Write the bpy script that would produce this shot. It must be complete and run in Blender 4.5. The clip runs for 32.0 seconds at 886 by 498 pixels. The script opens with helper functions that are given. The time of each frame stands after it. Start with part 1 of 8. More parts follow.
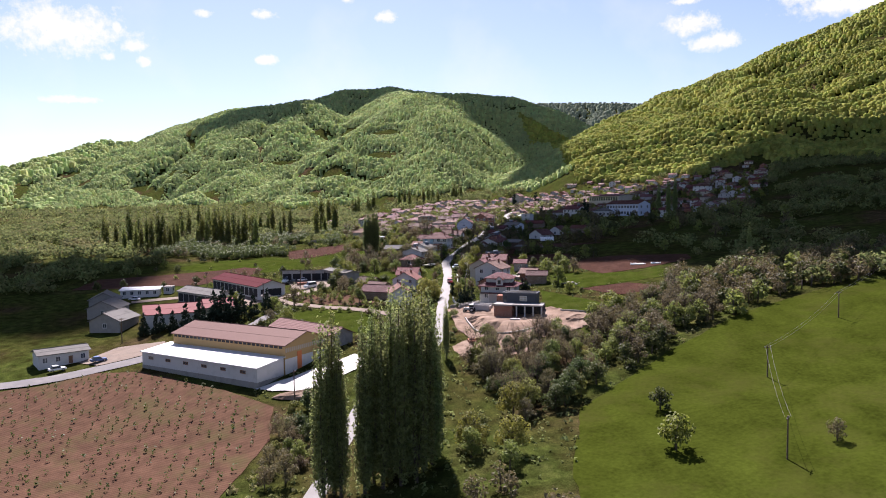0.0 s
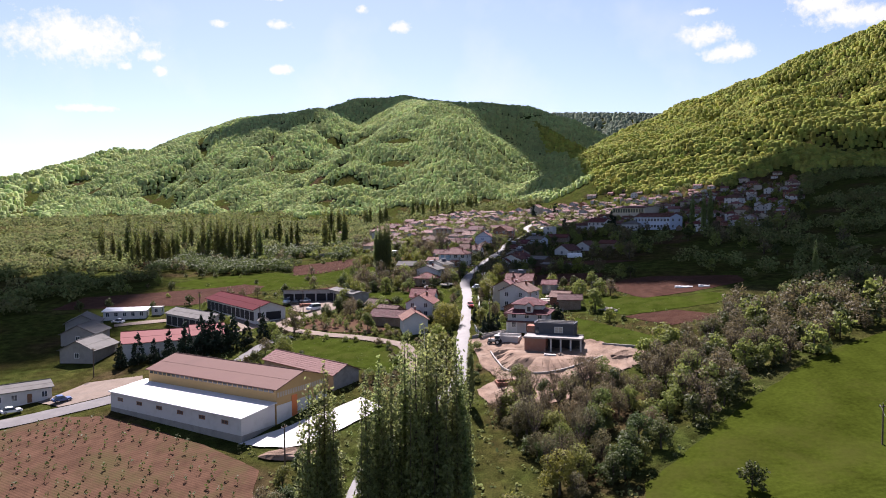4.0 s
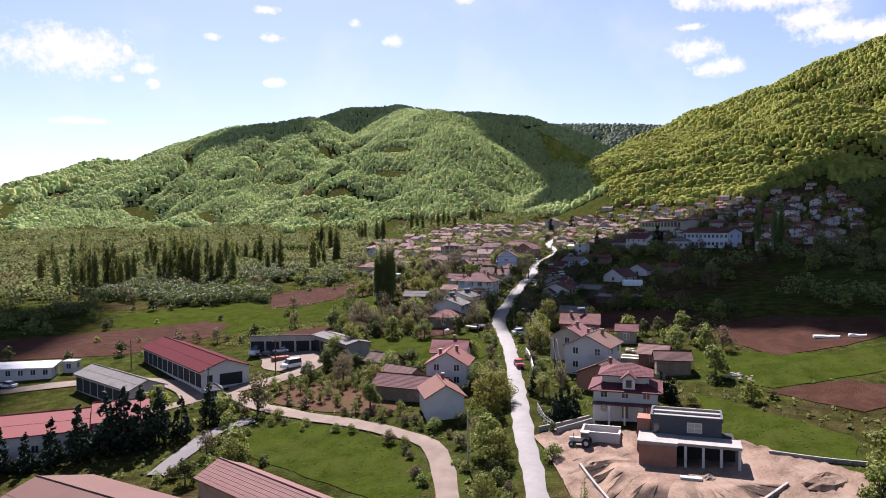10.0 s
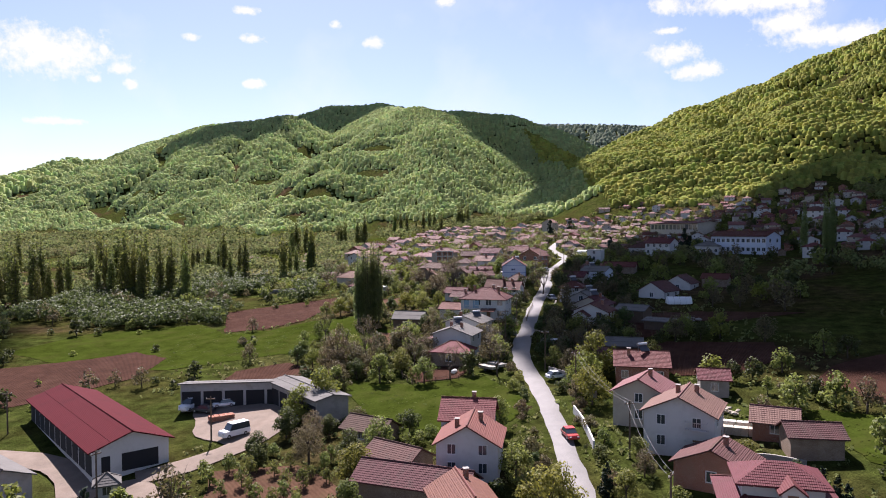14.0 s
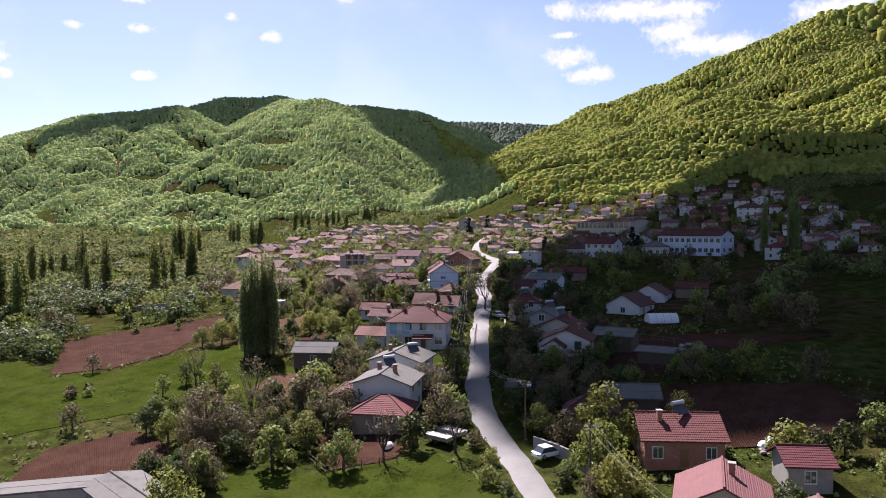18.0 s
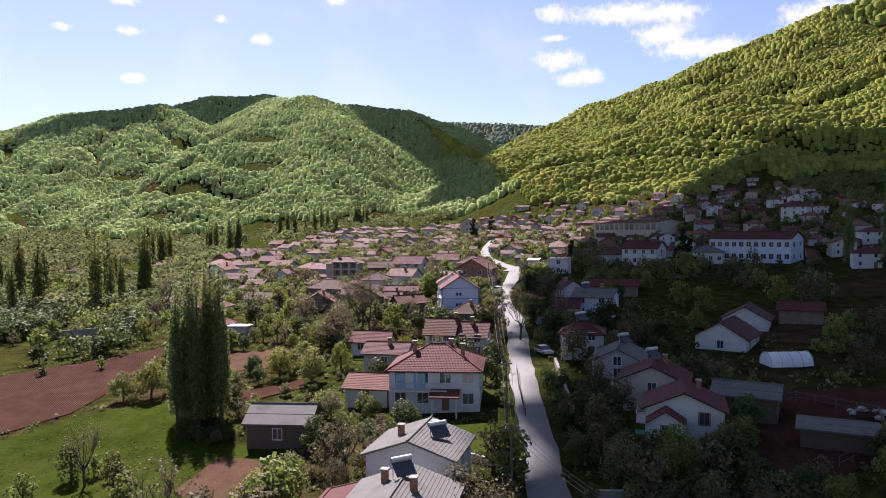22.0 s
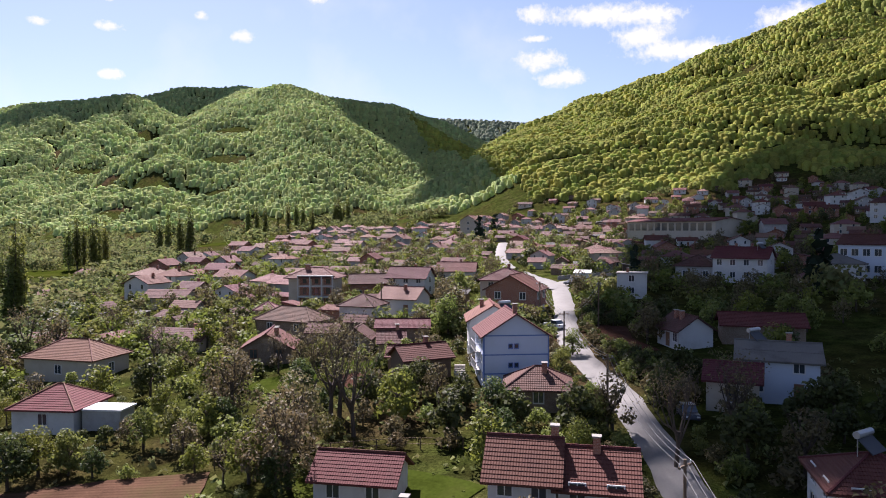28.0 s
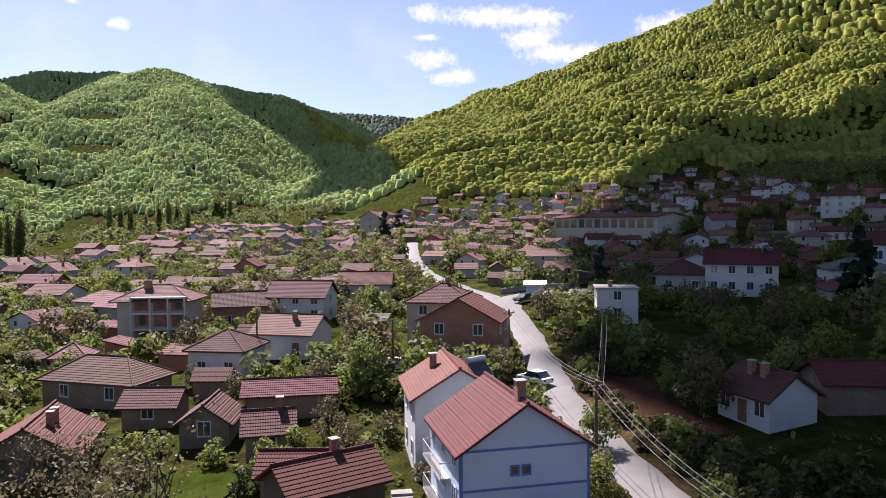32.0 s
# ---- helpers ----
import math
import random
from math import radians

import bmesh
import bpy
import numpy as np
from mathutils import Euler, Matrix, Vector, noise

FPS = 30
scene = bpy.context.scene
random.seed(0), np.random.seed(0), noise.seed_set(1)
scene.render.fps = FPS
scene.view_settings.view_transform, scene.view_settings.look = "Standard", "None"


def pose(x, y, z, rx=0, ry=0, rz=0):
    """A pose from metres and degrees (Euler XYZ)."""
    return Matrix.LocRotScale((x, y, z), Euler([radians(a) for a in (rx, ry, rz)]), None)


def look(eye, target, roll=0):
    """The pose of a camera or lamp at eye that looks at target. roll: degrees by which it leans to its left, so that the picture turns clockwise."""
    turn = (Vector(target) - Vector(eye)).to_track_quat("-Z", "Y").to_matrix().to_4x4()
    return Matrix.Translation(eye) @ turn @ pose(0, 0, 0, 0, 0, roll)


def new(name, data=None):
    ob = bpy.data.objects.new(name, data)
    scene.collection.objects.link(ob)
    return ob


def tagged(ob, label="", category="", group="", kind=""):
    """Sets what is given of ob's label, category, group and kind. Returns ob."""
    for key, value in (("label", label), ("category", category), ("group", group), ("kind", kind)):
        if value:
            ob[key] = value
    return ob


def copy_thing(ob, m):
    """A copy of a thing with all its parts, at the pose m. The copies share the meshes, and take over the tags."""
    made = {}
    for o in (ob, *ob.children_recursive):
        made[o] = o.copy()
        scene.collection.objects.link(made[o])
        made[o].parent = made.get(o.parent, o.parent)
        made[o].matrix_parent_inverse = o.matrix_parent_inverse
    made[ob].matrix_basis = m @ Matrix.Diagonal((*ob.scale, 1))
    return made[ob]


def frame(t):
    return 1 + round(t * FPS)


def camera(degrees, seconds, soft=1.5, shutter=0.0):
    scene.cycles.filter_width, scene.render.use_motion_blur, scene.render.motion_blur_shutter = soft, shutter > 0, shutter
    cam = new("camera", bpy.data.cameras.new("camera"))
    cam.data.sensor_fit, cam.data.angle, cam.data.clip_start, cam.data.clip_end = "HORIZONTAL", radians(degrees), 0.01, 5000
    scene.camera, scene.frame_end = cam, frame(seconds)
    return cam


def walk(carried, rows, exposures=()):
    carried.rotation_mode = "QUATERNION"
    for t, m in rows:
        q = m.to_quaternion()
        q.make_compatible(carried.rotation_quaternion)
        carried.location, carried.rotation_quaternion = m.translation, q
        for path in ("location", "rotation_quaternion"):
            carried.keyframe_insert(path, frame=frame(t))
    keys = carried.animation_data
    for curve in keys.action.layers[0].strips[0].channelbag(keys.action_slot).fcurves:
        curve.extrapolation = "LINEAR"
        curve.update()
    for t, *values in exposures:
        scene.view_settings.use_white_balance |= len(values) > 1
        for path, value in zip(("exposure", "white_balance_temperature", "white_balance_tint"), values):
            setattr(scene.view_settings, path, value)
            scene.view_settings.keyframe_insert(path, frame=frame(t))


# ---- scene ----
cam = camera(63.8, 32.0, soft=1.0)
PATH = [
    (0, (7.864, 14.755, 37.631), (7.918, 16.751, 37.505), -0.7),
    (1, (8.414, 24.885, 37.962), (8.477, 26.882, 37.857), -0.4),
    (2, (8.36, 30.147, 38.194), (8.412, 32.144, 38.086), -0.3),
    (3, (7.214, 35.72, 38.515), (7.247, 37.717, 38.41), -0.4),
    (3.5, (6.689, 39.476, 38.784), (6.715, 41.474, 38.682), -0.4),
    (5.5, (4.58, 60.442, 39.289), (4.585, 62.44, 39.202), -0.3),
    (6, (3.963, 66.51, 39.436), (3.964, 68.508, 39.355), -0.3),
    (7, (3.143, 78.679, 39.71), (3.131, 80.677, 39.635), -0.2),
    (8, (1.468, 91.808, 39.699), (1.448, 93.807, 39.628), -0.3),
    (9, (-0.76, 103.164, 39.674), (-0.748, 105.163, 39.609), -0.3),
    (10, (-2.559, 115.537, 39.895), (-2.518, 117.536, 39.832), -0.3),
    (11, (-3.946, 127.819, 40.028), (-3.893, 129.818, 39.969), -0.2),
    (12, (-5.206, 140.576, 40.154), (-5.14, 142.574, 40.098), -0.2),
    (13, (-6.279, 153.696, 40.312), (-6.208, 155.694, 40.254), -0.2),
    (14, (-6.483, 166.705, 40.365), (-6.388, 168.702, 40.307), -0.3),
    (14.5, (-6.789, 173.136, 40.402), (-6.643, 175.13, 40.342), -0.4),
    (15, (-7.283, 179.617, 40.442), (-7.061, 181.604, 40.38), -0.4),
    (15.5, (-7.73, 185.834, 40.421), (-7.443, 187.812, 40.359), -0.4),
    (17.5, (-7.742, 209.733, 40.582), (-7.38, 211.699, 40.518), -0.5),
    (18, (-7.433, 216.095, 40.511), (-7.066, 218.06, 40.447), -0.4),
    (19, (-6.734, 228.701, 40.517), (-6.356, 230.664, 40.455), -0.5),
    (20, (-5.94, 240.604, 40.464), (-5.557, 242.566, 40.404), -0.5),
    (21, (-4.915, 252.389, 40.474), (-4.529, 254.351, 40.414), -0.4),
    (22, (-3.953, 264.834, 40.257), (-3.561, 266.795, 40.2), -0.5),
    (23, (-2.851, 276.623, 40.384), (-2.46, 278.583, 40.327), -0.4),
    (24, (-2.066, 288.298, 40.375), (-1.673, 290.258, 40.319), -0.4),
    (25, (-1.007, 300.337, 40.345), (-0.615, 302.297, 40.284), -0.2),
    (25.5, (-0.615, 305.681, 40.386), (-0.227, 307.642, 40.327), -0.2),
    (27.5, (1.457, 330.165, 40.301), (1.847, 332.125, 40.244), -0.3),
    (28, (2.589, 337.226, 40.308), (3.033, 339.175, 40.249), -0.2),
    (28.5, (2.938, 343.144, 40.291), (3.501, 345.062, 40.226), -0.3),
    (29, (3.765, 349.58, 40.349), (4.405, 351.473, 40.28), -0.3),
    (29.5, (5.011, 355.749, 40.398), (5.684, 357.631, 40.327), -0.4),
    (30, (5.629, 360.858, 40.378), (6.316, 362.735, 40.31), -0.4),
    (31, (8.349, 372.611, 40.395), (9.06, 374.479, 40.327), -0.4),
    (32, (11.034, 384.075, 40.375), (11.764, 385.936, 40.307), -0.4),
]
walk(cam, [(t, look(eye, target, roll)) for t, eye, target, roll in PATH], exposures=[(0, 1.52, 6190, 27), (32, 1.5, 6190, 27)])

# ---- world, sun, clouds ----
SUN_AZ, SUN_EL = -9.0, 51.0          # degrees: from +y, negative to the west side; height
SUN_DIR = Vector((math.sin(radians(SUN_AZ)) * math.cos(radians(SUN_EL)), math.cos(radians(SUN_AZ)) * math.cos(radians(SUN_EL)), math.sin(radians(SUN_EL))))


def make_world():
    w = bpy.data.worlds.new("sky")
    scene.world = w
    w.use_nodes = True
    nt = w.node_tree
    nd, ln = nt.nodes, nt.links
    bg = nd["Background"]
    sky = nd.new("ShaderNodeTexSky")
    sky.sky_type, sky.sun_disc = "NISHITA", False
    sky.sun_elevation, sky.sun_rotation = radians(SUN_EL), radians(SUN_AZ)
    sky.altitude, sky.air_density, sky.dust_density, sky.ozone_density = 700, 1.0, 1.1, 1.0
    bg.inputs["Strength"].default_value = SKY_STRENGTH
    co = nd.new("ShaderNodeTexCoord")
    ns = nd.new("ShaderNodeTexNoise")
    ns.inputs["Scale"].default_value, ns.inputs["Detail"].default_value, ns.inputs["Roughness"].default_value = 34, 6, 0.62
    ln.new(co.outputs["Generated"], ns.inputs["Vector"])
    nf = nd.new("ShaderNodeTexNoise")
    nf.inputs["Scale"].default_value, nf.inputs["Detail"].default_value, nf.inputs["Roughness"].default_value = 120, 6, 0.65
    ln.new(co.outputs["Generated"], nf.inputs["Vector"])
    nb = nd.new("ShaderNodeTexNoise")
    nb.inputs["Scale"].default_value, nb.inputs["Detail"].default_value = 9, 5
    ln.new(co.outputs["Generated"], nb.inputs["Vector"])

    def m(op, a, b=None, c=None, clamp=False):
        n = nd.new("ShaderNodeMath")
        n.operation, n.use_clamp = op, clamp
        for i, v in enumerate((a, b, c)):
            if v is None:
                continue
            if isinstance(v, (int, float)):
                n.inputs[i].default_value = v
            else:
                ln.new(v, n.inputs[i])
        return n.outputs[0]

    wob = m("ADD", m("MULTIPLY", m("SUBTRACT", ns.outputs["Fac"], 0.5), 1.8), m("MULTIPLY", m("SUBTRACT", nf.outputs["Fac"], 0.5), 1.3))
    total = None
    for dx, dz, rx, rz in CLOUDS:
        dy = math.sqrt(max(0.0, 1 - dx * dx - dz * dz))
        sub = nd.new("ShaderNodeVectorMath")
        sub.operation = "SUBTRACT"
        ln.new(co.outputs["Generated"], sub.inputs[0])
        sub.inputs[1].default_value = (dx, dy, dz)
        mul = nd.new("ShaderNodeVectorMath")
        mul.operation = "MULTIPLY"
        ln.new(sub.outputs[0], mul.inputs[0])
        mul.inputs[1].default_value = (1 / rx, 1 / (2.5 * rx), 1 / rz)
        le = nd.new("ShaderNodeVectorMath")
        le.operation = "LENGTH"
        ln.new(mul.outputs[0], le.inputs[0])
        f = m("SUBTRACT", 1.0, le.outputs["Value"])
        total = f if total is None else m("MAXIMUM", total, f)
    mask = m("MULTIPLY", m("ADD", total, wob), 1.35, clamp=True)
    veil = m("MULTIPLY", m("SUBTRACT", nb.outputs["Fac"], 0.52), 0.9, clamp=True)
    mask = m("MAXIMUM", m("MULTIPLY", mask, 0.96), veil)
    mix = nd.new("ShaderNodeMix")
    mix.data_type = "RGBA"
    ln.new(mask, mix.inputs["Factor"])
    ln.new(sky.outputs[0], mix.inputs[6])
    mix.inputs[7].default_value = CLOUD_WHITE
    ln.new(mix.outputs[2], bg.inputs["Color"])


SKY_STRENGTH = 0.05
CLOUD_WHITE = (7.6, 7.75, 8.0, 1)
CLOUDS = [
    (-0.429, 0.213, 0.078, 0.033),
    (-0.358, 0.201, 0.019, 0.01),
    (-0.386, 0.187, 0.013, 0.007),
    (-0.348, 0.184, 0.01, 0.008),
    (-0.205, 0.248, 0.019, 0.007),
    (-0.276, 0.246, 0.012, 0.005),
    (-0.095, 0.271, 0.01, 0.008),
    (-0.05, 0.25, 0.017, 0.009),
    (-0.205, 0.193, 0.016, 0.007),
    (-0.429, 0.133, 0.028, 0.006),
    (-0.21, 0.282, 0.02, 0.006),
    (-0.374, 0.222, 0.007, 0.009),
    (0.048, 0.301, 0.014, 0.008),
    (0.341, 0.225, 0.032, 0.016),
    (0.373, 0.201, 0.032, 0.013),
    (0.331, 0.282, 0.023, 0.014),
    (0.399, 0.278, 0.071, 0.014),
    (0.45, 0.273, 0.062, 0.013),
    (0.462, 0.247, 0.034, 0.018),
    (0.488, 0.229, 0.049, 0.016),
    (0.522, 0.226, 0.04, 0.014),
    (0.333, 0.252, 0.02, 0.005),
    (0.602, 0.252, 0.037, 0.018),
    (0.628, 0.256, 0.021, 0.009),
]
make_world()
sun = new("sun", bpy.data.lights.new("sun", "SUN"))
sun.data.energy, sun.data.angle, sun.data.color = 5.0, radians(0.53), (1.0, 0.95, 0.87)
sun.matrix_world = look(SUN_DIR * 500, (0, 0, 0))

# ---- materials ----
MATS = {}


def mat(name, col, rough=0.85, var=0.25, scale=1.5, fine=14.0, bump=0.3, bumpscale=25.0, metal=0.0, rand=0.0, island=0.0, stain=None, stainscale=0.35, stainamt=0.5,
        coords="Object", wave=None, spec=0.3, translucent=0.0, brick=None, relief=0.02):
    """A surface: base colour varied at two scales, stains, relief; wave: (direction, scale, strength) of a corrugation."""
    if name in MATS:
        return MATS[name]
    ma = bpy.data.materials.new(name)
    MATS[name] = ma
    ma.use_nodes = True
    nt = ma.node_tree
    nd, ln = nt.nodes, nt.links
    p = nd["Principled BSDF"]
    p.inputs["Roughness"].default_value, p.inputs["Metallic"].default_value = rough, metal
    p.inputs["Specular IOR Level"].default_value = spec
    tc = nd.new("ShaderNodeTexCoord")
    vec = tc.outputs[coords]

    def noise_tex(s, d=5, r=0.6):
        n = nd.new("ShaderNodeTexNoise")
        n.inputs["Scale"].default_value, n.inputs["Detail"].default_value, n.inputs["Roughness"].default_value = s, d, r
        ln.new(vec, n.inputs["Vector"])
        return n.outputs["Fac"]

    def mth(op, a, b):
        n = nd.new("ShaderNodeMath")
        n.operation = op
        for i, v in enumerate((a, b)):
            if isinstance(v, (int, float)):
                n.inputs[i].default_value = v
            else:
                ln.new(v, n.inputs[i])
        return n.outputs[0]

    def mixc(f, a, b):
        n = nd.new("ShaderNodeMix")
        n.data_type = "RGBA"
        for i, v in ((0, f), (6, a), (7, b)):
            if isinstance(v, (int, float)):
                n.inputs[i].default_value = v
            elif isinstance(v, tuple):
                n.inputs[i].default_value = (*v[:3], 1)
            else:
                ln.new(v, n.inputs[i])
        return n.outputs[2]

    c = tuple(col)
    if brick:
        bt = nd.new("ShaderNodeTexBrick")
        bt.inputs["Color1"].default_value = (*c, 1)
        bt.inputs["Color2"].default_value = (*(v * 0.8 for v in c), 1)
        bt.inputs["Mortar"].default_value = (*brick[1], 1)
        bt.inputs["Scale"].default_value = brick[0]
        bt.inputs["Mortar Size"].default_value = 0.012
        ge = nd.new("ShaderNodeVectorMath")
        ge.operation = "ADD"
        sw = nd.new("ShaderNodeSeparateXYZ")
        ln.new(vec, sw.inputs[0])
        cb = nd.new("ShaderNodeCombineXYZ")
        ln.new(mth("ADD", sw.outputs[0], sw.outputs[1]), cb.inputs[0])
        ln.new(sw.outputs[2], cb.inputs[1])
        ln.new(cb.outputs[0], bt.inputs["Vector"])
        cur = bt.outputs["Color"]
    else:
        cur = c
    n1, n2 = noise_tex(scale), noise_tex(fine, 3)
    k = mth("ADD", mth("MULTIPLY", mth("SUBTRACT", n1, 0.5), 2 * var), mth("MULTIPLY", mth("SUBTRACT", n2, 0.5), 1.4 * var))
    k = mth("ADD", k, 1.0)
    if rand:
        oi = nd.new("ShaderNodeObjectInfo")
        k = mth("ADD", k, mth("MULTIPLY", mth("SUBTRACT", oi.outputs["Random"], 0.5), rand))
    if island:
        gi = nd.new("ShaderNodeNewGeometry")
        k = mth("ADD", k, mth("MULTIPLY", mth("SUBTRACT", gi.outputs["Random Per Island"], 0.5), island))
    hs = nd.new("ShaderNodeHueSaturation")
    ln.new(k, hs.inputs["Value"])
    if isinstance(cur, tuple):
        hs.inputs["Color"].default_value = (*cur, 1)
    else:
        ln.new(cur, hs.inputs["Color"])
    if rand or island:
        src = oi.outputs["Random"] if rand else gi.outputs["Random Per Island"]
        ln.new(mth("ADD", 0.5, mth("MULTIPLY", mth("SUBTRACT", mth("FRACT", mth("MULTIPLY", src, 7.31), 0), 0.5), 0.05)), hs.inputs["Hue"])
    cur = hs.outputs[0]
    if stain:
        r = nd.new("ShaderNodeMapRange")
        r.inputs["From Min"].default_value, r.inputs["From Max"].default_value = 0.5, 0.68
        ln.new(noise_tex(stainscale, 7, 0.68), r.inputs["Value"])
        cur = mixc(mth("MULTIPLY", r.outputs[0], stainamt), cur, tuple(stain))
    ln.new(cur, p.inputs["Base Color"])
    h = mth("MULTIPLY", noise_tex(bumpscale, 4), relief)
    if wave:
        wv = nd.new("ShaderNodeTexWave")
        wv.bands_direction = wave[0]
        wv.inputs["Scale"].default_value = wave[1]
        ln.new(vec, wv.inputs["Vector"])
        h = mth("ADD", h, mth("MULTIPLY", wv.outputs["Fac"], wave[2]))
    bp = nd.new("ShaderNodeBump")
    bp.inputs["Strength"].default_value = bump
    bp.inputs["Distance"].default_value = 1.0
    ln.new(h, bp.inputs["Height"])
    ln.new(bp.outputs[0], p.inputs["Normal"])
    if translucent:
        tr = nd.new("ShaderNodeBsdfTranslucent")
        ln.new(cur, tr.inputs["Color"])
        ms = nd.new("ShaderNodeMixShader")
        ms.inputs[0].default_value = translucent
        ln.new(p.outputs[0], ms.inputs[1])
        ln.new(tr.outputs[0], ms.inputs[2])
        ln.new(ms.outputs[0], nd["Material Output"].inputs[0])
    return ma


def ground_material():
    """Meadow with worn, dry and lush patches."""
    ma = bpy.data.materials.new("meadow")
    ma.use_nodes = True
    nt = ma.node_tree
    nd, ln = nt.nodes, nt.links
    p = nd["Principled BSDF"]
    p.inputs["Roughness"].default_value = 0.95
    p.inputs["Specular IOR Level"].default_value = 0.0
    tc = nd.new("ShaderNodeTexCoord")

    def tex(s, d=6, r=0.6):
        n = nd.new("ShaderNodeTexNoise")
        n.inputs["Scale"].default_value, n.inputs["Detail"].default_value, n.inputs["Roughness"].default_value = s, d, r
        ln.new(tc.outputs["Object"], n.inputs["Vector"])
        return n.outputs["Fac"]

    def ramp(f, stops):
        r = nd.new("ShaderNodeValToRGB")
        while len(r.color_ramp.elements) < len(stops):
            r.color_ramp.elements.new(0.5)
        for e, (pos, col) in zip(r.color_ramp.elements, stops):
            e.position, e.color = pos, (*col, 1)
        ln.new(f, r.inputs[0])
        return r.outputs[0]

    big = ramp(tex(0.021), [(0.36, (0.053, 0.038, 0.022)), (0.45, (0.037, 0.037, 0.012)), (0.55, (0.034, 0.045, 0.011)), (0.68, (0.053, 0.050, 0.020))])
    small = ramp(tex(0.35), [(0.32, (0.5, 0.46, 0.46)), (0.5, (0.9, 0.9, 0.85)), (0.68, (1.45, 1.4, 1.25))])
    fine = ramp(tex(3.5, 3), [(0.3, (0.6, 0.6, 0.6)), (0.7, (1.4, 1.4, 1.4))])
    out = big
    for other in (small, fine):
        n = nd.new("ShaderNodeMix")
        n.data_type, n.blend_type = "RGBA", "MULTIPLY"
        n.inputs[0].default_value = 1.0
        ln.new(out, n.inputs[6])
        ln.new(other, n.inputs[7])
        out = n.outputs[2]
    ln.new(out, p.inputs["Base Color"])
    bp = nd.new("ShaderNodeBump")
    bp.inputs["Strength"].default_value, bp.inputs["Distance"].default_value = 0.7, 0.5
    ln.new(tex(2.2, 6, 0.7), bp.inputs["Height"])
    ln.new(bp.outputs[0], p.inputs["Normal"])
    return ma


MEADOW = ground_material()
GRASS = mat("bright_grass", (0.027, 0.038, 0.006), 0.95, 0.8, 0.22, 2.2, 0.6, 3.0, stain=(0.037, 0.041, 0.01), stainscale=0.12, stainamt=0.75, spec=0.0)
GRASS_DRY = mat("pasture_grass", (0.028, 0.037, 0.005), 0.95, 0.8, 0.09, 1.4, 0.6, 3.0, stain=(0.038, 0.041, 0.009), stainscale=0.05, stainamt=0.8, spec=0.0)
SOIL = mat("ploughed_soil", (0.052, 0.025, 0.017), 0.95, 0.6, 0.3, 5.0, 0.9, 5.0, stain=(0.071, 0.039, 0.027), stainscale=0.15, stainamt=0.6, wave=("X", 1.1, 0.12), spec=0.02)
SOIL_PALE = mat("vineyard_soil", (0.07, 0.039, 0.025), 0.95, 0.65, 0.3, 5.0, 0.9, 5.0, stain=(0.058, 0.049, 0.021), stainscale=0.09, stainamt=0.75, wave=("X", 0.55, 0.035), spec=0.02)
EARTH = mat("excavated_earth", (0.156, 0.108, 0.078), 0.95, 0.9, 0.25, 3.0, 1.0, 2.0, stain=(0.254, 0.193, 0.148), stainscale=0.15, stainamt=0.75, spec=0.1)
GRAVEL = mat("dusty_gravel", (0.165, 0.132, 0.105), 0.95, 0.45, 0.3, 6.0, 0.5, 12.0, stain=(0.135, 0.1, 0.075), stainscale=0.2, stainamt=0.6, spec=0.15)
ROADM = mat("dusty_pale_asphalt", (0.132, 0.126, 0.118), 0.72, 0.35, 0.35, 7.0, 0.4, 14.0, stain=(0.1, 0.094, 0.088), stainscale=0.22, stainamt=0.6, spec=0.35)
ASPHALT = mat("grey_asphalt", (0.12, 0.114, 0.111), 0.9, 0.16, 0.4, 7.0, 0.4, 14.0, stain=(0.18, 0.168, 0.156), stainscale=0.2, spec=0.2)
CONCRETE = mat("new_concrete", (0.435, 0.42, 0.398), 0.85, 0.08, 0.4, 8.0, 0.2, 10.0, stain=(0.375, 0.352, 0.33), stainscale=0.3, stainamt=0.4)
CONC_OLD = mat("old_concrete", (0.247, 0.232, 0.21), 0.9, 0.2, 0.8, 9.0, 0.4, 10.0, stain=(0.128, 0.116, 0.101), stainscale=0.5)
WHITE = mat("white_plaster", (0.478, 0.472, 0.453), 0.85, 0.06, 0.8, 9.0, 0.15, 30.0, stain=(0.327, 0.315, 0.289), stainscale=0.5, stainamt=0.45)
CREAM = mat("cream_plaster", (0.39, 0.346, 0.277), 0.85, 0.08, 0.8, 9.0, 0.15, 30.0, stain=(0.283, 0.246, 0.195), stainscale=0.5, stainamt=0.45)
GREYP = mat("grey_plaster", (0.326, 0.318, 0.303), 0.9, 0.12, 0.8, 9.0, 0.2, 30.0, stain=(0.215, 0.2, 0.185), stainscale=0.6, stainamt=0.6)
BLUEP = mat("pale_blue_plaster", (0.449, 0.497, 0.572), 0.85, 0.05, 0.8, 9.0, 0.15, 30.0, stain=(0.374, 0.408, 0.463), stainscale=0.4, stainamt=0.4)
BLUE = mat("blue_band_paint", (0.104, 0.163, 0.34), 0.7, 0.08, 1.0, 9.0, 0.1)
BRICKM = mat("red_hollow_brick", (0.266, 0.104, 0.063), 0.92, 0.18, 0.9, 9.0, 0.3, 20.0, stain=(0.2, 0.118, 0.081), stainscale=0.5, brick=(2.2, (0.42, 0.36, 0.3)))
ADOBE = mat("weathered_brown_wall", (0.185, 0.133, 0.092), 0.95, 0.25, 0.9, 9.0, 0.5, 10.0, stain=(0.281, 0.229, 0.178), stainscale=0.5, brick=(2.6, (0.3, 0.25, 0.2)))
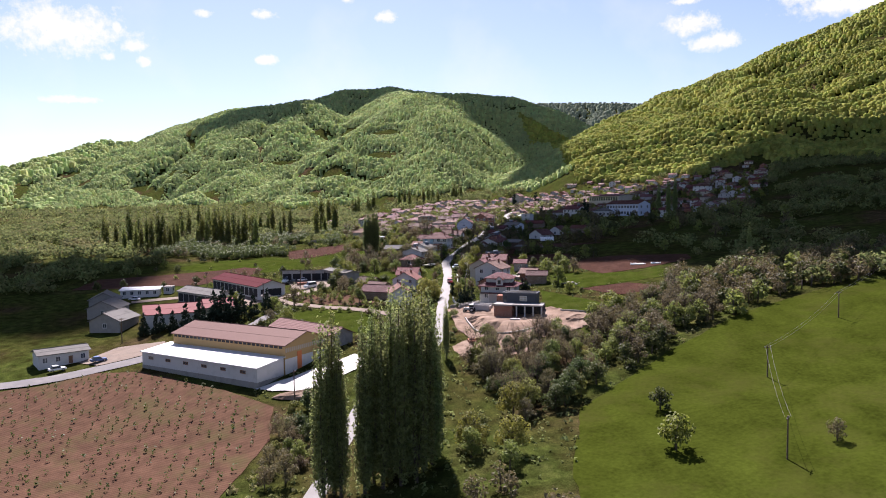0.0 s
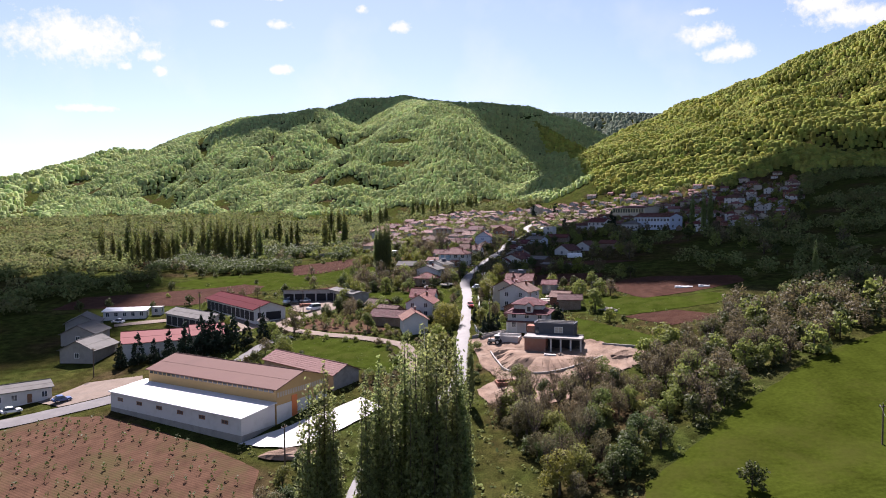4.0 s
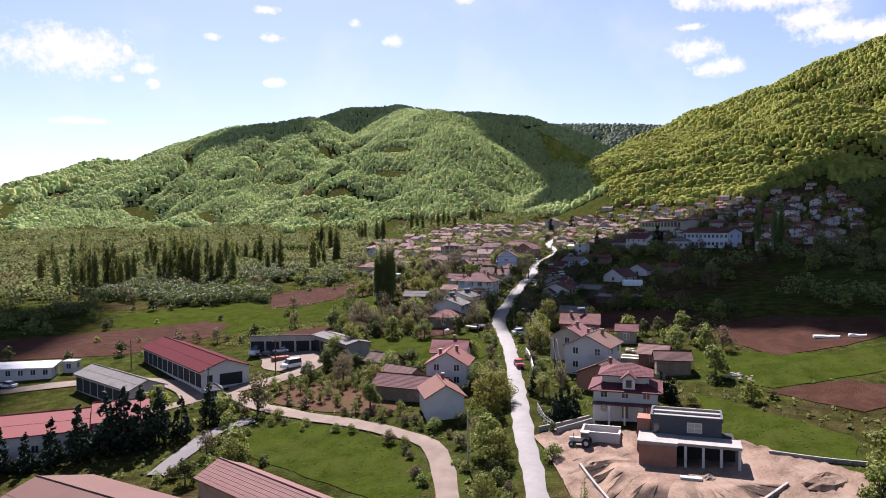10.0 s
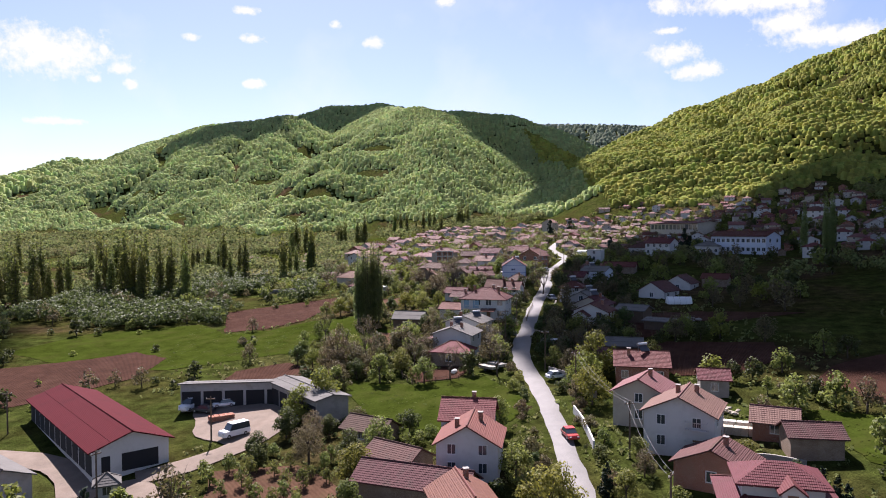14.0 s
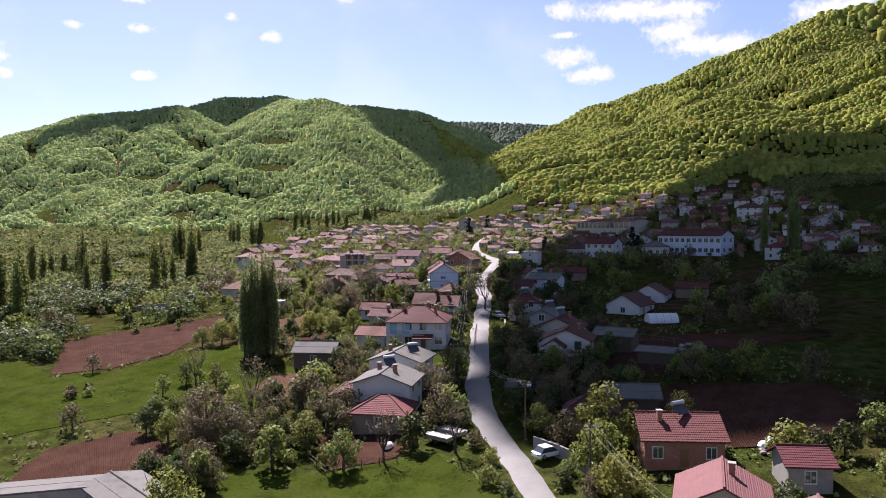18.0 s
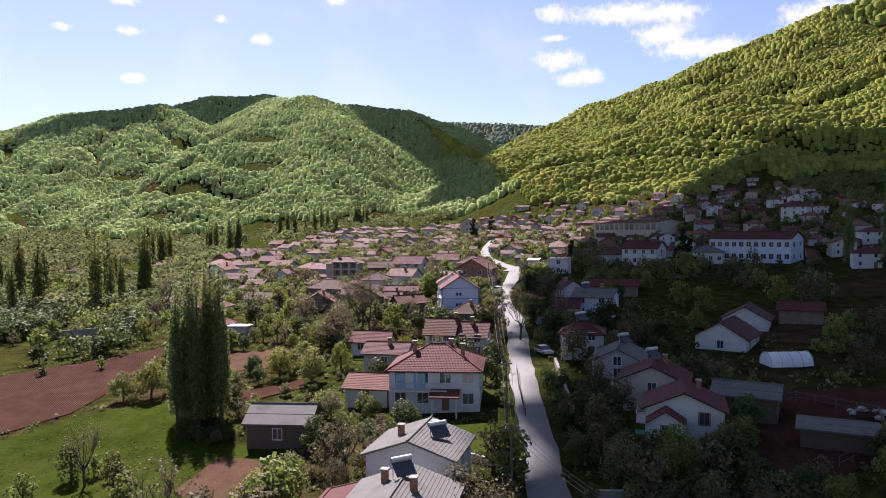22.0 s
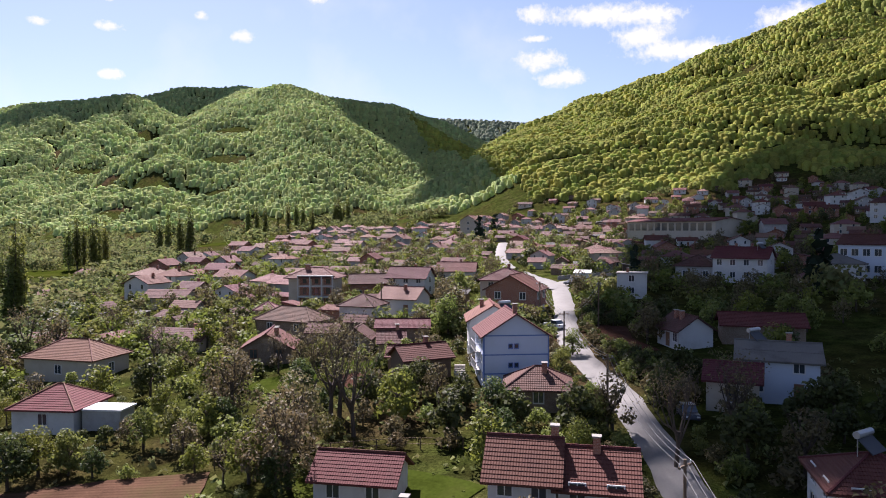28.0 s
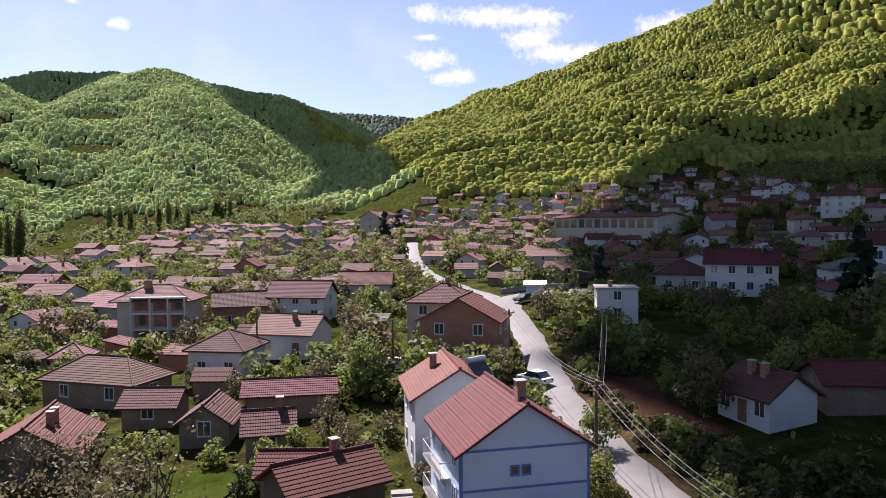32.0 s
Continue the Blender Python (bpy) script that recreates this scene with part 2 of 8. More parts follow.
STONE = mat("grey_stone_wall", (0.252, 0.229, 0.2), 0.95, 0.28, 1.4, 7.0, 0.8, 6.0, stain=(0.118, 0.111, 0.089), stainscale=0.6)
# black of tyres and chassis, and painted shade of open bays
DARK = mat("dark_parts_and_shade", (0.02, 0.02, 0.022), 0.9, 0.1)
GLASS = mat("window_glass", (0.035, 0.045, 0.055), 0.08, 0.1, spec=0.8, bump=0.02)
FRAMEW = mat("white_window_frame", (0.533, 0.533, 0.518), 0.5, 0.04)
FRAMEB = mat("brown_window_frame", (0.17, 0.085, 0.045), 0.6, 0.1)
WOOD = mat("weathered_wood", (0.112, 0.078, 0.053), 0.9, 0.28, 2.0, 18.0, 0.4, 20.0, wave=("Z", 3.0, 0.01))
METALG = mat("galvanised_metal", (0.407, 0.414, 0.422), 0.4, 0.08, 0.6, 8.0, 0.05, metal=0.8)
CHARCOAL = mat("charcoal_render", (0.055, 0.06, 0.07), 0.8, 0.12, 0.8, 9.0, 0.15)
WHITEMETAL = mat("white_sheet_roof", (0.548, 0.544, 0.533), 0.55, 0.05, 0.25, 5.0, 0.25, wave=("X", 1.6, 0.02), stain=(0.466, 0.451, 0.429), stainscale=0.2, stainamt=0.4)
PINKMETAL = mat("faded_red_sheet_roof", (0.11, 0.06, 0.048), 0.75, 0.07, 0.2, 4.0, 0.25, wave=("X", 1.6, 0.02), stain=(0.089, 0.049, 0.038), stainscale=0.15, stainamt=0.5, spec=0.12)
CRIMSON = mat("crimson_sheet_roof", (0.064, 0.008, 0.011), 0.85, 0.08, 0.25, 4.0, 0.25, wave=("X", 1.6, 0.02), stain=(0.046, 0.007, 0.009), stainscale=0.2, stainamt=0.5, spec=0.06)
ROSE = mat("rose_sheet_roof", (0.162, 0.049, 0.046), 0.75, 0.08, 0.25, 4.0, 0.25, wave=("X", 1.6, 0.02), stain=(0.162, 0.043, 0.041), stainscale=0.2, stainamt=0.5, spec=0.12)
ASBEST = mat("grey_fibre_cement_sheet", (0.113, 0.108, 0.099), 0.95, 0.16, 0.5, 6.0, 0.4, wave=("X", 1.8, 0.03), stain=(0.058, 0.055, 0.048), stainscale=0.35, stainamt=0.7)
YELLOW = mat("ochre_cladding", (0.374, 0.245, 0.102), 0.6, 0.08, 1.0, 8.0, 0.2, wave=("X", 2.0, 0.02))
ORANGE = mat("orange_door_paint", (0.55, 0.16, 0.05), 0.6, 0.08)
TILE_RED = mat("red_roof_tile", (0.09, 0.027, 0.024), 0.74, 0.22, 0.7, 6.0, 0.5, 20.0, wave=("X", 1.5, 0.05), stain=(0.068, 0.027, 0.023), stainscale=0.6, stainamt=0.6, rand=0.3, spec=0.17)
TILE_PINK = mat("weathered_pink_roof_tile", (0.14, 0.071, 0.061), 0.74, 0.22, 0.7, 6.0, 0.5, 20.0, wave=("X", 1.5, 0.05), stain=(0.12, 0.06, 0.05), stainscale=0.5, stainamt=0.6, rand=0.3, spec=0.17)
TILE_ORANGE = mat("orange_roof_tile", (0.124, 0.046, 0.035), 0.74, 0.22, 0.7, 6.0, 0.5, 20.0, wave=("X", 1.5, 0.05), stain=(0.092, 0.037, 0.03), stainscale=0.6, stainamt=0.6, rand=0.3, spec=0.17)
TILE_OLD = mat("old_brown_roof_tile", (0.084, 0.04, 0.033), 0.74, 0.28, 0.7, 6.0, 0.6, 20.0, wave=("X", 1.5, 0.06), stain=(0.064, 0.042, 0.034), stainscale=0.5, stainamt=0.7, rand=0.35, spec=0.17)
BARK = mat("bark", (0.073, 0.056, 0.042), 0.95, 0.3, 3.0, 16.0, 0.6, 12.0)
LEAF = mat("fresh_green_leaves", (0.138, 0.159, 0.038), 0.62, 0.2, 0.5, 3.0, 0.0, rand=0.5, island=0.7, translucent=0.5, spec=0.28)
LEAF_DARK = mat("dark_green_leaves", (0.064, 0.084, 0.024), 0.62, 0.2, 0.5, 3.0, 0.0, rand=0.4, island=0.6, translucent=0.42, spec=0.28)
LEAF_LIME = mat("yellow_green_leaves", (0.148, 0.161, 0.03), 0.62, 0.2, 0.5, 3.0, 0.0, rand=0.3, island=0.6, translucent=0.5, spec=0.28)
LEAF_BROWN = mat("budding_brown_leaves", (0.123, 0.101, 0.049), 0.62, 0.2, 0.5, 3.0, 0.0, rand=0.4, island=0.7, translucent=0.42, spec=0.28)
LEAF_POP = mat("poplar_leaves", (0.19, 0.215, 0.075), 0.62, 0.2, 0.3, 3.0, 0.0, rand=0.3, island=0.7, translucent=0.58, spec=0.28)
NEEDLE = mat("conifer_needles", (0.014, 0.026, 0.014), 0.8, 0.2, 0.5, 3.0, 0.0, rand=0.3, island=0.7, translucent=0.15, spec=0.2)
FOREST = mat("beech_forest_canopy", (0.329, 0.355, 0.08), 0.9, 0.65, 0.05, 1.1, 0.9, 1.1, island=0.45, stain=(0.223, 0.249, 0.064), stainscale=0.012, stainamt=0.8, translucent=0.48, spec=0.1, relief=0.8)
# paler, bluer green than FOREST: air haze put into the base colour
FOREST_MID = mat("hazed_mountain_canopy", (0.432, 0.513, 0.221), 0.9, 0.45, 0.04, 0.7, 0.9, 0.6, island=0.32, stain=(0.292, 0.346, 0.162), stainscale=0.008, stainamt=0.8, translucent=0.5, spec=0.1, relief=1.2)
SCRUB = mat("scrub_leaves", (0.138, 0.162, 0.057), 0.9, 0.3, 0.04, 0.5, 0.0, island=0.9, stain=(0.182, 0.138, 0.073), stainscale=0.03, stainamt=0.7, translucent=0.45, spec=0.1)
# base colour raised and blued to stand for the haze of distance
FOREST_FAR = mat("hazed_distant_canopy", (0.19, 0.225, 0.15), 0.95, 0.25, 0.03, 0.3, 0.3, 1.0, island=0.15, stain=(0.13, 0.15, 0.11), stainscale=0.006, stainamt=0.8, translucent=0.15, spec=0.1)
BLADE = mat("meadow_grass_blades", (0.053, 0.073, 0.008), 0.8, 0.3, 0.4, 3.0, 0.0, island=0.5, translucent=0.35, spec=0.1)
CLOUDM = mat("cloud_white", (0.9, 0.9, 0.9), 1.0, 0.02, bump=0.0)


# ---- mesh tools ----
def obj(name, bm, material, parent=None, label="", m=None, smooth=False):
    me = bpy.data.meshes.new(name)
    bm.to_mesh(me)
    bm.free()
    for mm in material if isinstance(material, (list, tuple)) else (material,):
        me.materials.append(mm)
    if smooth:
        me.polygons.foreach_set("use_smooth", [True] * len(me.polygons))
    ob = new(name, me)
    if parent is not None:
        ob.parent = parent
    if m is not None:
        ob.matrix_local = m
    if label:
        ob["label"] = label
    return ob


def raw(name, verts, faces, material, smooth=False):
    """One object from arrays: verts n x 3, faces n x 3 or n x 4."""
    me = bpy.data.meshes.new(name)
    verts, faces = np.asarray(verts, np.float32), np.asarray(faces, np.int32)
    k = faces.shape[1]
    me.vertices.add(len(verts))
    me.vertices.foreach_set("co", verts.ravel())
    me.loops.add(faces.size)
    me.loops.foreach_set("vertex_index", faces.ravel())
    me.polygons.add(len(faces))
    me.polygons.foreach_set("loop_start", np.arange(0, faces.size, k, dtype=np.int32))
    me.polygons.foreach_set("loop_total", np.full(len(faces), k, np.int32))
    if smooth:
        me.polygons.foreach_set("use_smooth", np.ones(len(faces), bool))
    me.materials.append(material)
    me.update()
    me.validate()
    return new(name, me)


def box(bm, x0, x1, y0, y1, z0, z1, bevel=0.0):
    vs = [bm.verts.new((x, y, z)) for z in (z0, z1) for x, y in ((x0, y0), (x1, y0), (x1, y1), (x0, y1))]
    for f in ((3, 2, 1, 0), (4, 5, 6, 7), (0, 1, 5, 4), (1, 2, 6, 5), (2, 3, 7, 6), (3, 0, 4, 7)):
        bm.faces.new([vs[i] for i in f])
    return vs


def boxed(*dims):
    bm = bmesh.new()
    box(bm, *dims)
    return bm


def tube(bm, a, b, ra, rb, n=6):
    a, b = Vector(a), Vector(b)
    d = (b - a).normalized()
    s = d.orthogonal().normalized()
    t = d.cross(s)
    ring = []
    for c, r in ((a, ra), (b, rb)):
        ring.append([bm.verts.new(c + r * (math.cos(6.2832 * i / n) * s + math.sin(6.2832 * i / n) * t)) for i in range(n)])
    for i in range(n):
        bm.faces.new((ring[0][i], ring[0][(i + 1) % n], ring[1][(i + 1) % n], ring[1][i]))
    bm.faces.new(ring[1])
    bm.faces.new(list(reversed(ring[0])))


def empty(name, m):
    ob = new(name)
    ob.empty_display_size = 0.5
    ob.matrix_world = m
    return ob


# ---- the land ----
C = (10.15, 7.07, 7.82, 0.75, -0.34, -1.5, 0.24, 0.22, -0.78)


def valley(x, y):
    xe, ye = np.clip(x, -85.0, 150.0), np.clip(y, 150.0, 560.0)
    u, v = xe / 100, (ye - 300) / 100
    z = C[0] + C[1] * u + C[2] * v + C[3] * u * u + C[4] * u * v + C[5] * v * v + C[6] * u * v * v + C[7] * v**3 + C[8] * u * u * v
    z = z + 0.045 * np.clip(y - 150, -400, 0) + 0.035 * np.clip(y - 560, 0, 540)
    return z + 0.012 * np.clip(x + 85, -900, 0) + 0.13 * np.clip(x - 150, 0, 250)


RIDGES = [
    [(-1900, 2290, 70), (-1334, 2290, 150), (-1151, 2290, 192), (-989, 2290, 231), (-850, 2289, 238), (-683, 2120, 268), (-490, 1960, 293), (-287, 1854, 293)],
    [(-287, 1854, 293), (-330, 2000, 310), (-208, 2083, 360), (-81, 2083, 362), (60, 2060, 345), (144, 2050, 342), (252, 2000, 324), (346, 1990, 293), (430, 1880, 190)],
    [(-81, 2083, 362), (7, 1438, 243), (40, 1290, 198), (30, 1130, 118), (20, 960, 45)],
    [(7, 1438, 243), (100, 1440, 232), (179, 1440, 215), (215, 1260, 140), (225, 1110, 75)],
    [(7, 1438, 243), (-90, 1280, 170), (-140, 1080, 75), (-160, 980, 40)],
    [(-200, 2060, 340), (-270, 1938, 278), (-310, 1640, 190), (-350, 1400, 110), (-390, 1180, 40)],
    [(-683, 2120, 262), (-650, 1650, 135), (-630, 1250, 30)],
    [(-989, 2290, 234), (-920, 1750, 120), (-880, 1350, 25)],
    [(100, 2735, 400), (300, 2735, 403), (472, 2735, 404), (617, 2735, 405), (795, 2735, 402), (1200, 2735, 380)],
    [(221, 1131, 75), (300, 1230, 135), (376, 1290, 184), (500, 1400, 241), (618, 1430, 282), (739, 1405, 340), (900, 1350, 400), (1150, 1250, 460), (1500, 1100, 540)],
    [(376, 1290, 184), (308, 1088, 152), (269, 969, 118), (240, 860, 65)],
    [(500, 1400, 241), (430, 1160, 182), (379, 990, 146), (330, 830, 75)],
    [(618, 1430, 282), (540, 1150, 224), (508, 1028, 192), (460, 900, 128), (400, 760, 58)],
    [(900, 1350, 400), (800, 1050, 270), (690, 840, 155), (580, 640, 70)],
    [(1500, 1100, 540), (1100, 800, 340), (850, 550, 165), (720, 400, 80)],
]
FALL = (0.50, 0.55, 0.64, 0.70, 0.64, 0.60, 0.55, 0.45, 0.50, 0.60, 0.52, 0.52, 0.52, 0.50, 0.42)
CRESTS = (0, 1, 2, 3, 8, 9)          # lines that no gully cuts


def smax(a, b, k):
    h = np.maximum(k - np.abs(a - b), 0) / k
    return np.maximum(a, b) + h * h * k / 4


WAVES = {}


def wavy(x, y, s, seed):
    """Smooth waves in two directions, about -1 to 1."""
    if (s, seed) not in WAVES:
        r = random.Random(seed)
        WAVES[s, seed] = [(r.uniform(0, 6.28), r.uniform(0.6, 1.7) / s, r.uniform(0, 6.28)) for _ in range(7)]
    out = 0.0
    for a, f, p in WAVES[s, seed]:
        out = out + np.sin(f * 6.28 * (x * math.cos(a) + y * math.sin(a)) + p)
    return out / 3.2


def hills(x, y):
    z = np.full(np.shape(x), -400.0)
    for line, fall in zip(RIDGES, FALL):
        one = np.full(np.shape(x), -400.0)
        for (ax, ay, az), (bx, by, bz) in zip(line, line[1:]):
            dx, dy = bx - ax, by - ay
            s = np.clip(((x - ax) * dx + (y - ay) * dy) / (dx * dx + dy * dy), 0, 1)
            d = np.hypot(x - ax - s * dx, y - ay - s * dy)
            one = np.maximum(one, az + s * (bz - az) - fall * (np.sqrt(d * d + 900) - 30))
        z = smax(z, one, 24.0)
    return z


def height(x, y):
    x, y = np.asarray(x, float), np.asarray(y, float)
    v, h = valley(x, y), hills(x, y)
    k = np.clip((h - v) / 60, 0, 1)
    crest = np.full(np.shape(x), 1e9)
    for (ax, ay, _), (bx, by, _) in [q for r in CRESTS for q in zip(RIDGES[r], RIDGES[r][1:])]:
        s = np.clip(((x - ax) * (bx - ax) + (y - ay) * (by - ay)) / ((bx - ax) ** 2 + (by - ay) ** 2), 0, 1)
        crest = np.minimum(crest, np.hypot(x - ax - s * (bx - ax), y - ay - s * (by - ay)))
    k = k * np.clip(crest / 150 - 0.15, 0, 1)
    gully = (1 - np.abs(np.sin(2.2 * wavy(x, y, 520, 3)))) ** 2 * 34 + (1 - np.abs(np.sin(2.4 * wavy(x, y, 240, 4)))) ** 2 * 13
    h = h + k * (4 * wavy(x, y, 90, 5) - gully)
    return smax(v, h, 14.0)


def gz(x, y):
    return float(height(x, y))


def spread(lo, hi, step, far_lo, far_hi, grow=1.07, most=60):
    mid = list(np.arange(lo, hi + 0.1, step))
    out, s = [], step
    while mid[0] > far_lo:
        s = min(s * grow, most)
        mid.insert(0, mid[0] - s)
    s = step
    while mid[-1] < far_hi:
        s = min(s * grow, most)
        mid.append(mid[-1] + s)
    return np.array(mid)


def make_ground():
    xs, ys = spread(-130, 190, 4, -4200, 4200), spread(70, 560, 4, -900, 4600)
    X, Y = np.meshgrid(xs, ys)
    Z = height(X, Y)
    n, m = len(xs), len(ys)
    v = np.stack([X.ravel(), Y.ravel(), Z.ravel()], 1)
    i = (np.arange(m - 1)[:, None] * n + np.arange(n - 1)[None]).ravel()
    g = raw("ground", v, np.stack([i, i + 1, i + n + 1, i + n], 1), MEADOW, True)
    return tagged(g, "rough green meadow and hillside land under the village", "ground", kind="structure")


make_ground()


def inside(px, py, poly):
    hit = False
    for (ax, ay), (bx, by) in zip(poly, poly[1:] + poly[:1]):
        if (ay > py) != (by > py) and px < (bx - ax) * (py - ay) / (by - ay) + ax:
            hit = not hit
    return hit


FIELDS = []


def field(name, label, poly, material, lift=0.12, turn=0.0, category="field", rough=0.0, cell=3.0):
    """A patch of land laid on the ground, its edge slightly ragged; the object's own axes turn with the furrows."""
    cx, cy = sum(p[0] for p in poly) / len(poly), sum(p[1] for p in poly) / len(poly)
    c, s = math.cos(radians(turn)), math.sin(radians(turn))
    loc = [((x - cx) * c + (y - cy) * s, -(x - cx) * s + (y - cy) * c) for x, y in poly]
    bm = bmesh.new()
    ring = []
    for (ax, ay), (bx, by) in zip(loc, loc[1:] + loc[:1]):
        n = max(1, int(math.hypot(bx - ax, by - ay) / 2.5))
        for k in range(n):
            ring.append((ax + (bx - ax) * k / n + random.uniform(-0.35, 0.35), ay + (by - ay) * k / n + random.uniform(-0.35, 0.35)))
    vs = [bm.verts.new((*p, 0)) for p in ring]
    bm.faces.new(vs)
    bmesh.ops.triangulate(bm, faces=bm.faces[:])
    size = max(max(p[0] for p in loc) - min(p[0] for p in loc), max(p[1] for p in loc) - min(p[1] for p in loc))
    for axis in (0, 1):
        lo, hi = min(p[axis] for p in loc), max(p[axis] for p in loc)
        for k in range(1, int((hi - lo) / cell)):
            co, no = [0, 0, 0], [0, 0, 0]
            co[axis], no[axis] = lo + k * cell, 1
            bmesh.ops.bisect_plane(bm, geom=bm.verts[:] + bm.edges[:] + bm.faces[:], plane_co=co, plane_no=no)
    base = gz(cx, cy)
    co = np.array([v.co[:] for v in bm.verts])
    zz = height(cx + co[:, 0] * c - co[:, 1] * s, cy + co[:, 0] * s + co[:, 1] * c)
    for v, z in zip(bm.verts, zz):
        v.co.z = z - base + lift + (random.uniform(-rough, rough) if rough else 0)
    bmesh.ops.recalc_face_normals(bm, faces=bm.faces[:])
    if sum(f.normal.z for f in bm.faces) < 0:
        bmesh.ops.reverse_faces(bm, faces=bm.faces[:])
    ob = obj(name, bm, material, smooth=True)
    ob.matrix_world = pose(cx, cy, base, 0, 0, turn)
    FIELDS.append(poly)
    return tagged(ob, label, category, kind="structure")


ROADS = []


def smooth_line(pts, step=3.0):
    out = []
    p = [pts[0]] + list(pts) + [pts[-1]]
    for i in range(1, len(p) - 2):
        a, b, c, d = (np.array(q, float) for q in p[i - 1 : i + 3])
        n = max(2, int(np.linalg.norm(c - b) / step))
        for k in range(n):
            t = k / n
            out.append(0.5 * (2 * b + (c - a) * t + (2 * a - 5 * b + 4 * c - d) * t * t + (3 * b - a - 3 * c + d) * t**3))
    out.append(np.array(pts[-1], float))
    return np.array(out)


def road(name, label, pts, width, material, lift=0.2, shoulder=True):
    line = smooth_line(pts)
    d = np.gradient(line, axis=0)
    nrm = np.stack([-d[:, 1], d[:, 0]], 1) / np.linalg.norm(d, axis=1)[:, None]
    wide = width * np.interp(line[:, 1], [285, 330], [0.82, 1.0]) if name == "road_main" else width
    offs = [-0.5, -0.25, 0, 0.25, 0.5]
    jit = [np.array([random.uniform(-0.25, 0.25) for _ in line]) * (abs(o) == 0.5) for o in offs]
    rows = [line + nrm * (wide * o + j)[:, None] for o, j in zip(offs, jit)]
    mid = height(line[:, 0], line[:, 1])
    v = []
    for o, r in zip(offs, rows):
        z = np.maximum(height(r[:, 0], r[:, 1]), mid - 0.1) + lift + 0.06 * (1 - 4 * o * o) - (0.12 if abs(o) == 0.5 else 0)
        v.append(np.column_stack([r, z]))
    n = len(line)
    v = np.concatenate(v)
    f = []
    for a in range(4):
        i = a * n + np.arange(n - 1)
        f.append(np.stack([i, i + 1, i + n + 1, i + n], 1)[:, ::-1])
    ob = raw(name, v, np.concatenate(f), material, True)
    ROADS.append((line, width))
    return tagged(ob, label, "road", kind="structure")


def near_road(x, y, gap):
    return any(np.min(np.hypot(l[:, 0] - x, l[:, 1] - y)) < w / 2 + gap for l, w in ROADS)


MAIN = [(-11, 110), (-9, 130), (-7.6, 146), (-4.6, 166), (3.6, 183), (10, 197), (11.8, 208), (13.5, 236), (15.2, 260), (16.8, 285), (17.2, 300), (17.0, 312), (18.3, 324), (21, 336), (25.2, 352), (29, 368), (33.4, 384), (38, 400), (42, 416), (44.6, 432), (49, 448), (54.5, 462), (60, 476), (65, 490), (68, 500), (68.5, 525), (71, 550), (82, 590), (99, 640)]
road("road_main", "pale dusty village road with worn grey edges", MAIN, 4.0, ROADM)
road("road_side", "pale gravel track past the halls", [(4.5, 187), (2, 198), (0, 206), (-0.4, 221), (-2.6, 232), (-9.5, 239), (-17, 244.6), (-26.7, 250.3), (-38, 259), (-46, 268), (-53, 264), (-60, 258)], 3.5, GRAVEL, 0.24)
road("track_farm", "pale gravel track between the farm sheds", [(-46, 270), (-40, 273), (-33, 279.5), (-29, 288)], 5.0, GRAVEL, 0.28)
road("track_sheds", "dusty track behind the long shed", [(-52, 265), (-58, 275), (-70, 282), (-84, 284), (-100, 278)], 5.0, GRAVEL, 0.26)
road("drive_halls", "grey asphalt drive along the conifers", [(-36, 250), (-42, 245), (-44, 237), (-46, 228)], 3.4, ASPHALT, 0.3)
road("road_left", "grey asphalt road beside the vineyard", [(-120, 186), (-100, 190), (-88, 194), (-79, 199.5), (-69, 206), (-60, 214)], 6.0, ASPHALT)
road("road_square", "pale asphalt road at the small square", [(64, 494), (72, 503), (82, 503), (98, 497), (120, 488)], 5.0, ROADM, 0.26)


# ---- buildings ----
FOOT = []          # centres and radii of what stands, so that trees keep clear


def free(x, y, r):
    return all(math.hypot(x - a, y - b) > r + c for a, b, c in FOOT)


def slope(bm, a, b, c, d, step=0.36, lip=0.05):
    """One roof face in stepped courses, from the eave a-b up to the top d-c."""
    a, b, c, d = map(Vector, (a, b, c, d))
    n = max(2, int(((d + c) / 2 - (a + b) / 2).length / step))
    up = (b - a).cross(d - a)
    if up.length < 1e-6:
        up = (b - a).cross(c - a)
    up.normalize()
    if up.z < 0:
        up = -up
    row = [bm.verts.new(a), bm.verts.new(b)]
    for k in range(n):
        s, t = k / n, (k + 1) / n
        for u, lift in ((s, lip), (t, 0.012)):
            nxt = [bm.verts.new(a.lerp(d, u) + up * lift), bm.verts.new(b.lerp(c, u) + up * lift)]
            bm.faces.new((row[0], row[1], nxt[1], nxt[0]))
            row = nxt


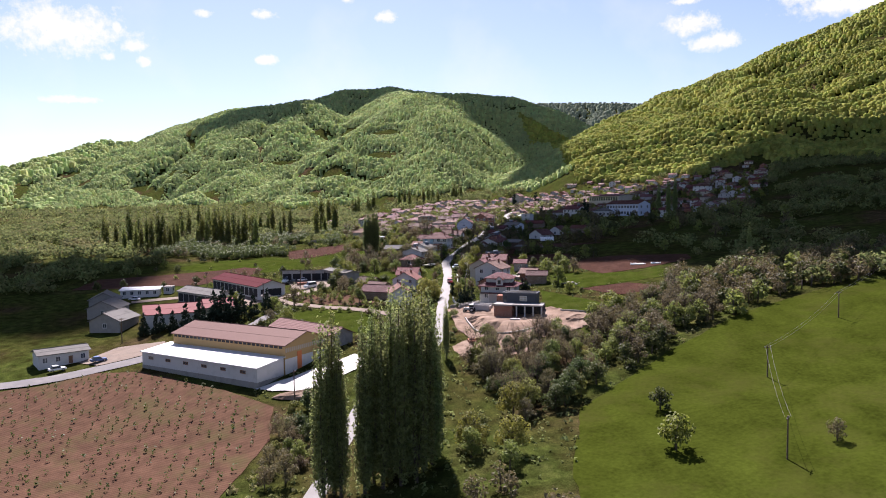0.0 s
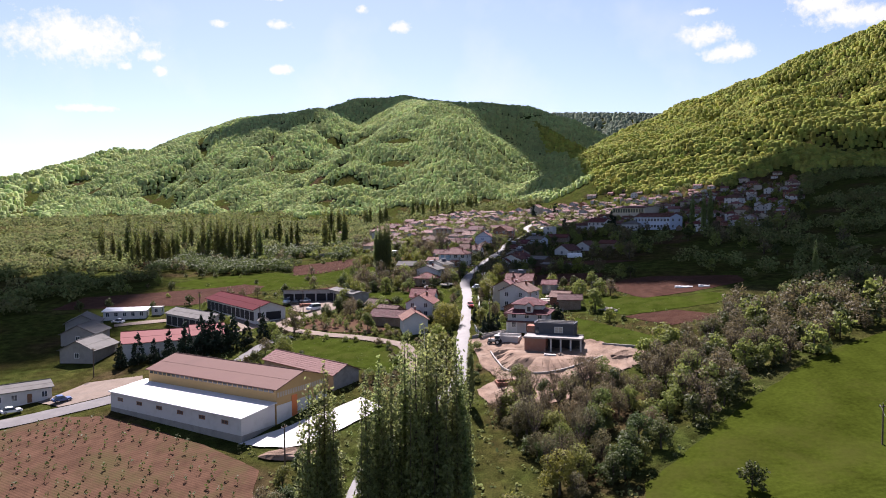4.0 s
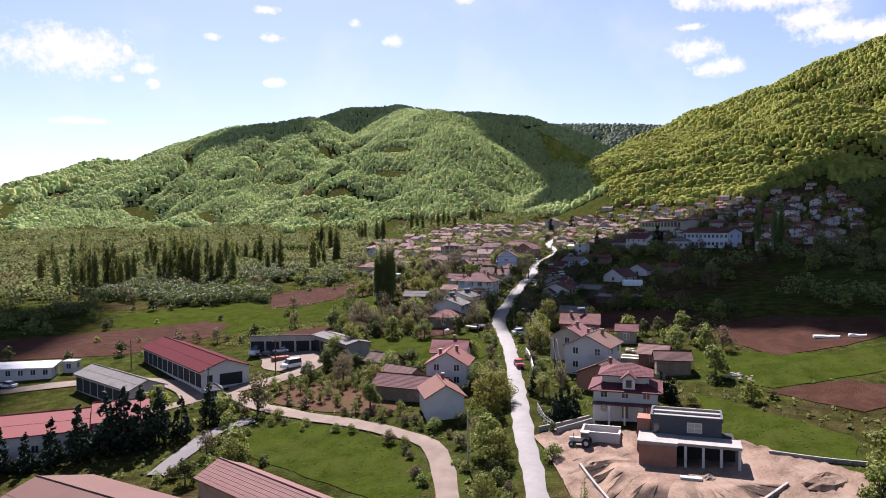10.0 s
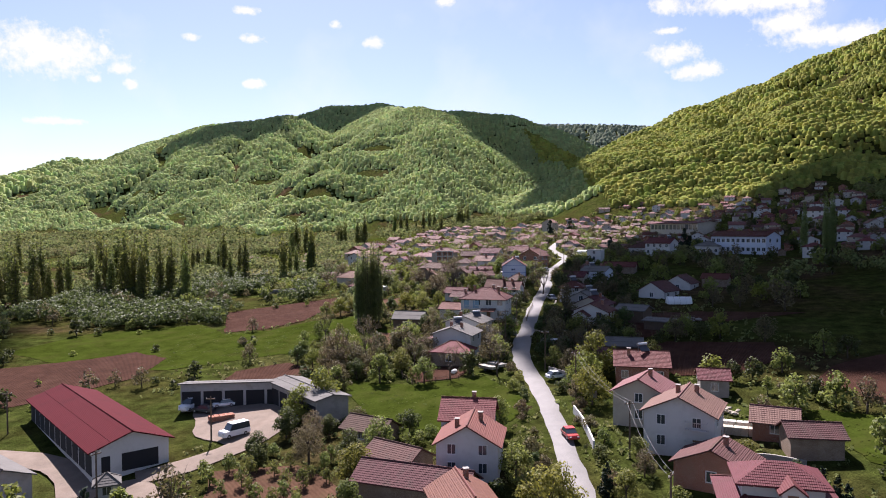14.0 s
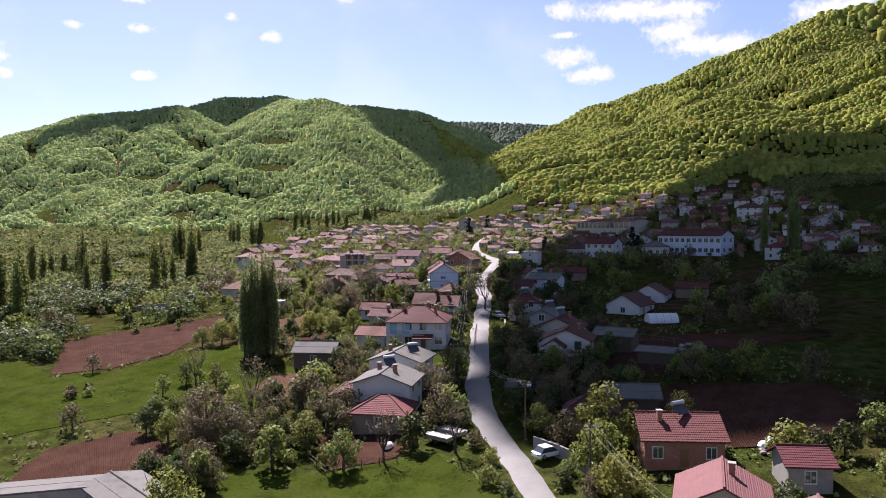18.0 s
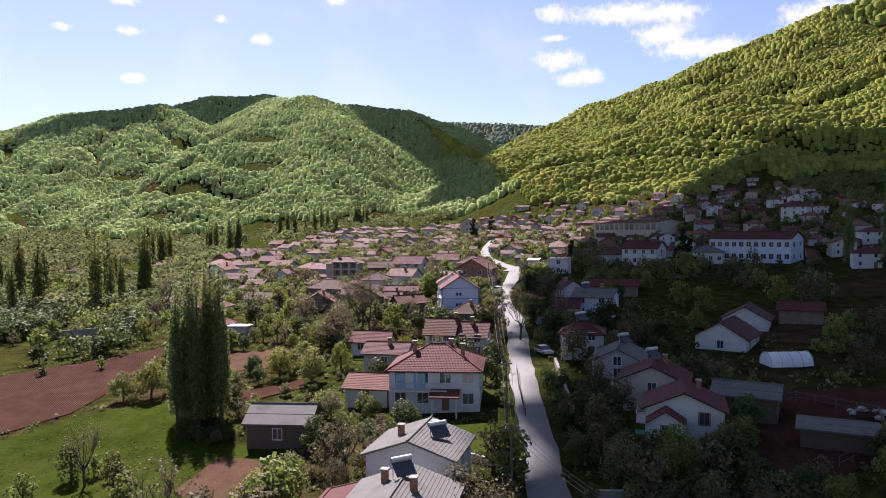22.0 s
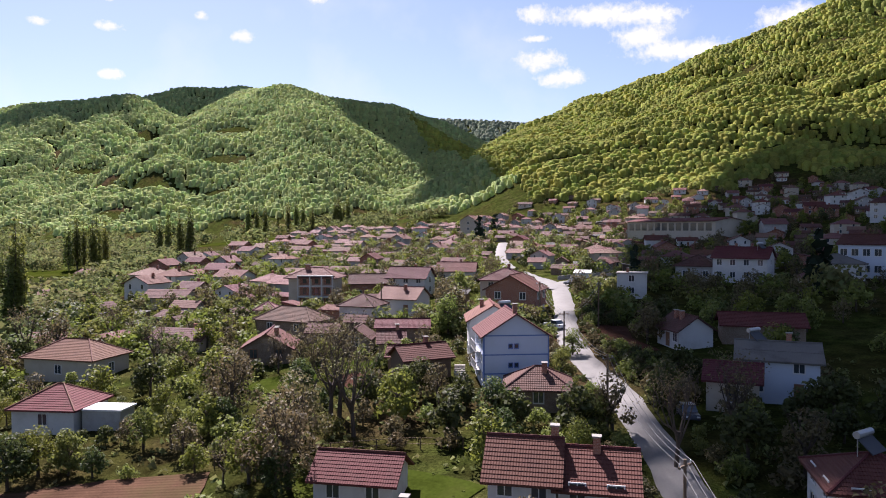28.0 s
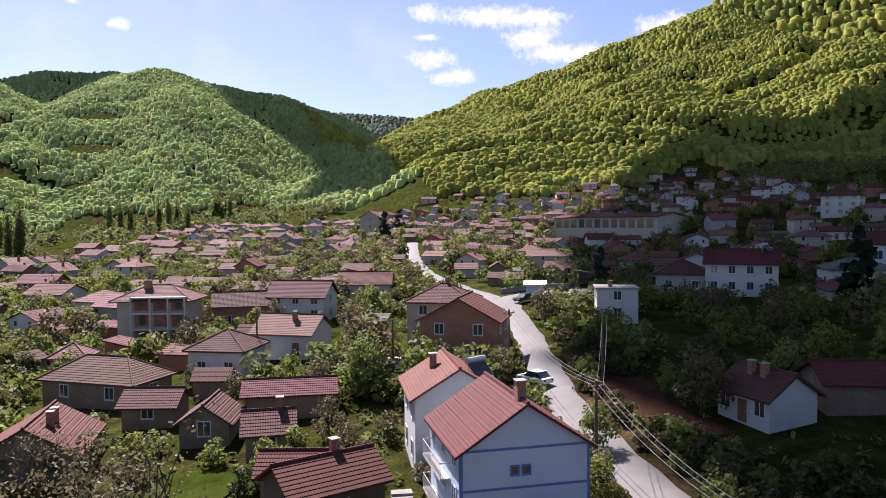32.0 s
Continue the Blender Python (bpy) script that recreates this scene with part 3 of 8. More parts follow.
def roof_mesh(L, W, h, rise, over, kind, ridge, step=0.36):
    """Roof over a body L x W with eaves at h. ridge: 'x' or 'y'. Returns the roof and its ridge tiles in the body's own axes."""
    bm, cap = bmesh.new(), bmesh.new()
    if ridge == "y":
        L, W = W, L
    k = rise / (W / 2)
    ze, x, y = h - k * over, L / 2 + over, W / 2 + over
    zt = h + rise
    if kind == "hip":
        hx = max(x - y, 0.15)
        A, B, Cc, D = (-x, -y, ze), (x, -y, ze), (x, y, ze), (-x, y, ze)
        E, F = (-hx, 0, zt), (hx, 0, zt)
        slope(bm, A, B, F, E, step), slope(bm, Cc, D, E, F, step)
        slope(bm, B, Cc, F, F, step), slope(bm, D, A, E, E, step)
        for p, q in ((A, E), (B, F), (Cc, F), (D, E), (E, F)):
            tube(cap, Vector(p) + Vector((0, 0, 0.06)), Vector(q) + Vector((0, 0, 0.06)), 0.11, 0.11, 5)
    elif kind == "mono":
        A, B, Cc, D = (-x, -y, ze), (x, -y, ze), (x, y, zt), (-x, y, zt)
        slope(bm, A, B, Cc, D, step)
        E, F = D, Cc
    else:
        E, F = (-x, 0, zt), (x, 0, zt)
        slope(bm, (-x, -y, ze), (x, -y, ze), F, E, step), slope(bm, (x, y, ze), (-x, y, ze), E, F, step)
        tube(cap, Vector(E) + Vector((0, 0, 0.05)), Vector(F) + Vector((0, 0, 0.05)), 0.13, 0.13, 5)
    # underside and edge board
    t = 0.16
    low = [bm.verts.new((sx * x, sy * y, ze - t if kind != "mono" or sy < 0 else zt - t)) for sx, sy in ((-1, -1), (1, -1), (1, 1), (-1, 1))]
    top = [bm.verts.new((v.co.x, v.co.y, v.co.z + t)) for v in low]
    if kind == "gable":
        r0, r1 = bm.verts.new((-x, 0, zt - t)), bm.verts.new((x, 0, zt - t))
        s0, s1 = bm.verts.new((-x, 0, zt)), bm.verts.new((x, 0, zt))
        bm.faces.new((low[0], r0, r1, low[1]))
        bm.faces.new((low[2], r1, r0, low[3]))
        bm.faces.new((low[0], top[0], s0, r0)), bm.faces.new((r0, s0, top[3], low[3]))
        bm.faces.new((low[1], r1, s1, top[1])), bm.faces.new((r1, low[2], top[2], s1))
        bm.faces.new((low[0], low[1], top[1], top[0])), bm.faces.new((low[2], low[3], top[3], top[2]))
    else:
        bm.faces.new(low[::-1])
        for i in range(4):
            bm.faces.new((low[i], low[(i + 1) % 4], top[(i + 1) % 4], top[i]))
    bmesh.ops.remove_doubles(bm, verts=bm.verts[:], dist=0.004)
    if ridge == "y":
        for b in (bm, cap):
            bmesh.ops.rotate(b, verts=b.verts[:], matrix=Matrix.Rotation(radians(-90), 3, "Z"))
    return bm, cap


def body_mesh(L, W, h, rise, kind, ridge, deep=2.0):
    """Walls with their gables, carried down below the ground line."""
    bm = bmesh.new()
    if ridge == "y":
        L, W = W, L
    x, y = L / 2, W / 2
    lo = [bm.verts.new((a, b, -deep)) for a, b in ((-x, -y), (x, -y), (x, y), (-x, y))]
    zb = h + (rise if kind == "mono" else 0)
    hi = [bm.verts.new((a, b, c)) for a, b, c in ((-x, -y, h), (x, -y, h), (x, y, zb), (-x, y, zb))]
    bm.faces.new((lo[0], lo[1], hi[1], hi[0]))
    bm.faces.new((lo[2], lo[3], hi[3], hi[2]))
    if kind == "gable":
        g0, g1 = bm.verts.new((-x, 0, h + rise)), bm.verts.new((x, 0, h + rise))
        bm.faces.new((lo[1], lo[2], hi[2], g1, hi[1]))
        bm.faces.new((lo[3], lo[0], hi[0], g0, hi[3]))
    else:
        bm.faces.new((lo[1], lo[2], hi[2], hi[1]))
        bm.faces.new((lo[3], lo[0], hi[0], hi[3]))
        if kind == "flat":
            bm.faces.new(hi)
    if ridge == "y":
        bmesh.ops.rotate(bm, verts=bm.verts[:], matrix=Matrix.Rotation(radians(-90), 3, "Z"))
    return bm


SHARED = {}


def shared(key, build, mats):
    if key not in SHARED:
        me = bpy.data.meshes.new(key[0])
        bm = build()
        bm.to_mesh(me)
        bm.free()
        for m in mats:
            me.materials.append(m)
        SHARED[key] = me
    return SHARED[key]


def linked(name, me, parent, m, label=""):
    ob = new(name, me)
    ob.parent = parent
    ob.matrix_local = m
    if label:
        ob["label"] = label
    return ob


def win_frame(w, h, t=0.09):
    """A frame in one piece with its sill: an outer and an inner ring, front and back."""
    bm = bmesh.new()
    rings = []
    for y in (-0.07, 0.02):
        for e, low in ((t, 0.05), (0.0, 0.0)):
            rings.append([bm.verts.new(c) for c in ((-w / 2 - e, y, -e - low), (w / 2 + e, y, -e - low), (w / 2 + e, y, h + e), (-w / 2 - e, y, h + e))])
    fo, fi, bo, bi = rings
    for i in range(4):
        j = (i + 1) % 4
        bm.faces.new((fo[i], fo[j], fi[j], fi[i]))
        bm.faces.new((fo[i], bo[i], bo[j], fo[j]))
        bm.faces.new((fi[i], fi[j], bi[j], bi[i]))
    return bm


def window(parent, m, w=1.2, h=1.3, frame_mat=None, name="window"):
    fm = frame_mat or FRAMEW
    f = linked(name, shared(("window_frame", w, h, fm.name), lambda: win_frame(w, h), [fm]), parent, m)
    if w > 0.8:
        for k in (-1, 1):
            linked("pane", shared(("pane", w / 2, h), lambda: boxed(-w / 4 + 0.035, w / 4 - 0.035, -0.02, 0.01, 0, h), [GLASS]), f, pose(k * w / 4, 0, 0))
        linked("mullion", shared(("mullion", h, fm.name), lambda: boxed(-0.035, 0.035, -0.05, 0.01, 0, h), [fm]), f, Matrix())
    else:
        linked("pane", shared(("pane_single", w, h), lambda: boxed(-w / 2, w / 2, -0.02, 0.01, 0, h), [GLASS]), f, Matrix())
    return f


def door(parent, m, w=1.0, h=2.05, material=None, handle=True):
    dm = material or FRAMEB
    f = linked("door", shared(("door", w, h, dm.name), lambda: boxed(-w / 2, w / 2, -0.06, 0.02, 0, h), [dm]), parent, m)
    if handle:
        linked("door_handle", shared(("door_handle",), lambda: boxed(-0.02, 0.02, -0.12, -0.06, 0.95, 1.1), [METALG]), f, pose(w * 0.38, 0, 0))
    return f


def side_pose(L, W, side, along, z):
    """The pose of something on a wall: sides f, r, b, l as seen from outside; along runs from its left end."""
    if side == "f":
        return pose(-L / 2 + along, -W / 2, z)
    if side == "r":
        return pose(L / 2, -W / 2 + along, z, 0, 0, 90)
    if side == "b":
        return pose(L / 2 - along, W / 2, z, 0, 0, 180)
    return pose(-L / 2, W / 2 - along, z, 0, 0, 270)


def chimney(parent, x, y, z, h=1.1, material=None, s=0.28, cap=True):
    c = obj("chimney", boxed(-s, s, -s, s, -0.9, h), material or BRICKM, parent, m=pose(x, y, z))
    if not cap:
        return
    bm = boxed(-s - 0.08, s + 0.08, -s - 0.08, s + 0.08, h, h + 0.09)
    obj("chimney_cap", bm, CONC_OLD, c)


def solar(parent, x, y, z, rz=0.0):
    m = pose(x, y, z, 0, 0, rz)
    s = obj("solar_heater", boxed(-0.95, 0.95, -0.04, 0.04, -0.75, 0.75), CHARCOAL, parent, "dark solar water panel", m @ pose(0, 0, 0.6, -50))
    bm = bmesh.new()
    tube(bm, (-1.0, 0.55, 1.25), (1.0, 0.55, 1.25), 0.27, 0.27, 10)
    for sx in (-0.8, 0.8):
        tube(bm, (sx, 0.55, -0.3), (sx, 0.55, 1.1), 0.04, 0.04, 4)
    obj("water_tank", bm, METALG, parent, "white cylindrical water tank", m)


def balcony(parent, L, W, side, a, b, z, out=1.2, roofed=False):
    m = side_pose(L, W, side, 0, z)
    bm = boxed(a, b, -out, 0, -0.16, 0)
    s = obj("balcony", bm, CONCRETE, parent, m=m)
    bm = bmesh.new()
    box(bm, a, b, -out, -out + 0.05, 0.95, 1.02), box(bm, a, a + 0.05, -out, 0, 0.95, 1.02), box(bm, b - 0.05, b, -out, 0, 0.95, 1.02)
    k = a
    while k < b:
        box(bm, k, k + 0.04, -out, -out + 0.04, 0, 0.95)
        k += 0.3
    obj("railing", bm, METALG, s)


def corners(lx, ly, rx, ry, W):
    """From the two front corners and the depth: centre, turn and length."""
    L = math.hypot(rx - lx, ry - ly)
    ux, uy = (rx - lx) / L, (ry - ly) / L
    return (lx + rx) / 2 - uy * W / 2, (ly + ry) / 2 + ux * W / 2, math.degrees(math.atan2(uy, ux)), L


def house(label, lx, ly, rx, ry, W, h, rise=2.0, kind="gable", ridge="x", wall=None, roof=None, wins=(2, 2, 0, 2), storeys=1, over=0.5, chims=((0.2, 0.15),), sun_heater=None,
          doors=("f",), frame_mat=None, name="house", category="house", step=0.36, base=None, win=(1.1, 1.25), z=None, plain=False):
    cx, cy, rot, L = corners(lx, ly, rx, ry, W)
    z = gz(cx, cy) if z is None else z
    hs = empty(name, pose(cx, cy, z, 0, 0, rot))
    tagged(hs, label, category)
    FOOT.append((cx, cy, 0.5 * math.hypot(L, W)))
    wall, roof = wall or WHITE, roof or TILE_RED
    w = obj("wall", body_mesh(L, W, h, rise, kind, ridge), wall, hs)
    if kind != "flat":
        rb, cap = roof_mesh(L, W, h, rise, over, kind, ridge, step)
        rf = obj("roof", rb, roof, hs)
        if len(cap.verts) and not plain:
            obj("ridge_tiles", cap, roof, rf)
    else:
        bm = bmesh.new()
        box(bm, -L / 2 - over, L / 2 + over, -W / 2 - over, W / 2 + over, h + 0.004, h + 0.22)
        obj("roof", bm, roof, hs)
    if base:
        bm = bmesh.new()
        box(bm, -L / 2 - 0.04, L / 2 + 0.04, -W / 2 - 0.04, W / 2 + 0.04, -2, 0.6)
        obj("plinth", bm, base, hs)
    sh = h / storeys
    for side, n in zip("frbl", wins):
        span = L if side in "fb" else W
        for s in range(storeys):
            for i in range(n):
                al = span * (i + 0.5) / n
                if s == 0 and side in doors and i == n // 2 and n > 1:
                    door(hs, side_pose(L, W, side, al, 0.0), handle=not plain)
                    continue
                window(hs, side_pose(L, W, side, al, s * sh + 0.95), 0.79 if plain else win[0], win[1], frame_mat)
    for fx, fy in chims:
        px, py = fx * L / 2, fy * W / 2
        q = abs(py) / (W / 2) if ridge == "x" else abs(px) / (L / 2)
        chimney(hs, px, py, h + rise * (1 - q) if kind != "flat" else h, cap=not plain)
    if sun_heater:
        px, py = sun_heater[0] * L / 2, sun_heater[1] * W / 2
        q = abs(py) / (W / 2) if ridge == "x" else abs(px) / (L / 2)
        solar(hs, px, py, h + rise * (1 - q) + 0.1, -rot + 20)
    return hs, L, W


# ---- fields and yards ----
field("pasture", "sunlit green pasture with worn dry streaks", [(38, 150), (52, 163), (64, 175), (90, 196), (120, 210), (175, 215), (175, 40), (30, 40), (30, 120)], GRASS_DRY)
field("vineyard", "reddish soil of a young vineyard", [(-130, 182), (-100, 186), (-87, 190), (-77, 197), (-65, 196), (-50, 186), (-36, 176), (-25, 166), (-22, 150), (-26, 120), (-30, 80), (-130, 80)], SOIL_PALE, turn=58)
field("concrete_yard", "new white concrete yard before the hall", [(-31.5, 176.3), (-21.8, 173.3), (-17, 174.5), (-5, 189), (-10, 195.5), (-25, 182)], CONCRETE, 0.3, category="yard")
field("plaza", "pale pinkish gravel yard by the sheds", [(-86, 207), (-79, 203), (-70, 209), (-63, 212), (-68, 222), (-80, 219)], GRAVEL, 0.2, category="yard")
field("field_soil_west", "dark brown ploughed field", [(-135, 330), (-112, 337), (-77, 353), (-66, 343), (-67, 326), (-85, 310), (-97, 308), (-135, 305)], SOIL, turn=20)
field("field_soil_long", "red-brown ploughed field beside the meadow", [(-68, 408), (-50, 416), (-32, 422), (-30, 410), (-38, 380), (-48, 371), (-59, 371)], SOIL, turn=28)
field("meadow_west", "bright green meadow with hedges", [(-112, 358), (-100, 384), (-70, 388), (-58, 368), (-46, 369), (-36, 378), (-22, 382), (-20, 360), (-30, 340), (-62, 331), (-90, 342)], GRASS, 0.08)
field("meadow_mid", "bright mown green meadow by the road", [(-20, 312), (-12, 306), (-5, 303.5), (3, 305), (8, 305), (13.2, 294), (13.8, 286), (10, 280), (-2, 278), (-12, 284), (-16, 294)], GRASS)
field("vegetable_plot", "freshly dug brown vegetable plot", [(-8, 319), (-5, 304.5), (3, 306), (6, 313), (-1, 312)], SOIL, 0.16, turn=10)
field("field_soil_east", "red-brown ploughed field with furrows", [(62, 284), (70, 292), (82, 296), (108, 283), (106, 272), (86, 264), (70, 262)], SOIL, turn=-15)
field("meadow_east", "bright green meadow below the ploughed field", [(53, 274), (62, 268), (82, 259), (90, 262), (100, 250), (74, 245), (60, 243), (52, 254)], GRASS, 0.1)
field("field_soil_bank", "dry brown fallow patch", [(58, 242), (74, 244), (84, 232), (68, 229)], SOIL, turn=30)
field("field_soil_round", "dark brown fenced plot", [(50, 341), (62, 340), (57, 329), (44, 323), (42, 332)], SOIL, turn=-20)
field("field_soil_upper", "dark brown ploughed strip", [(46, 353), (68, 347), (90, 335), (70, 333), (52, 342)], SOIL, turn=-20)
field("field_soil_near_poplars", "pale brown dug plot", [(-18, 345), (-13.5, 353), (-7.5, 349), (-7, 340), (-12, 336)], SOIL_PALE, 0.15, turn=10)
field("field_soil_garden", "freshly ploughed garden with curving furrows", [(-24, 410), (-14, 409.5), (-4.5, 408), (-5, 401), (-8, 394), (-24, 396)], SOIL_PALE, 0.15, turn=75)
field("lawn_blue_house", "bright green lawn between garden trees", [(3, 404), (14, 402), (20, 396), (12, 390), (4, 393)], GRASS, 0.1)
field("lawn_halls", "green lawn inside the bend of the track", [(-36, 245), (-27, 246.5), (-17, 241.5), (-5, 232), (-3.5, 222), (-4, 208), (-10, 214), (-22, 224), (-36, 236)], GRASS, 0.1)
field("garden_soil_west", "brown garden beds among young trees", [(-35, 270), (-23, 270), (-8, 252), (-10, 247), (-22, 251), (-34, 259)], SOIL_PALE, 0.12, turn=30)
field("farm_yard", "pale trodden yard with parked cars", [(-48, 303), (-32, 299), (-26, 290), (-31, 277), (-42, 285)], GRAVEL, 0.2, category="yard")
field("building_site", "bare excavated earth with tyre tracks", [(14.5, 231), (16, 222), (17, 208), (20, 200), (30, 193), (44, 196), (58, 206), (50, 216), (45, 222), (36, 227), (28, 231), (20, 235)], EARTH, 0.25, rough=0.25, cell=1.5)
field("meadow_site", "sunlit green meadow behind the building site", [(43, 225), (46, 246), (53.5, 233), (61, 220), (57, 212), (47, 218.5)], GRASS, 0.1)
field("site_apron", "trodden bare earth below the building site", [(14.6, 194), (17, 186), (24, 181.5), (35, 186), (36.5, 194), (29, 196), (20, 201)], EARTH, 0.2, rough=0.15, cell=2.0)
field("field_soil_low", "dark brown ploughed field below the barns", [(36, 314), (50, 319), (69, 311), (66, 299), (53, 293), (43, 295)], SOIL, 0.14, turn=-20)
field("field_soil_strip", "red-brown ploughed strip beside the meadow", [(-45, 325), (-34, 329), (-27, 320), (-28, 313), (-46, 311)], SOIL, 0.14, turn=15)
for poly, name, label, ma in (
        ([(-140, 560), (-95, 575), (-100, 610), (-150, 600)], "meadow_plain", "pale green meadow between rows of poplars", GRASS), ([(-88, 520), (-62, 528), (-66, 548), (-96, 540)], "meadow_plain", "green meadow strip on the plain", GRASS),
        ([(-200, 500), (-165, 505), (-170, 545), (-210, 540)], "field_plain", "brown ploughed strip on the plain", SOIL_PALE), ([(-120, 660), (-70, 670), (-75, 700), (-130, 690)], "meadow_plain", "pale green meadow on the plain", GRASS_DRY),
        ([(-260, 620), (-190, 630), (-200, 680), (-270, 670)], "meadow_plain", "pale green meadow below the hills", GRASS), ([(-50, 800), (10, 805), (5, 840), (-60, 835)], "meadow_plain", "pale meadow behind the village", GRASS_DRY),
        ([(-13, 374), (-4, 379), (-4, 384), (-14, 380)], "garden_dug", "dark freshly dug garden plot", SOIL)):
    field(name, label, poly, ma, 0.15, turn=20, cell=5.0)
field("lawn_village", "bright green lawn between old barns", [(6.7, 445.1), (14.7, 446.6), (17, 442.5), (14.5, 439.2), (9.2, 438.8)], GRASS, 0.14)
field("lawn_village_west", "small green lawn below the old house", [(-3.5, 436), (0, 441), (6, 443), (9, 438), (6, 434), (0, 433)], GRASS, 0.14)
field("garden_bed", "dark dug garden bed below the barns", [(9.8, 437.7), (14.5, 438.5), (14.3, 432.7), (11.1, 430.8)], SOIL, 0.14, turn=20)
field("garden_p", "mown lawn behind a low wall", [(8, 356), (19, 352.5), (23.5, 352), (20, 339), (12, 343)], GRASS, 0.1)
field("orchard_meadow", "green orchard meadow with young trees", [(-40, 372), (-20, 362), (-6, 352), (-10, 340), (-22, 328), (-40, 340), (-52, 352)], GRASS, 0.06)
field("field_soil_slope", "dark brown field beside the road", [(52, 432), (56.5, 431), (57, 440), (60, 448), (56, 453), (51, 444)], SOIL, turn=60)

# ---- halls and farm sheds ----
house("long white lean-to hall with a white sheet roof", -30.9, 177.4, -26.2, 184.8, 41, 4.1, 0.9, "mono", "y", WHITE, WHITEMETAL, wins=(0, 0, 0, 0), chims=(), doors=(), over=0.35, name="hall", category="hall", step=8, base=CONC_OLD)
hall, hall_L, hall_W = house("large hall with a faded red sheet roof and ochre gable", -25.9, 184.9, -17.9, 198.2, 39, 6.2, 2.2, "gable", "y", YELLOW, PINKMETAL, wins=(0, 0, 0, 0), chims=(), doors=(), over=0.5, name="hall", category="hall", step=8)
house("low annex with a pink tiled roof beside the hall", -16.9, 201.7, -11.8, 207.2, 27, 2.9, 1.7, "gable", "y", CONC_OLD, TILE_PINK, wins=(0, 0, 0, 0), chims=(), doors=(), name="annex", category="annex", step=0.6)
house("long shed with a rose-red sheet roof behind conifers", -78.3, 234.4, -62.0, 241.1, 13, 4.2, 2.2, wall=WHITE, roof=ROSE, wins=(3, 0, 0, 1), chims=(), doors=(), over=0.4, name="shed", category="shed", step=6)
house("shed with a rose-red sheet roof joined to a longer one", -61.8, 241.2, -53.6, 244.6, 12, 4.0, 2.1, wall=CREAM, roof=ROSE, wins=(2, 0, 0, 0), chims=(), doors=(), over=0.4, name="shed", category="shed", step=6)
for lx, ly, rx, ry, d in ((-96.2, 236.7, -86.5, 235.8, 12), (-104.8, 253.7, -95, 254.2, 11), (-110.3, 267.0, -101.2, 269.5, 9)):
    house("old barn with a grey fibre cement roof", lx, ly, rx, ry, d, 3.2, 2.4, "gable", "y", CONC_OLD, ASBEST, wins=(1, 0, 0, 0), chims=(), doors=(), name="barn", category="barn", step=3)
house("low white shed with a flat white roof", -107.2, 285.9, -93.8, 288.4, 6, 2.8, 0.5, "mono", "x", WHITE, WHITEMETAL, wins=(5, 1, 0, 0), chims=(), doors=(), name="shed", category="shed", step=6)
house("small white guard hut", -93.6, 293.1, -90.4, 293.0, 3, 2.6, 0, "flat", "x", WHITE, CONC_OLD, wins=(1, 1, 0, 0), chims=(), doors=(), over=0.2, name="hut", category="hut")
stable, stable_L, stable_W = house("long open stable with a grey fibre cement roof", -63.6, 260.6, -58.5, 266.2, 26, 3.8, 1.5, "gable", "y", GREYP, ASBEST, wins=(0, 0, 0, 0), chims=(), doors=(), name="stable", category="stable", step=3)
red_shed, red_L, red_W = house("long open shed with a crimson sheet roof", -51.6, 269.0, -43.1, 275.6, 41, 3.9, 1.9, "gable", "y", WHITE, CRIMSON, wins=(0, 0, 0, 0), chims=(), doors=(), over=0.7, name="shed", category="shed", step=6)
house("low white farm building with a grey roof", -93.5, 202.0, -84.0, 209.8, 7, 3.2, 1.0, "gable", "x", WHITE, ASBEST, wins=(4, 1, 0, 0), chims=(), name="shed", category="shed", step=3)
vshed, vshed_L, vshed_W = house("open vehicle shed with a grey sheet roof", -48.6, 298.8, -29.5, 300.0, 6, 4.3, -0.8, "mono", "x", GREYP, ASBEST, wins=(0, 0, 0, 0), chims=(), doors=(), name="vehicle_shed", category="shed", step=3)
vwing, vwing_L, vwing_W = house("wing of a vehicle shed with a grey sheet roof", -22.0, 284.5, -17.0, 287.8, 19, 4.1, 0.6, "gable", "y", CONC_OLD, ASBEST, wins=(0, 0, 0, 0), chims=(), doors=(), name="vehicle_shed", category="shed", step=3)
house("old barn with a brown tiled roof", -13.1, 264.5, -7.2, 259.6, 6, 2.6, 1.6, wall=ADOBE, roof=TILE_OLD, wins=(1, 0, 0, 0), chims=(), name="barn", category="barn")
house("long open barn with a brown tiled roof", -13.7, 257.0, -0.3, 250.9, 6, 2.6, 1.7, wall=ADOBE, roof=TILE_OLD, wins=(0, 0, 0, 0), chims=(), doors=(), name="barn", category="barn")
house("small tumbledown shed with a red tiled roof", -17, 277, -11, 273, 5, 2.4, 1.4, wall=ADOBE, roof=TILE_OLD, wins=(1, 0, 0, 0), chims=(), name="shed", category="shed")
house("white gabled house with a salmon tiled roof", -3.0, 242.1, 3.8, 243.2, 9, 3.9, 2.0, "gable", "y", WHITE, TILE_ORANGE, wins=(0, 0, 0, 0), doors=(), chims=((0.2, 0.5),))
house("white house with an orange tiled roof and chimneys", -3.1, 260.3, 5.0, 258.6, 8.5, 4.8, 2.4, "gable", "y", WHITE, TILE_ORANGE, wins=(2, 1, 0, 1), storeys=2, doors=(), chims=((-0.4, -0.4), (0.3, 0.3)))
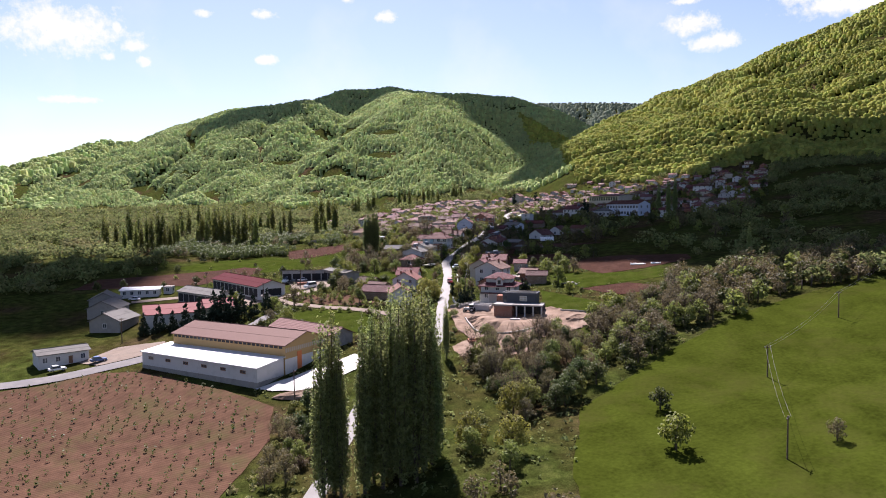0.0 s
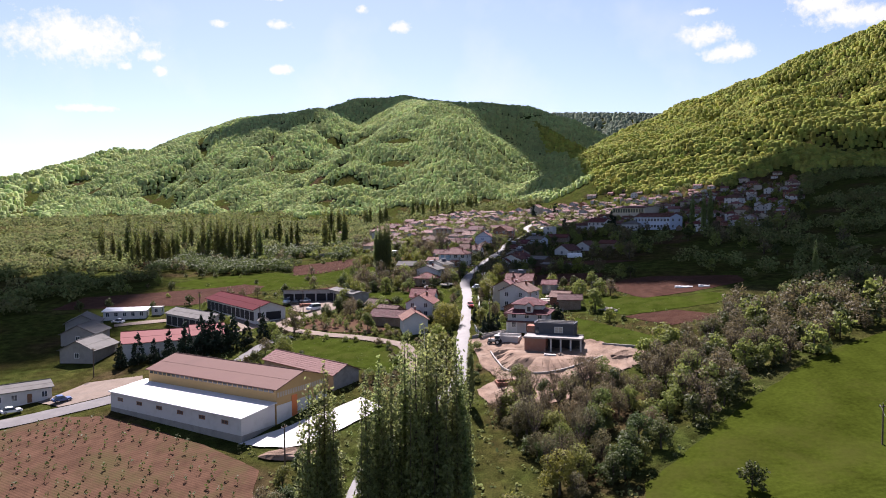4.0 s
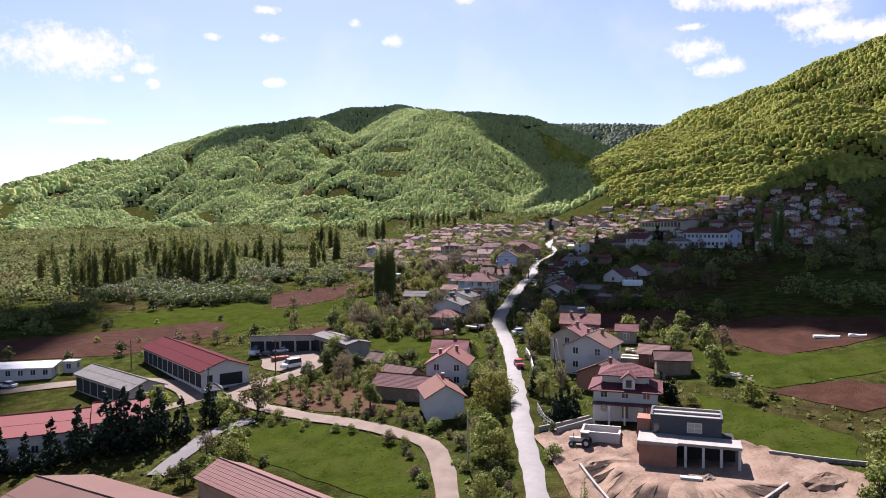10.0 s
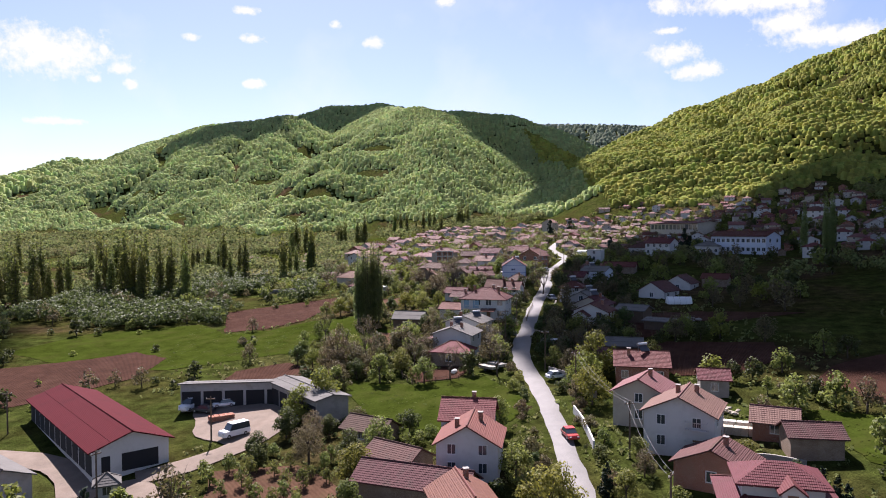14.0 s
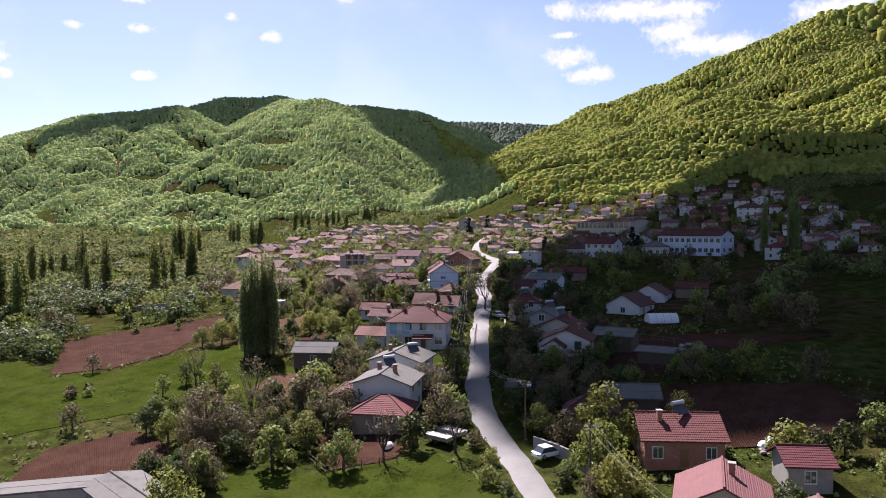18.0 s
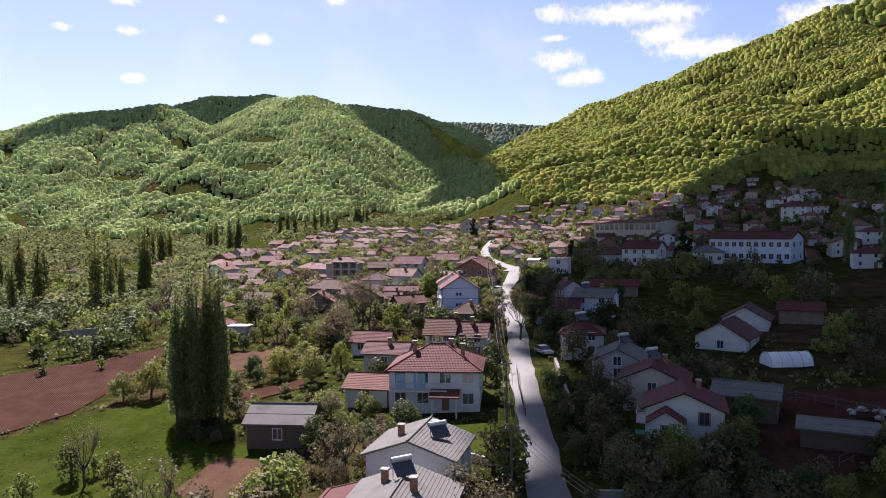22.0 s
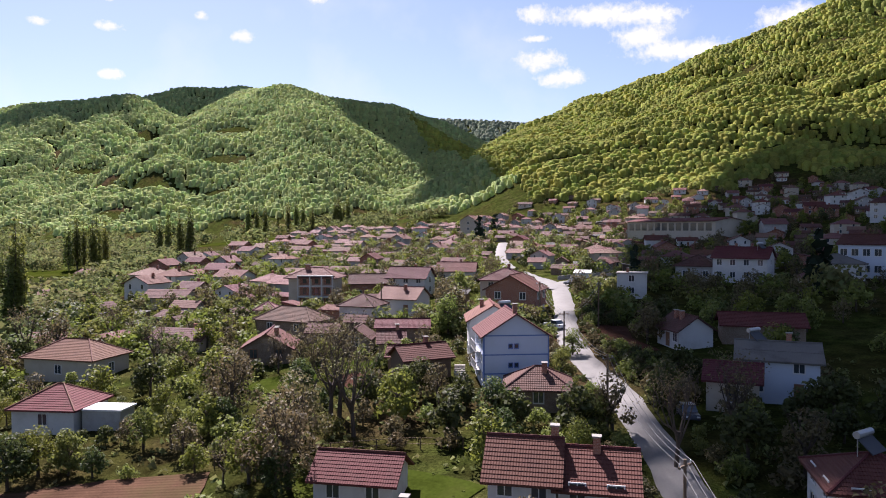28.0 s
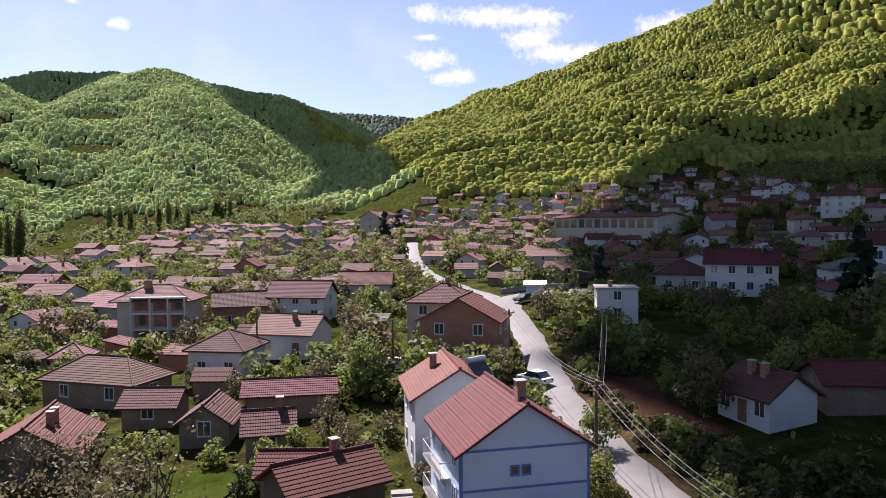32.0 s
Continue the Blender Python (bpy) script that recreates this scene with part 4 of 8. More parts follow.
house("white house with a weathered orange roof behind another", -2.0, 269.5, 5.2, 268, 7, 4.8, 2.2, "gable", "x", WHITE, TILE_ORANGE, wins=(2, 1, 0, 0), storeys=2, doors=())
house("small white gate hut with a grey hip roof", -48.4, 262.6, -45.9, 263.6, 2.6, 2.6, 0.9, "hip", "x", WHITE, ASBEST, wins=(1, 1, 0, 0), chims=(), doors=(), over=0.45, name="hut", category="hut")
# site and villas east of the road
villa, villa_L, villa_W = house("two-storey villa with red tiles, dormer and porch", 25.6, 236.2, 35.6, 233.0, 9, 5.0, 1.7, "hip", "x", WHITE, TILE_RED, wins=(3, 3, 0, 3), storeys=2, over=0.9, chims=((0.3, 0.3),))
whs, whs_L, whs_W = house("two-storey white house with a pale sheet roof and balconies", 25.9, 263.4, 33.9, 258.6, 9, 5.6, 2.2, "gable", "y", WHITE, TILE_PINK, wins=(2, 2, 0, 2), storeys=2, chims=((-0.15, -0.2), (0.3, 0.4)))
house("cream house with a pink tiled roof", 24.8, 274.5, 31.5, 270.5, 8, 5.0, 2.0, "gable", "y", CREAM, TILE_PINK, wins=(1, 1, 0, 2), storeys=2, doors=())
house("low brick house with a brown tiled roof", 26.2, 253.0, 33.4, 247.6, 6.5, 3.0, 2.0, "gable", "y", BRICKM, TILE_OLD, wins=(1, 1, 0, 1), doors=())
house("dark shed with a brown tiled roof", 43.0, 256.4, 49.4, 255.0, 5, 3.0, 1.2, wall=ADOBE, roof=TILE_OLD, wins=(0, 0, 0, 0), chims=(), doors=(), name="shed", category="shed")
house("small shed with a pinkish roof", 41.6, 263.9, 46.6, 261.2, 5, 2.6, 1.5, wall=BRICKM, roof=TILE_PINK, wins=(1, 0, 0, 0), chims=(), name="shed", category="shed")
house("small grey block hut with a red tiled roof", 41.9, 282.5, 46.2, 281.2, 5, 3.0, 1.2, wall=CONC_OLD, roof=TILE_RED, wins=(1, 0, 0, 0), chims=(), doors=(), name="hut", category="hut")
house("brick bungalow with an orange tiled roof and solar heater", 30.6, 292.6, 39.4, 290.2, 8, 3.3, 2.0, wall=BRICKM, roof=TILE_ORANGE, wins=(3, 1, 0, 1), chims=((-0.5, -0.3),), sun_heater=(0.1, -0.1))
# grey-roofed pair and the barns by the meadow
house("brown stone hut with an orange hip roof", -2.0, 316.0, 5.2, 313.2, 6.5, 3.0, 1.7, "hip", "x", ADOBE, TILE_ORANGE, wins=(1, 1, 0, 0), chims=(), doors=(), name="hut", category="hut")
house("white two-storey house with a grey slab roof", -1.4, 322.0, 6.6, 318.8, 8, 5.2, 1.5, "gable", "y", WHITE, ASBEST, wins=(0, 2, 0, 0), storeys=2, chims=((0.3, -0.2), (-0.4, 0.3)), sun_heater=(0.0, 0.3), doors=())
house("white house with a grey slab roof and chimneys", 2.0, 334.0, 9.9, 330.2, 8, 5.2, 1.5, "gable", "y", WHITE, ASBEST, wins=(0, 1, 0, 0), storeys=2, chims=((0.3, 0.2), (-0.4, -0.2)), sun_heater=(0.5, -0.1), doors=())
house("lean-to with a red tiled roof", -4.5, 326.5, -0.4, 325, 9, 2.6, 1.2, "mono", "y", ADOBE, TILE_RED, wins=(0, 0, 0, 0), chims=(), doors=(), name="shed", category="shed")
house("wooden barn with a weathered grey roof", -10.8, 354.8, -3.4, 352.6, 6, 3.1, 1.5, wall=WOOD, roof=ASBEST, wins=(1, 0, 0, 0), chims=(), doors=(), name="barn", category="barn", step=3)
ph, L, W = house("white two-storey house with a red tiled roof and balconies", 7.6, 361.0, 19.4, 357.4, 10, 5.6, 2.6, "hip", "x", WHITE, TILE_RED, wins=(4, 2, 0, 2), storeys=2, chims=((-0.5, -0.2), (0.3, 0.2), (0.6, -0.3)), win=(1.5, 1.4))
balcony(ph, L, W, "f", 0.3, 8.0, 2.9, 1.3)
for a, b in ((0.9, 2.3), (3.4, 5.0)):
    obj("glass_front", boxed(a, b, -0.07, -0.02, 3.0, 5.0), mat("pale_blue_glazing", (0.2, 0.33, 0.42), 0.2, 0.08, spec=0.6), ph, "pale blue glazed balcony front", side_pose(L, W, "f", 0, 0))
rb, cap = roof_mesh(3.6, 2.2, 2.5, 0.5, 0.2, "mono", "x")
obj("porch_roof", rb, TILE_RED, ph, "small red tiled porch roof", pose(1.6, -W / 2 - 1.6, 0))
for px in (0.0, 3.2):
    obj("porch_post", boxed(-0.1, 0.1, -0.1, 0.1, -1.0, 2.45), WHITE, ph, m=pose(px, -W / 2 - 2.5, 0))
house("white house with a red tiled roof in two steps", 17.2, 386.9, 21.7, 384.8, 5.7, 4.7, 2.2, "gable", "x", WHITE, TILE_RED, wins=(2, 0, 0, 1), storeys=2, chims=((0.9, 0.1),), doors=())
house("white house joined to another, red tiled roof", 21.9, 384.9, 26.8, 382.6, 5.7, 4.1, 2.0, "gable", "x", WHITE, TILE_RED, wins=(2, 1, 0, 0), storeys=2, chims=((0.0, -0.1),), doors=())
house("low outbuilding with a salmon tiled roof", 2.0, 366.5, 7.6, 364.0, 6, 2.7, 1.4, "gable", "x", WHITE, TILE_ORANGE, wins=(1, 0, 0, 0), chims=(), name="outbuilding", category="outbuilding")
house("grey block garage with a reddish tiled roof", 6.2, 384.8, 12.8, 382.0, 6, 2.9, 1.3, "gable", "x", GREYP, TILE_OLD, wins=(1, 0, 0, 0), chims=((0.1, -0.2),), doors=(), name="garage", category="garage")
vr, L, W = house("cream two-storey house with a red tiled roof and heater", 36.4, 351.0, 43.6, 346.4, 7.5, 5.0, 1.9, "gable", "y", CREAM, TILE_RED, z=gz(40, 350) - 1.0, wins=(1, 1, 0, 2), storeys=2, chims=((0.3, 0.5),), sun_heater=(0.0, 0.2), doors=())
balcony(vr, L, W, "l", 1.0, 6.0, 2.9, 1.1)
vf, L, W = house("white two-storey house with stepped red tiled gables", 33.4, 337.6, 40.6, 333.6, 7, 5.2, 1.8, "gable", "y", WHITE, TILE_RED, z=gz(38, 337) - 0.4, wins=(2, 2, 0, 2), storeys=2, chims=((0.4, 0.4),), frame_mat=FRAMEB)
balcony(vf, L, W, "l", 0.5, 5.0, 2.8, 1.1)
wing = obj("front_wing", body_mesh(3.4, 2.4, 4.3, 1.1, "gable", "y"), WHITE, vf, m=pose(-1.9, -W / 2 - 1.1, 0))
rb, cap = roof_mesh(3.4, 2.4, 4.3, 1.1, 0.4, "gable", "y")
obj("front_roof", rb, TILE_RED, wing, "lower red tiled gable")
window(vf, pose(-1.9, -W / 2 - 2.3, 2.6), 1.0, 1.1, FRAMEB)
obj("awning", boxed(-0.9, 0.9, -1.2, 0, 0, 0.06), mat("green_awning_cloth", (0.02, 0.16, 0.09), 0.8, 0.12), vf, "small green awning", pose(-L / 2 - 0.2, -W / 2 + 0.4, 2.3, 8))
house("old shed with a grey sheet roof", 45.5, 343.5, 51.0, 339.0, 6, 3.0, 1.0, "gable", "x", WOOD, ASBEST, wins=(0, 0, 0, 0), chims=(), doors=(), name="shed", category="shed", step=3)
house("low shed with a rusty grey roof", 49, 332.5, 54.5, 328.0, 3, 2.2, 0.4, "mono", "x", WOOD, ASBEST, wins=(0, 0, 0, 0), chims=(), doors=(), name="shed", category="shed", step=3)
house("dark barn with a grey roof", 33.6, 309.5, 40.2, 307.5, 5, 2.8, 1.2, "gable", "x", WOOD, ASBEST, wins=(0, 0, 0, 0), chims=(), doors=(), name="barn", category="barn", step=3)
house("old house with a brown hip roof", 25.8, 306.4, 32.0, 303.4, 6, 2.6, 1.9, "hip", "x", ADOBE, TILE_OLD, wins=(1, 0, 0, 0), chims=(), name="house")
house("small white house with a red hip roof and solar heater", 38.5, 377.4, 44.6, 374.4, 6.5, 4.3, 1.6, "hip", "x", WHITE, TILE_RED, wins=(2, 1, 0, 2), storeys=2, chims=(), sun_heater=(0.0, 0.1))
house("grey house with a sheet-metal gable roof", 37.6, 362.2, 43.8, 358.6, 9, 3.4, 1.7, "gable", "y", GREYP, ASBEST, wins=(1, 0, 0, 1), chims=(), storeys=2, doors=(), step=3, sun_heater=(0.2, 0.5))
house("white gabled house with a dark roof", 61.5, 374.5, 67.0, 368.4, 9, 2.9, 2.4, "gable", "y", WHITE, TILE_OLD, z=gz(66, 374) - 0.8, wins=(1, 2, 0, 0), chims=(), doors=())
house("white gabled house with a dark roof among trees", 73.0, 384.5, 79.0, 379.4, 8, 2.9, 2.2, "gable", "y", WHITE, TILE_OLD, z=gz(77, 384) - 0.8, wins=(1, 1, 0, 0), chims=(), doors=())
house("low shed with a red tiled roof in the shade", 84.5, 384, 90.5, 379.5, 5, 2.6, 1.2, wall=ADOBE, roof=TILE_RED, wins=(0, 0, 0, 0), chims=(), doors=(), name="shed", category="shed")
house("blue-grey house with a mossy grey slab roof", 52.4, 407.2, 59.0, 402.4, 8, 4.6, 1.4, "gable", "x", BLUEP, ASBEST, wins=(2, 0, 0, 2), storeys=2, chims=((0.3, 0.1),), sun_heater=(-0.5, 0.2), step=3)
house("small white outhouse with a red tiled roof", 47.6, 406.0, 51.8, 402.8, 5, 3.4, 1.4, "gable", "x", CREAM, TILE_RED, wins=(1, 0, 0, 1), chims=(), doors=(), name="outhouse", category="outhouse")
# village houses near the blue one
bh, L_BLUE, W_BLUE = house("pale blue three-storey house with a red gabled roof", 27.3, 423.0, 35.6, 421.8, 8.4, 6.8, 2.7, "gable", "y", BLUEP, TILE_RED, wins=(0, 0, 0, 3), storeys=3, over=0.4, chims=((0.0, -0.75),), doors=(), z=20.0, win=(0.9, 1.0))
house("white house with a salmon roof behind the blue house", 28.8, 435.5, 35.6, 434.0, 8, 6.2, 2.1, "gable", "y", WHITE, TILE_ORANGE, wins=(1, 0, 0, 2), storeys=2, chims=((-0.4, 0.2),), sun_heater=(0.6, -0.5), doors=())
house("low house with a brown hip roof below the blue house", 27.2, 413.4, 34.0, 411.0, 6.4, 2.7, 1.8, "hip", "x", ADOBE, TILE_OLD, wins=(1, 0, 0, 0), chims=((0.2, -0.3),), doors=())
house("low red-tiled house beside the gardens", 5.0, 396.6, 11.2, 393.8, 5, 2.6, 1.5, "gable", "x", WHITE, TILE_RED, wins=(2, 0, 0, 0), chims=(), doors=(), name="outbuilding", category="outbuilding")
house("dark wooden barn with a broad red tiled roof", 18.4, 429.4, 25.0, 431.0, 5.0, 3.2, 1.4, "gable", "x", WOOD, TILE_RED, wins=(1, 1, 0, 0), chims=((0.3, 0.2),), doors=(), name="barn", category="barn")
house("old house with a brown gabled roof", 17.2, 446.2, 21.0, 445.6, 4.4, 2.3, 1.3, "gable", "x", ADOBE, TILE_OLD, wins=(1, 0, 0, 1), chims=((0.5, 0.1),), doors=())
house("small shed with a red tiled roof", 17.2, 436.7, 21.5, 435.0, 3.5, 2.4, 1.1, "gable", "x", ADOBE, TILE_RED, wins=(0, 0, 0, 0), chims=(), doors=(), name="shed", category="shed")
house("long open shed with a red tiled roof", 18.2, 456.0, 26.6, 454.2, 4.5, 2.6, 1.0, "gable", "x", ADOBE, TILE_RED, wins=(0, 0, 0, 0), chims=(), doors=(), name="shed", category="shed")
house("grey gabled barn with a patched roof", 12.0, 452.2, 16.2, 450.8, 5.0, 2.3, 1.5, "gable", "y", ADOBE, TILE_OLD, wins=(1, 0, 0, 0), chims=(), doors=(), name="barn", category="barn")
house("low house with a patched tiled roof", 6.8, 460.6, 11.6, 458.8, 4.4, 2.3, 1.2, "gable", "x", ADOBE, TILE_OLD, wins=(1, 0, 0, 0), chims=(), doors=())
house("broad old house with a brown hip roof", -2.0, 474.5, 7.6, 467.0, 6.5, 3.0, 2.0, "hip", "x", ADOBE, TILE_OLD, wins=(2, 1, 0, 1), chims=(), doors=())
house("old brown house with a red gabled roof and chimneys", -3.6, 450.2, 4.0, 449.2, 8.5, 2.5, 2.2, "gable", "y", ADOBE, TILE_RED, wins=(2, 1, 0, 1), frame_mat=FRAMEB, chims=((0.3, -0.3), (0.3, 0.0)), doors=())
house("small square tower house with a brown roof", -2.6, 485.5, 1.4, 484.5, 4, 3.2, 1.2, "hip", "x", ADOBE, TILE_PINK, wins=(1, 1, 0, 0), chims=(), doors=(), name="hut", category="hut")
ap, L_AP, W_AP = house("unfinished three-storey apartment house with dark balconies", 4.2, 503.0, 14.2, 499.4, 7, 7.0, 1.7, "hip", "x", CREAM, TILE_PINK, wins=(0, 0, 0, 2), storeys=3, over=0.9, chims=((-0.35, -0.2), (-0.25, -0.2)), doors=())
house("brick house with a brown tiled roof", 18.4, 504.6, 26.8, 503.6, 7, 4.0, 1.8, "gable", "x", BRICKM, TILE_OLD, wins=(2, 0, 0, 1), storeys=1, chims=())
house("white house with a pale pink tiled roof and dormers", 22.0, 482.5, 28.8, 477.8, 7.5, 3.4, 2.0, "gable", "x", WHITE, TILE_PINK, wins=(2, 0, 0, 1), chims=((0.2, -0.3),))
house("white house with a weathered hip roof", 13.5, 475.5, 19.5, 472.0, 7, 3.8, 1.8, "hip", "x", WHITE, TILE_OLD, wins=(2, 0, 0, 1), chims=(), doors=())
house("brick house with red gables and white windows", 40.3, 466.6, 48.2, 461.0, 8, 5.6, 2.6, "gable", "y", BRICKM, TILE_RED, wins=(2, 2, 0, 1), storeys=2, chims=(), doors=())
house("cream house with a brown hip roof behind the brick one", 42.7, 478.8, 50.5, 474.0, 8, 5.8, 2.0, "hip", "x", CREAM, TILE_OLD, wins=(2, 0, 0, 1), storeys=2, chims=((0.1, 0.1),), doors=())
house("low white farmhouse with a broad red tiled roof", 58.8, 436.0, 58.8, 430.0, 5.6, 2.8, 1.8, "gable", "x", WHITE, TILE_OLD, wins=(3, 0, 0, 1), chims=((-0.3, -0.3), (0.2, -0.3)))
house("long open barn with a red tiled roof", 66.5, 430.8, 76.5, 425.5, 6, 2.7, 1.4, "gable", "x", ADOBE, TILE_RED, wins=(0, 0, 0, 0), chims=(), doors=(), name="barn", category="barn")
house("white box-shaped house with a flat roof", 71.4, 474.8, 76.6, 471.8, 6, 5.0, 0, "flat", "x", WHITE, CONC_OLD, wins=(1, 0, 0, 1), storeys=2, over=0.25, chims=((-0.3, -0.3),), doors=())
house("small blue metal kiosk", 73.4, 501.0, 76.3, 499.4, 3, 2.6, 0.4, "mono", "x", BLUEP, WHITEMETAL, wins=(0, 0, 0, 0), chims=(), doors=(), name="kiosk", category="kiosk", step=3)
house("white house with a red tiled roof and green yard", 27.1, 505.5, 35.4, 500.5, 7, 4.6, 2.2, "gable", "x", WHITE, TILE_RED, wins=(3, 1, 0, 1), storeys=2, chims=((0.2, 0.2),), doors=())
house("long house with a dark red tiled roof", 42.3, 519.0, 51.5, 515.5, 7, 3.4, 2.0, "gable", "x", WHITE, TILE_RED, wins=(3, 1, 0, 0), chims=((0.2, 0.2),))
house("grey house with a brown hip roof in the shade", 94.7, 490.9, 101.6, 485.0, 9, 3.6, 2.2, "hip", "x", GREYP, TILE_OLD, wins=(2, 1, 0, 1), chims=(), doors=())
house("white two-storey house with a long red roof", 100.5, 484.6, 108.5, 476.0, 9, 5.6, 2.2, "gable", "x", WHITE, TILE_RED, wins=(4, 1, 0, 1), storeys=2, chims=((-0.3, 0.1), (0.3, 0.1)), sun_heater=(0.7, -0.2), doors=())
house("white house with a grey hip roof in the shade", 118.9, 473.8, 127.4, 468.5, 9, 3.8, 1.8, "hip", "x", WHITE, ASBEST, wins=(4, 1, 0, 1), chims=(), doors=(), step=3)
house("cottage with a red hip roof", -28.3, 428.9, -21.0, 426.4, 7, 3.0, 2.0, "hip", "x", WHITE, TILE_ORANGE, wins=(1, 1, 0, 0), chims=(), doors=())
house("cottage with a weathered orange roof", -36, 457.5, -25, 451.8, 8, 3.4, 2.2, "hip", "x", CREAM, TILE_ORANGE, wins=(1, 1, 0, 0), chims=(), doors=())
house("tiny white block shed with a flat roof", -20.3, 427.2, -15.8, 425.6, 3, 2.2, 0, "flat", "x", GREYP, WHITEMETAL, wins=(0, 0, 0, 0), chims=(), doors=(), over=0.2, name="shed", category="shed")
house("long pale blue school with a red roof", 127.5, 476.5, 142.0, 456.0, 12, 7.4, 2.0, "gable", "x", BLUEP, TILE_RED, wins=(11, 2, 0, 3), storeys=2, chims=(), name="school", category="school", doors=(), win=(1.4, 1.5))
house("white hillside house with a hip roof", 216, 560, 223, 551, 8, 7, 2.2, "hip", "x", WHITE, TILE_OLD, wins=(3, 1, 0, 2), storeys=3, chims=(), doors=())


# ---- trees ----
def leaf_cloud(rng, lumps, n, size, up=0.35):
    """Small leaf sprays on and inside a set of lumps: arrays of quads."""
    lumps = np.asarray(lumps, float)
    w = lumps[:, 3] ** 2
    idx = rng.choice(len(lumps), n, p=w / w.sum())
    d = rng.normal(size=(n, 3))
    d /= np.linalg.norm(d, axis=1)[:, None]
    r = lumps[idx, 3] * rng.uniform(0.62, 1.08, n)
    pos = lumps[idx, :3] + d * r[:, None] * np.array([1, 1, 0.9])
    nrm = d + rng.normal(size=(n, 3)) * 0.7 + np.array([0, 0, up])
    nrm /= np.linalg.norm(nrm, axis=1)[:, None]
    a = np.cross(nrm, rng.normal(size=(n, 3)))
    a /= np.linalg.norm(a, axis=1)[:, None]
    b = np.cross(nrm, a)
    s = size * rng.uniform(0.55, 1.25, (n, 1))
    bend = nrm * s * 0.25
    v = np.stack([pos - a * s - b * s * 0.6, pos + a * s * 0.9 - b * s * 0.5 + bend, pos + a * s + b * s * 0.6, pos - a * s * 0.8 + b * s * 0.7 + bend], 1)
    return v.reshape(-1, 3), np.arange(4 * n).reshape(-1, 4)


def mesh_of(name, v, f, material):
    ob = raw(name, v, f, material)
    me = ob.data
    bpy.data.objects.remove(ob)
    return me


def trunk_mesh(rng, h, r, limbs, spread_, top=0.55, n=6):
    bm = bmesh.new()
    p, q = Vector((0, 0, -0.4)), Vector((rng.uniform(-0.2, 0.2), rng.uniform(-0.2, 0.2), h * top))
    tube(bm, p, q, r, r * 0.6, n)
    tips = []
    for k in range(limbs):
        a = 6.283 * k / limbs + rng.uniform(-0.4, 0.4)
        s = q * rng.uniform(0.55, 1.0)
        e = Vector((math.cos(a) * spread_ * rng.uniform(0.5, 1), math.sin(a) * spread_ * rng.uniform(0.5, 1), h * rng.uniform(0.7, 0.98)))
        m = s.lerp(e, 0.5) + Vector((0, 0, -0.08 * h))
        tube(bm, s, m, r * 0.45, r * 0.28, 5)
        tube(bm, m, e, r * 0.28, r * 0.06, 4)
        tips.append((m, e))
    return bm, tips


def broadleaf(seed, h, rad, material, n=2000, size=0.16, limbs=6):
    rng = np.random.RandomState(seed)
    bm, tips = trunk_mesh(rng, h, 0.035 * h, limbs, rad * 0.7)
    tm = bpy.data.meshes.new("trunk")
    bm.to_mesh(tm)
    bm.free()
    tm.materials.append(BARK)
    lumps = []
    for k in range(19):
        a, q = rng.uniform(0, 6.28), rng.uniform(0.2, 0.85) * rad
        lumps.append((q * math.cos(a), q * math.sin(a), h * rng.uniform(0.2, 0.9 - 0.25 * q / rad), rad * rng.uniform(0.18, 0.4)))
    lumps.append((0, 0, h * 0.8, rad * 0.5))
    v, f = leaf_cloud(rng, lumps, n, size)
    return tm, mesh_of("crown", v, f, material)


def poplar(seed, h, rad, n=8500, size=0.15, leaves=None):
    """A column of upright limbs, each with its own pointed spire of leaves."""
    rng = np.random.RandomState(seed)
    bm = bmesh.new()
    tube(bm, (0, 0, -0.5), (0, 0, h * 0.5), 0.012 * h, 0.008 * h, 7)
    tube(bm, (0, 0, h * 0.5), (0, 0, h * 0.96), 0.008 * h, 0.02, 5)
    lumps = []
    for k in range(9):
        a, q = 6.283 * k / 8 + rng.uniform(-0.3, 0.3), (0.0 if k == 8 else rad * rng.uniform(0.32, 0.62))
        lo, hi = h * rng.uniform(0.02, 0.12), h * (0.99 if k == 8 else rng.uniform(0.68, 0.96))
        cx, cy, w = q * math.cos(a), q * math.sin(a), rad * rng.uniform(0.26, 0.4)
        tube(bm, (0, 0, lo * 0.7), (cx, cy, lo + (hi - lo) * 0.3), 0.09, 0.06, 5)
        tube(bm, (cx, cy, lo + (hi - lo) * 0.3), (cx * 0.8, cy * 0.8, hi * 0.97), 0.06, 0.015, 4)
        m = int((hi - lo) / (w * 0.75))
        for i in range(m):
            f = i / (m - 1)
            e = w * (0.35 + 0.75 * math.sin(min(1.0, 0.25 + f * 2.4) * 1.57)) * (1 - 0.62 * max(0, f - 0.55) / 0.45) * rng.uniform(0.75, 1.2)
            lumps.append((cx * (1 - 0.35 * f) + rng.uniform(-0.15, 0.15), cy * (1 - 0.35 * f) + rng.uniform(-0.15, 0.15), lo + (hi - lo) * f, e))
    tm = bpy.data.meshes.new("trunk")
    bm.to_mesh(tm)
    bm.free()
    tm.materials.append(BARK)
    v, f = leaf_cloud(rng, lumps, n, size, 0.6)
    v[:, 2] = np.maximum(v[:, 2], 0.5)
    return tm, mesh_of("crown", v, f, leaves or LEAF_POP)


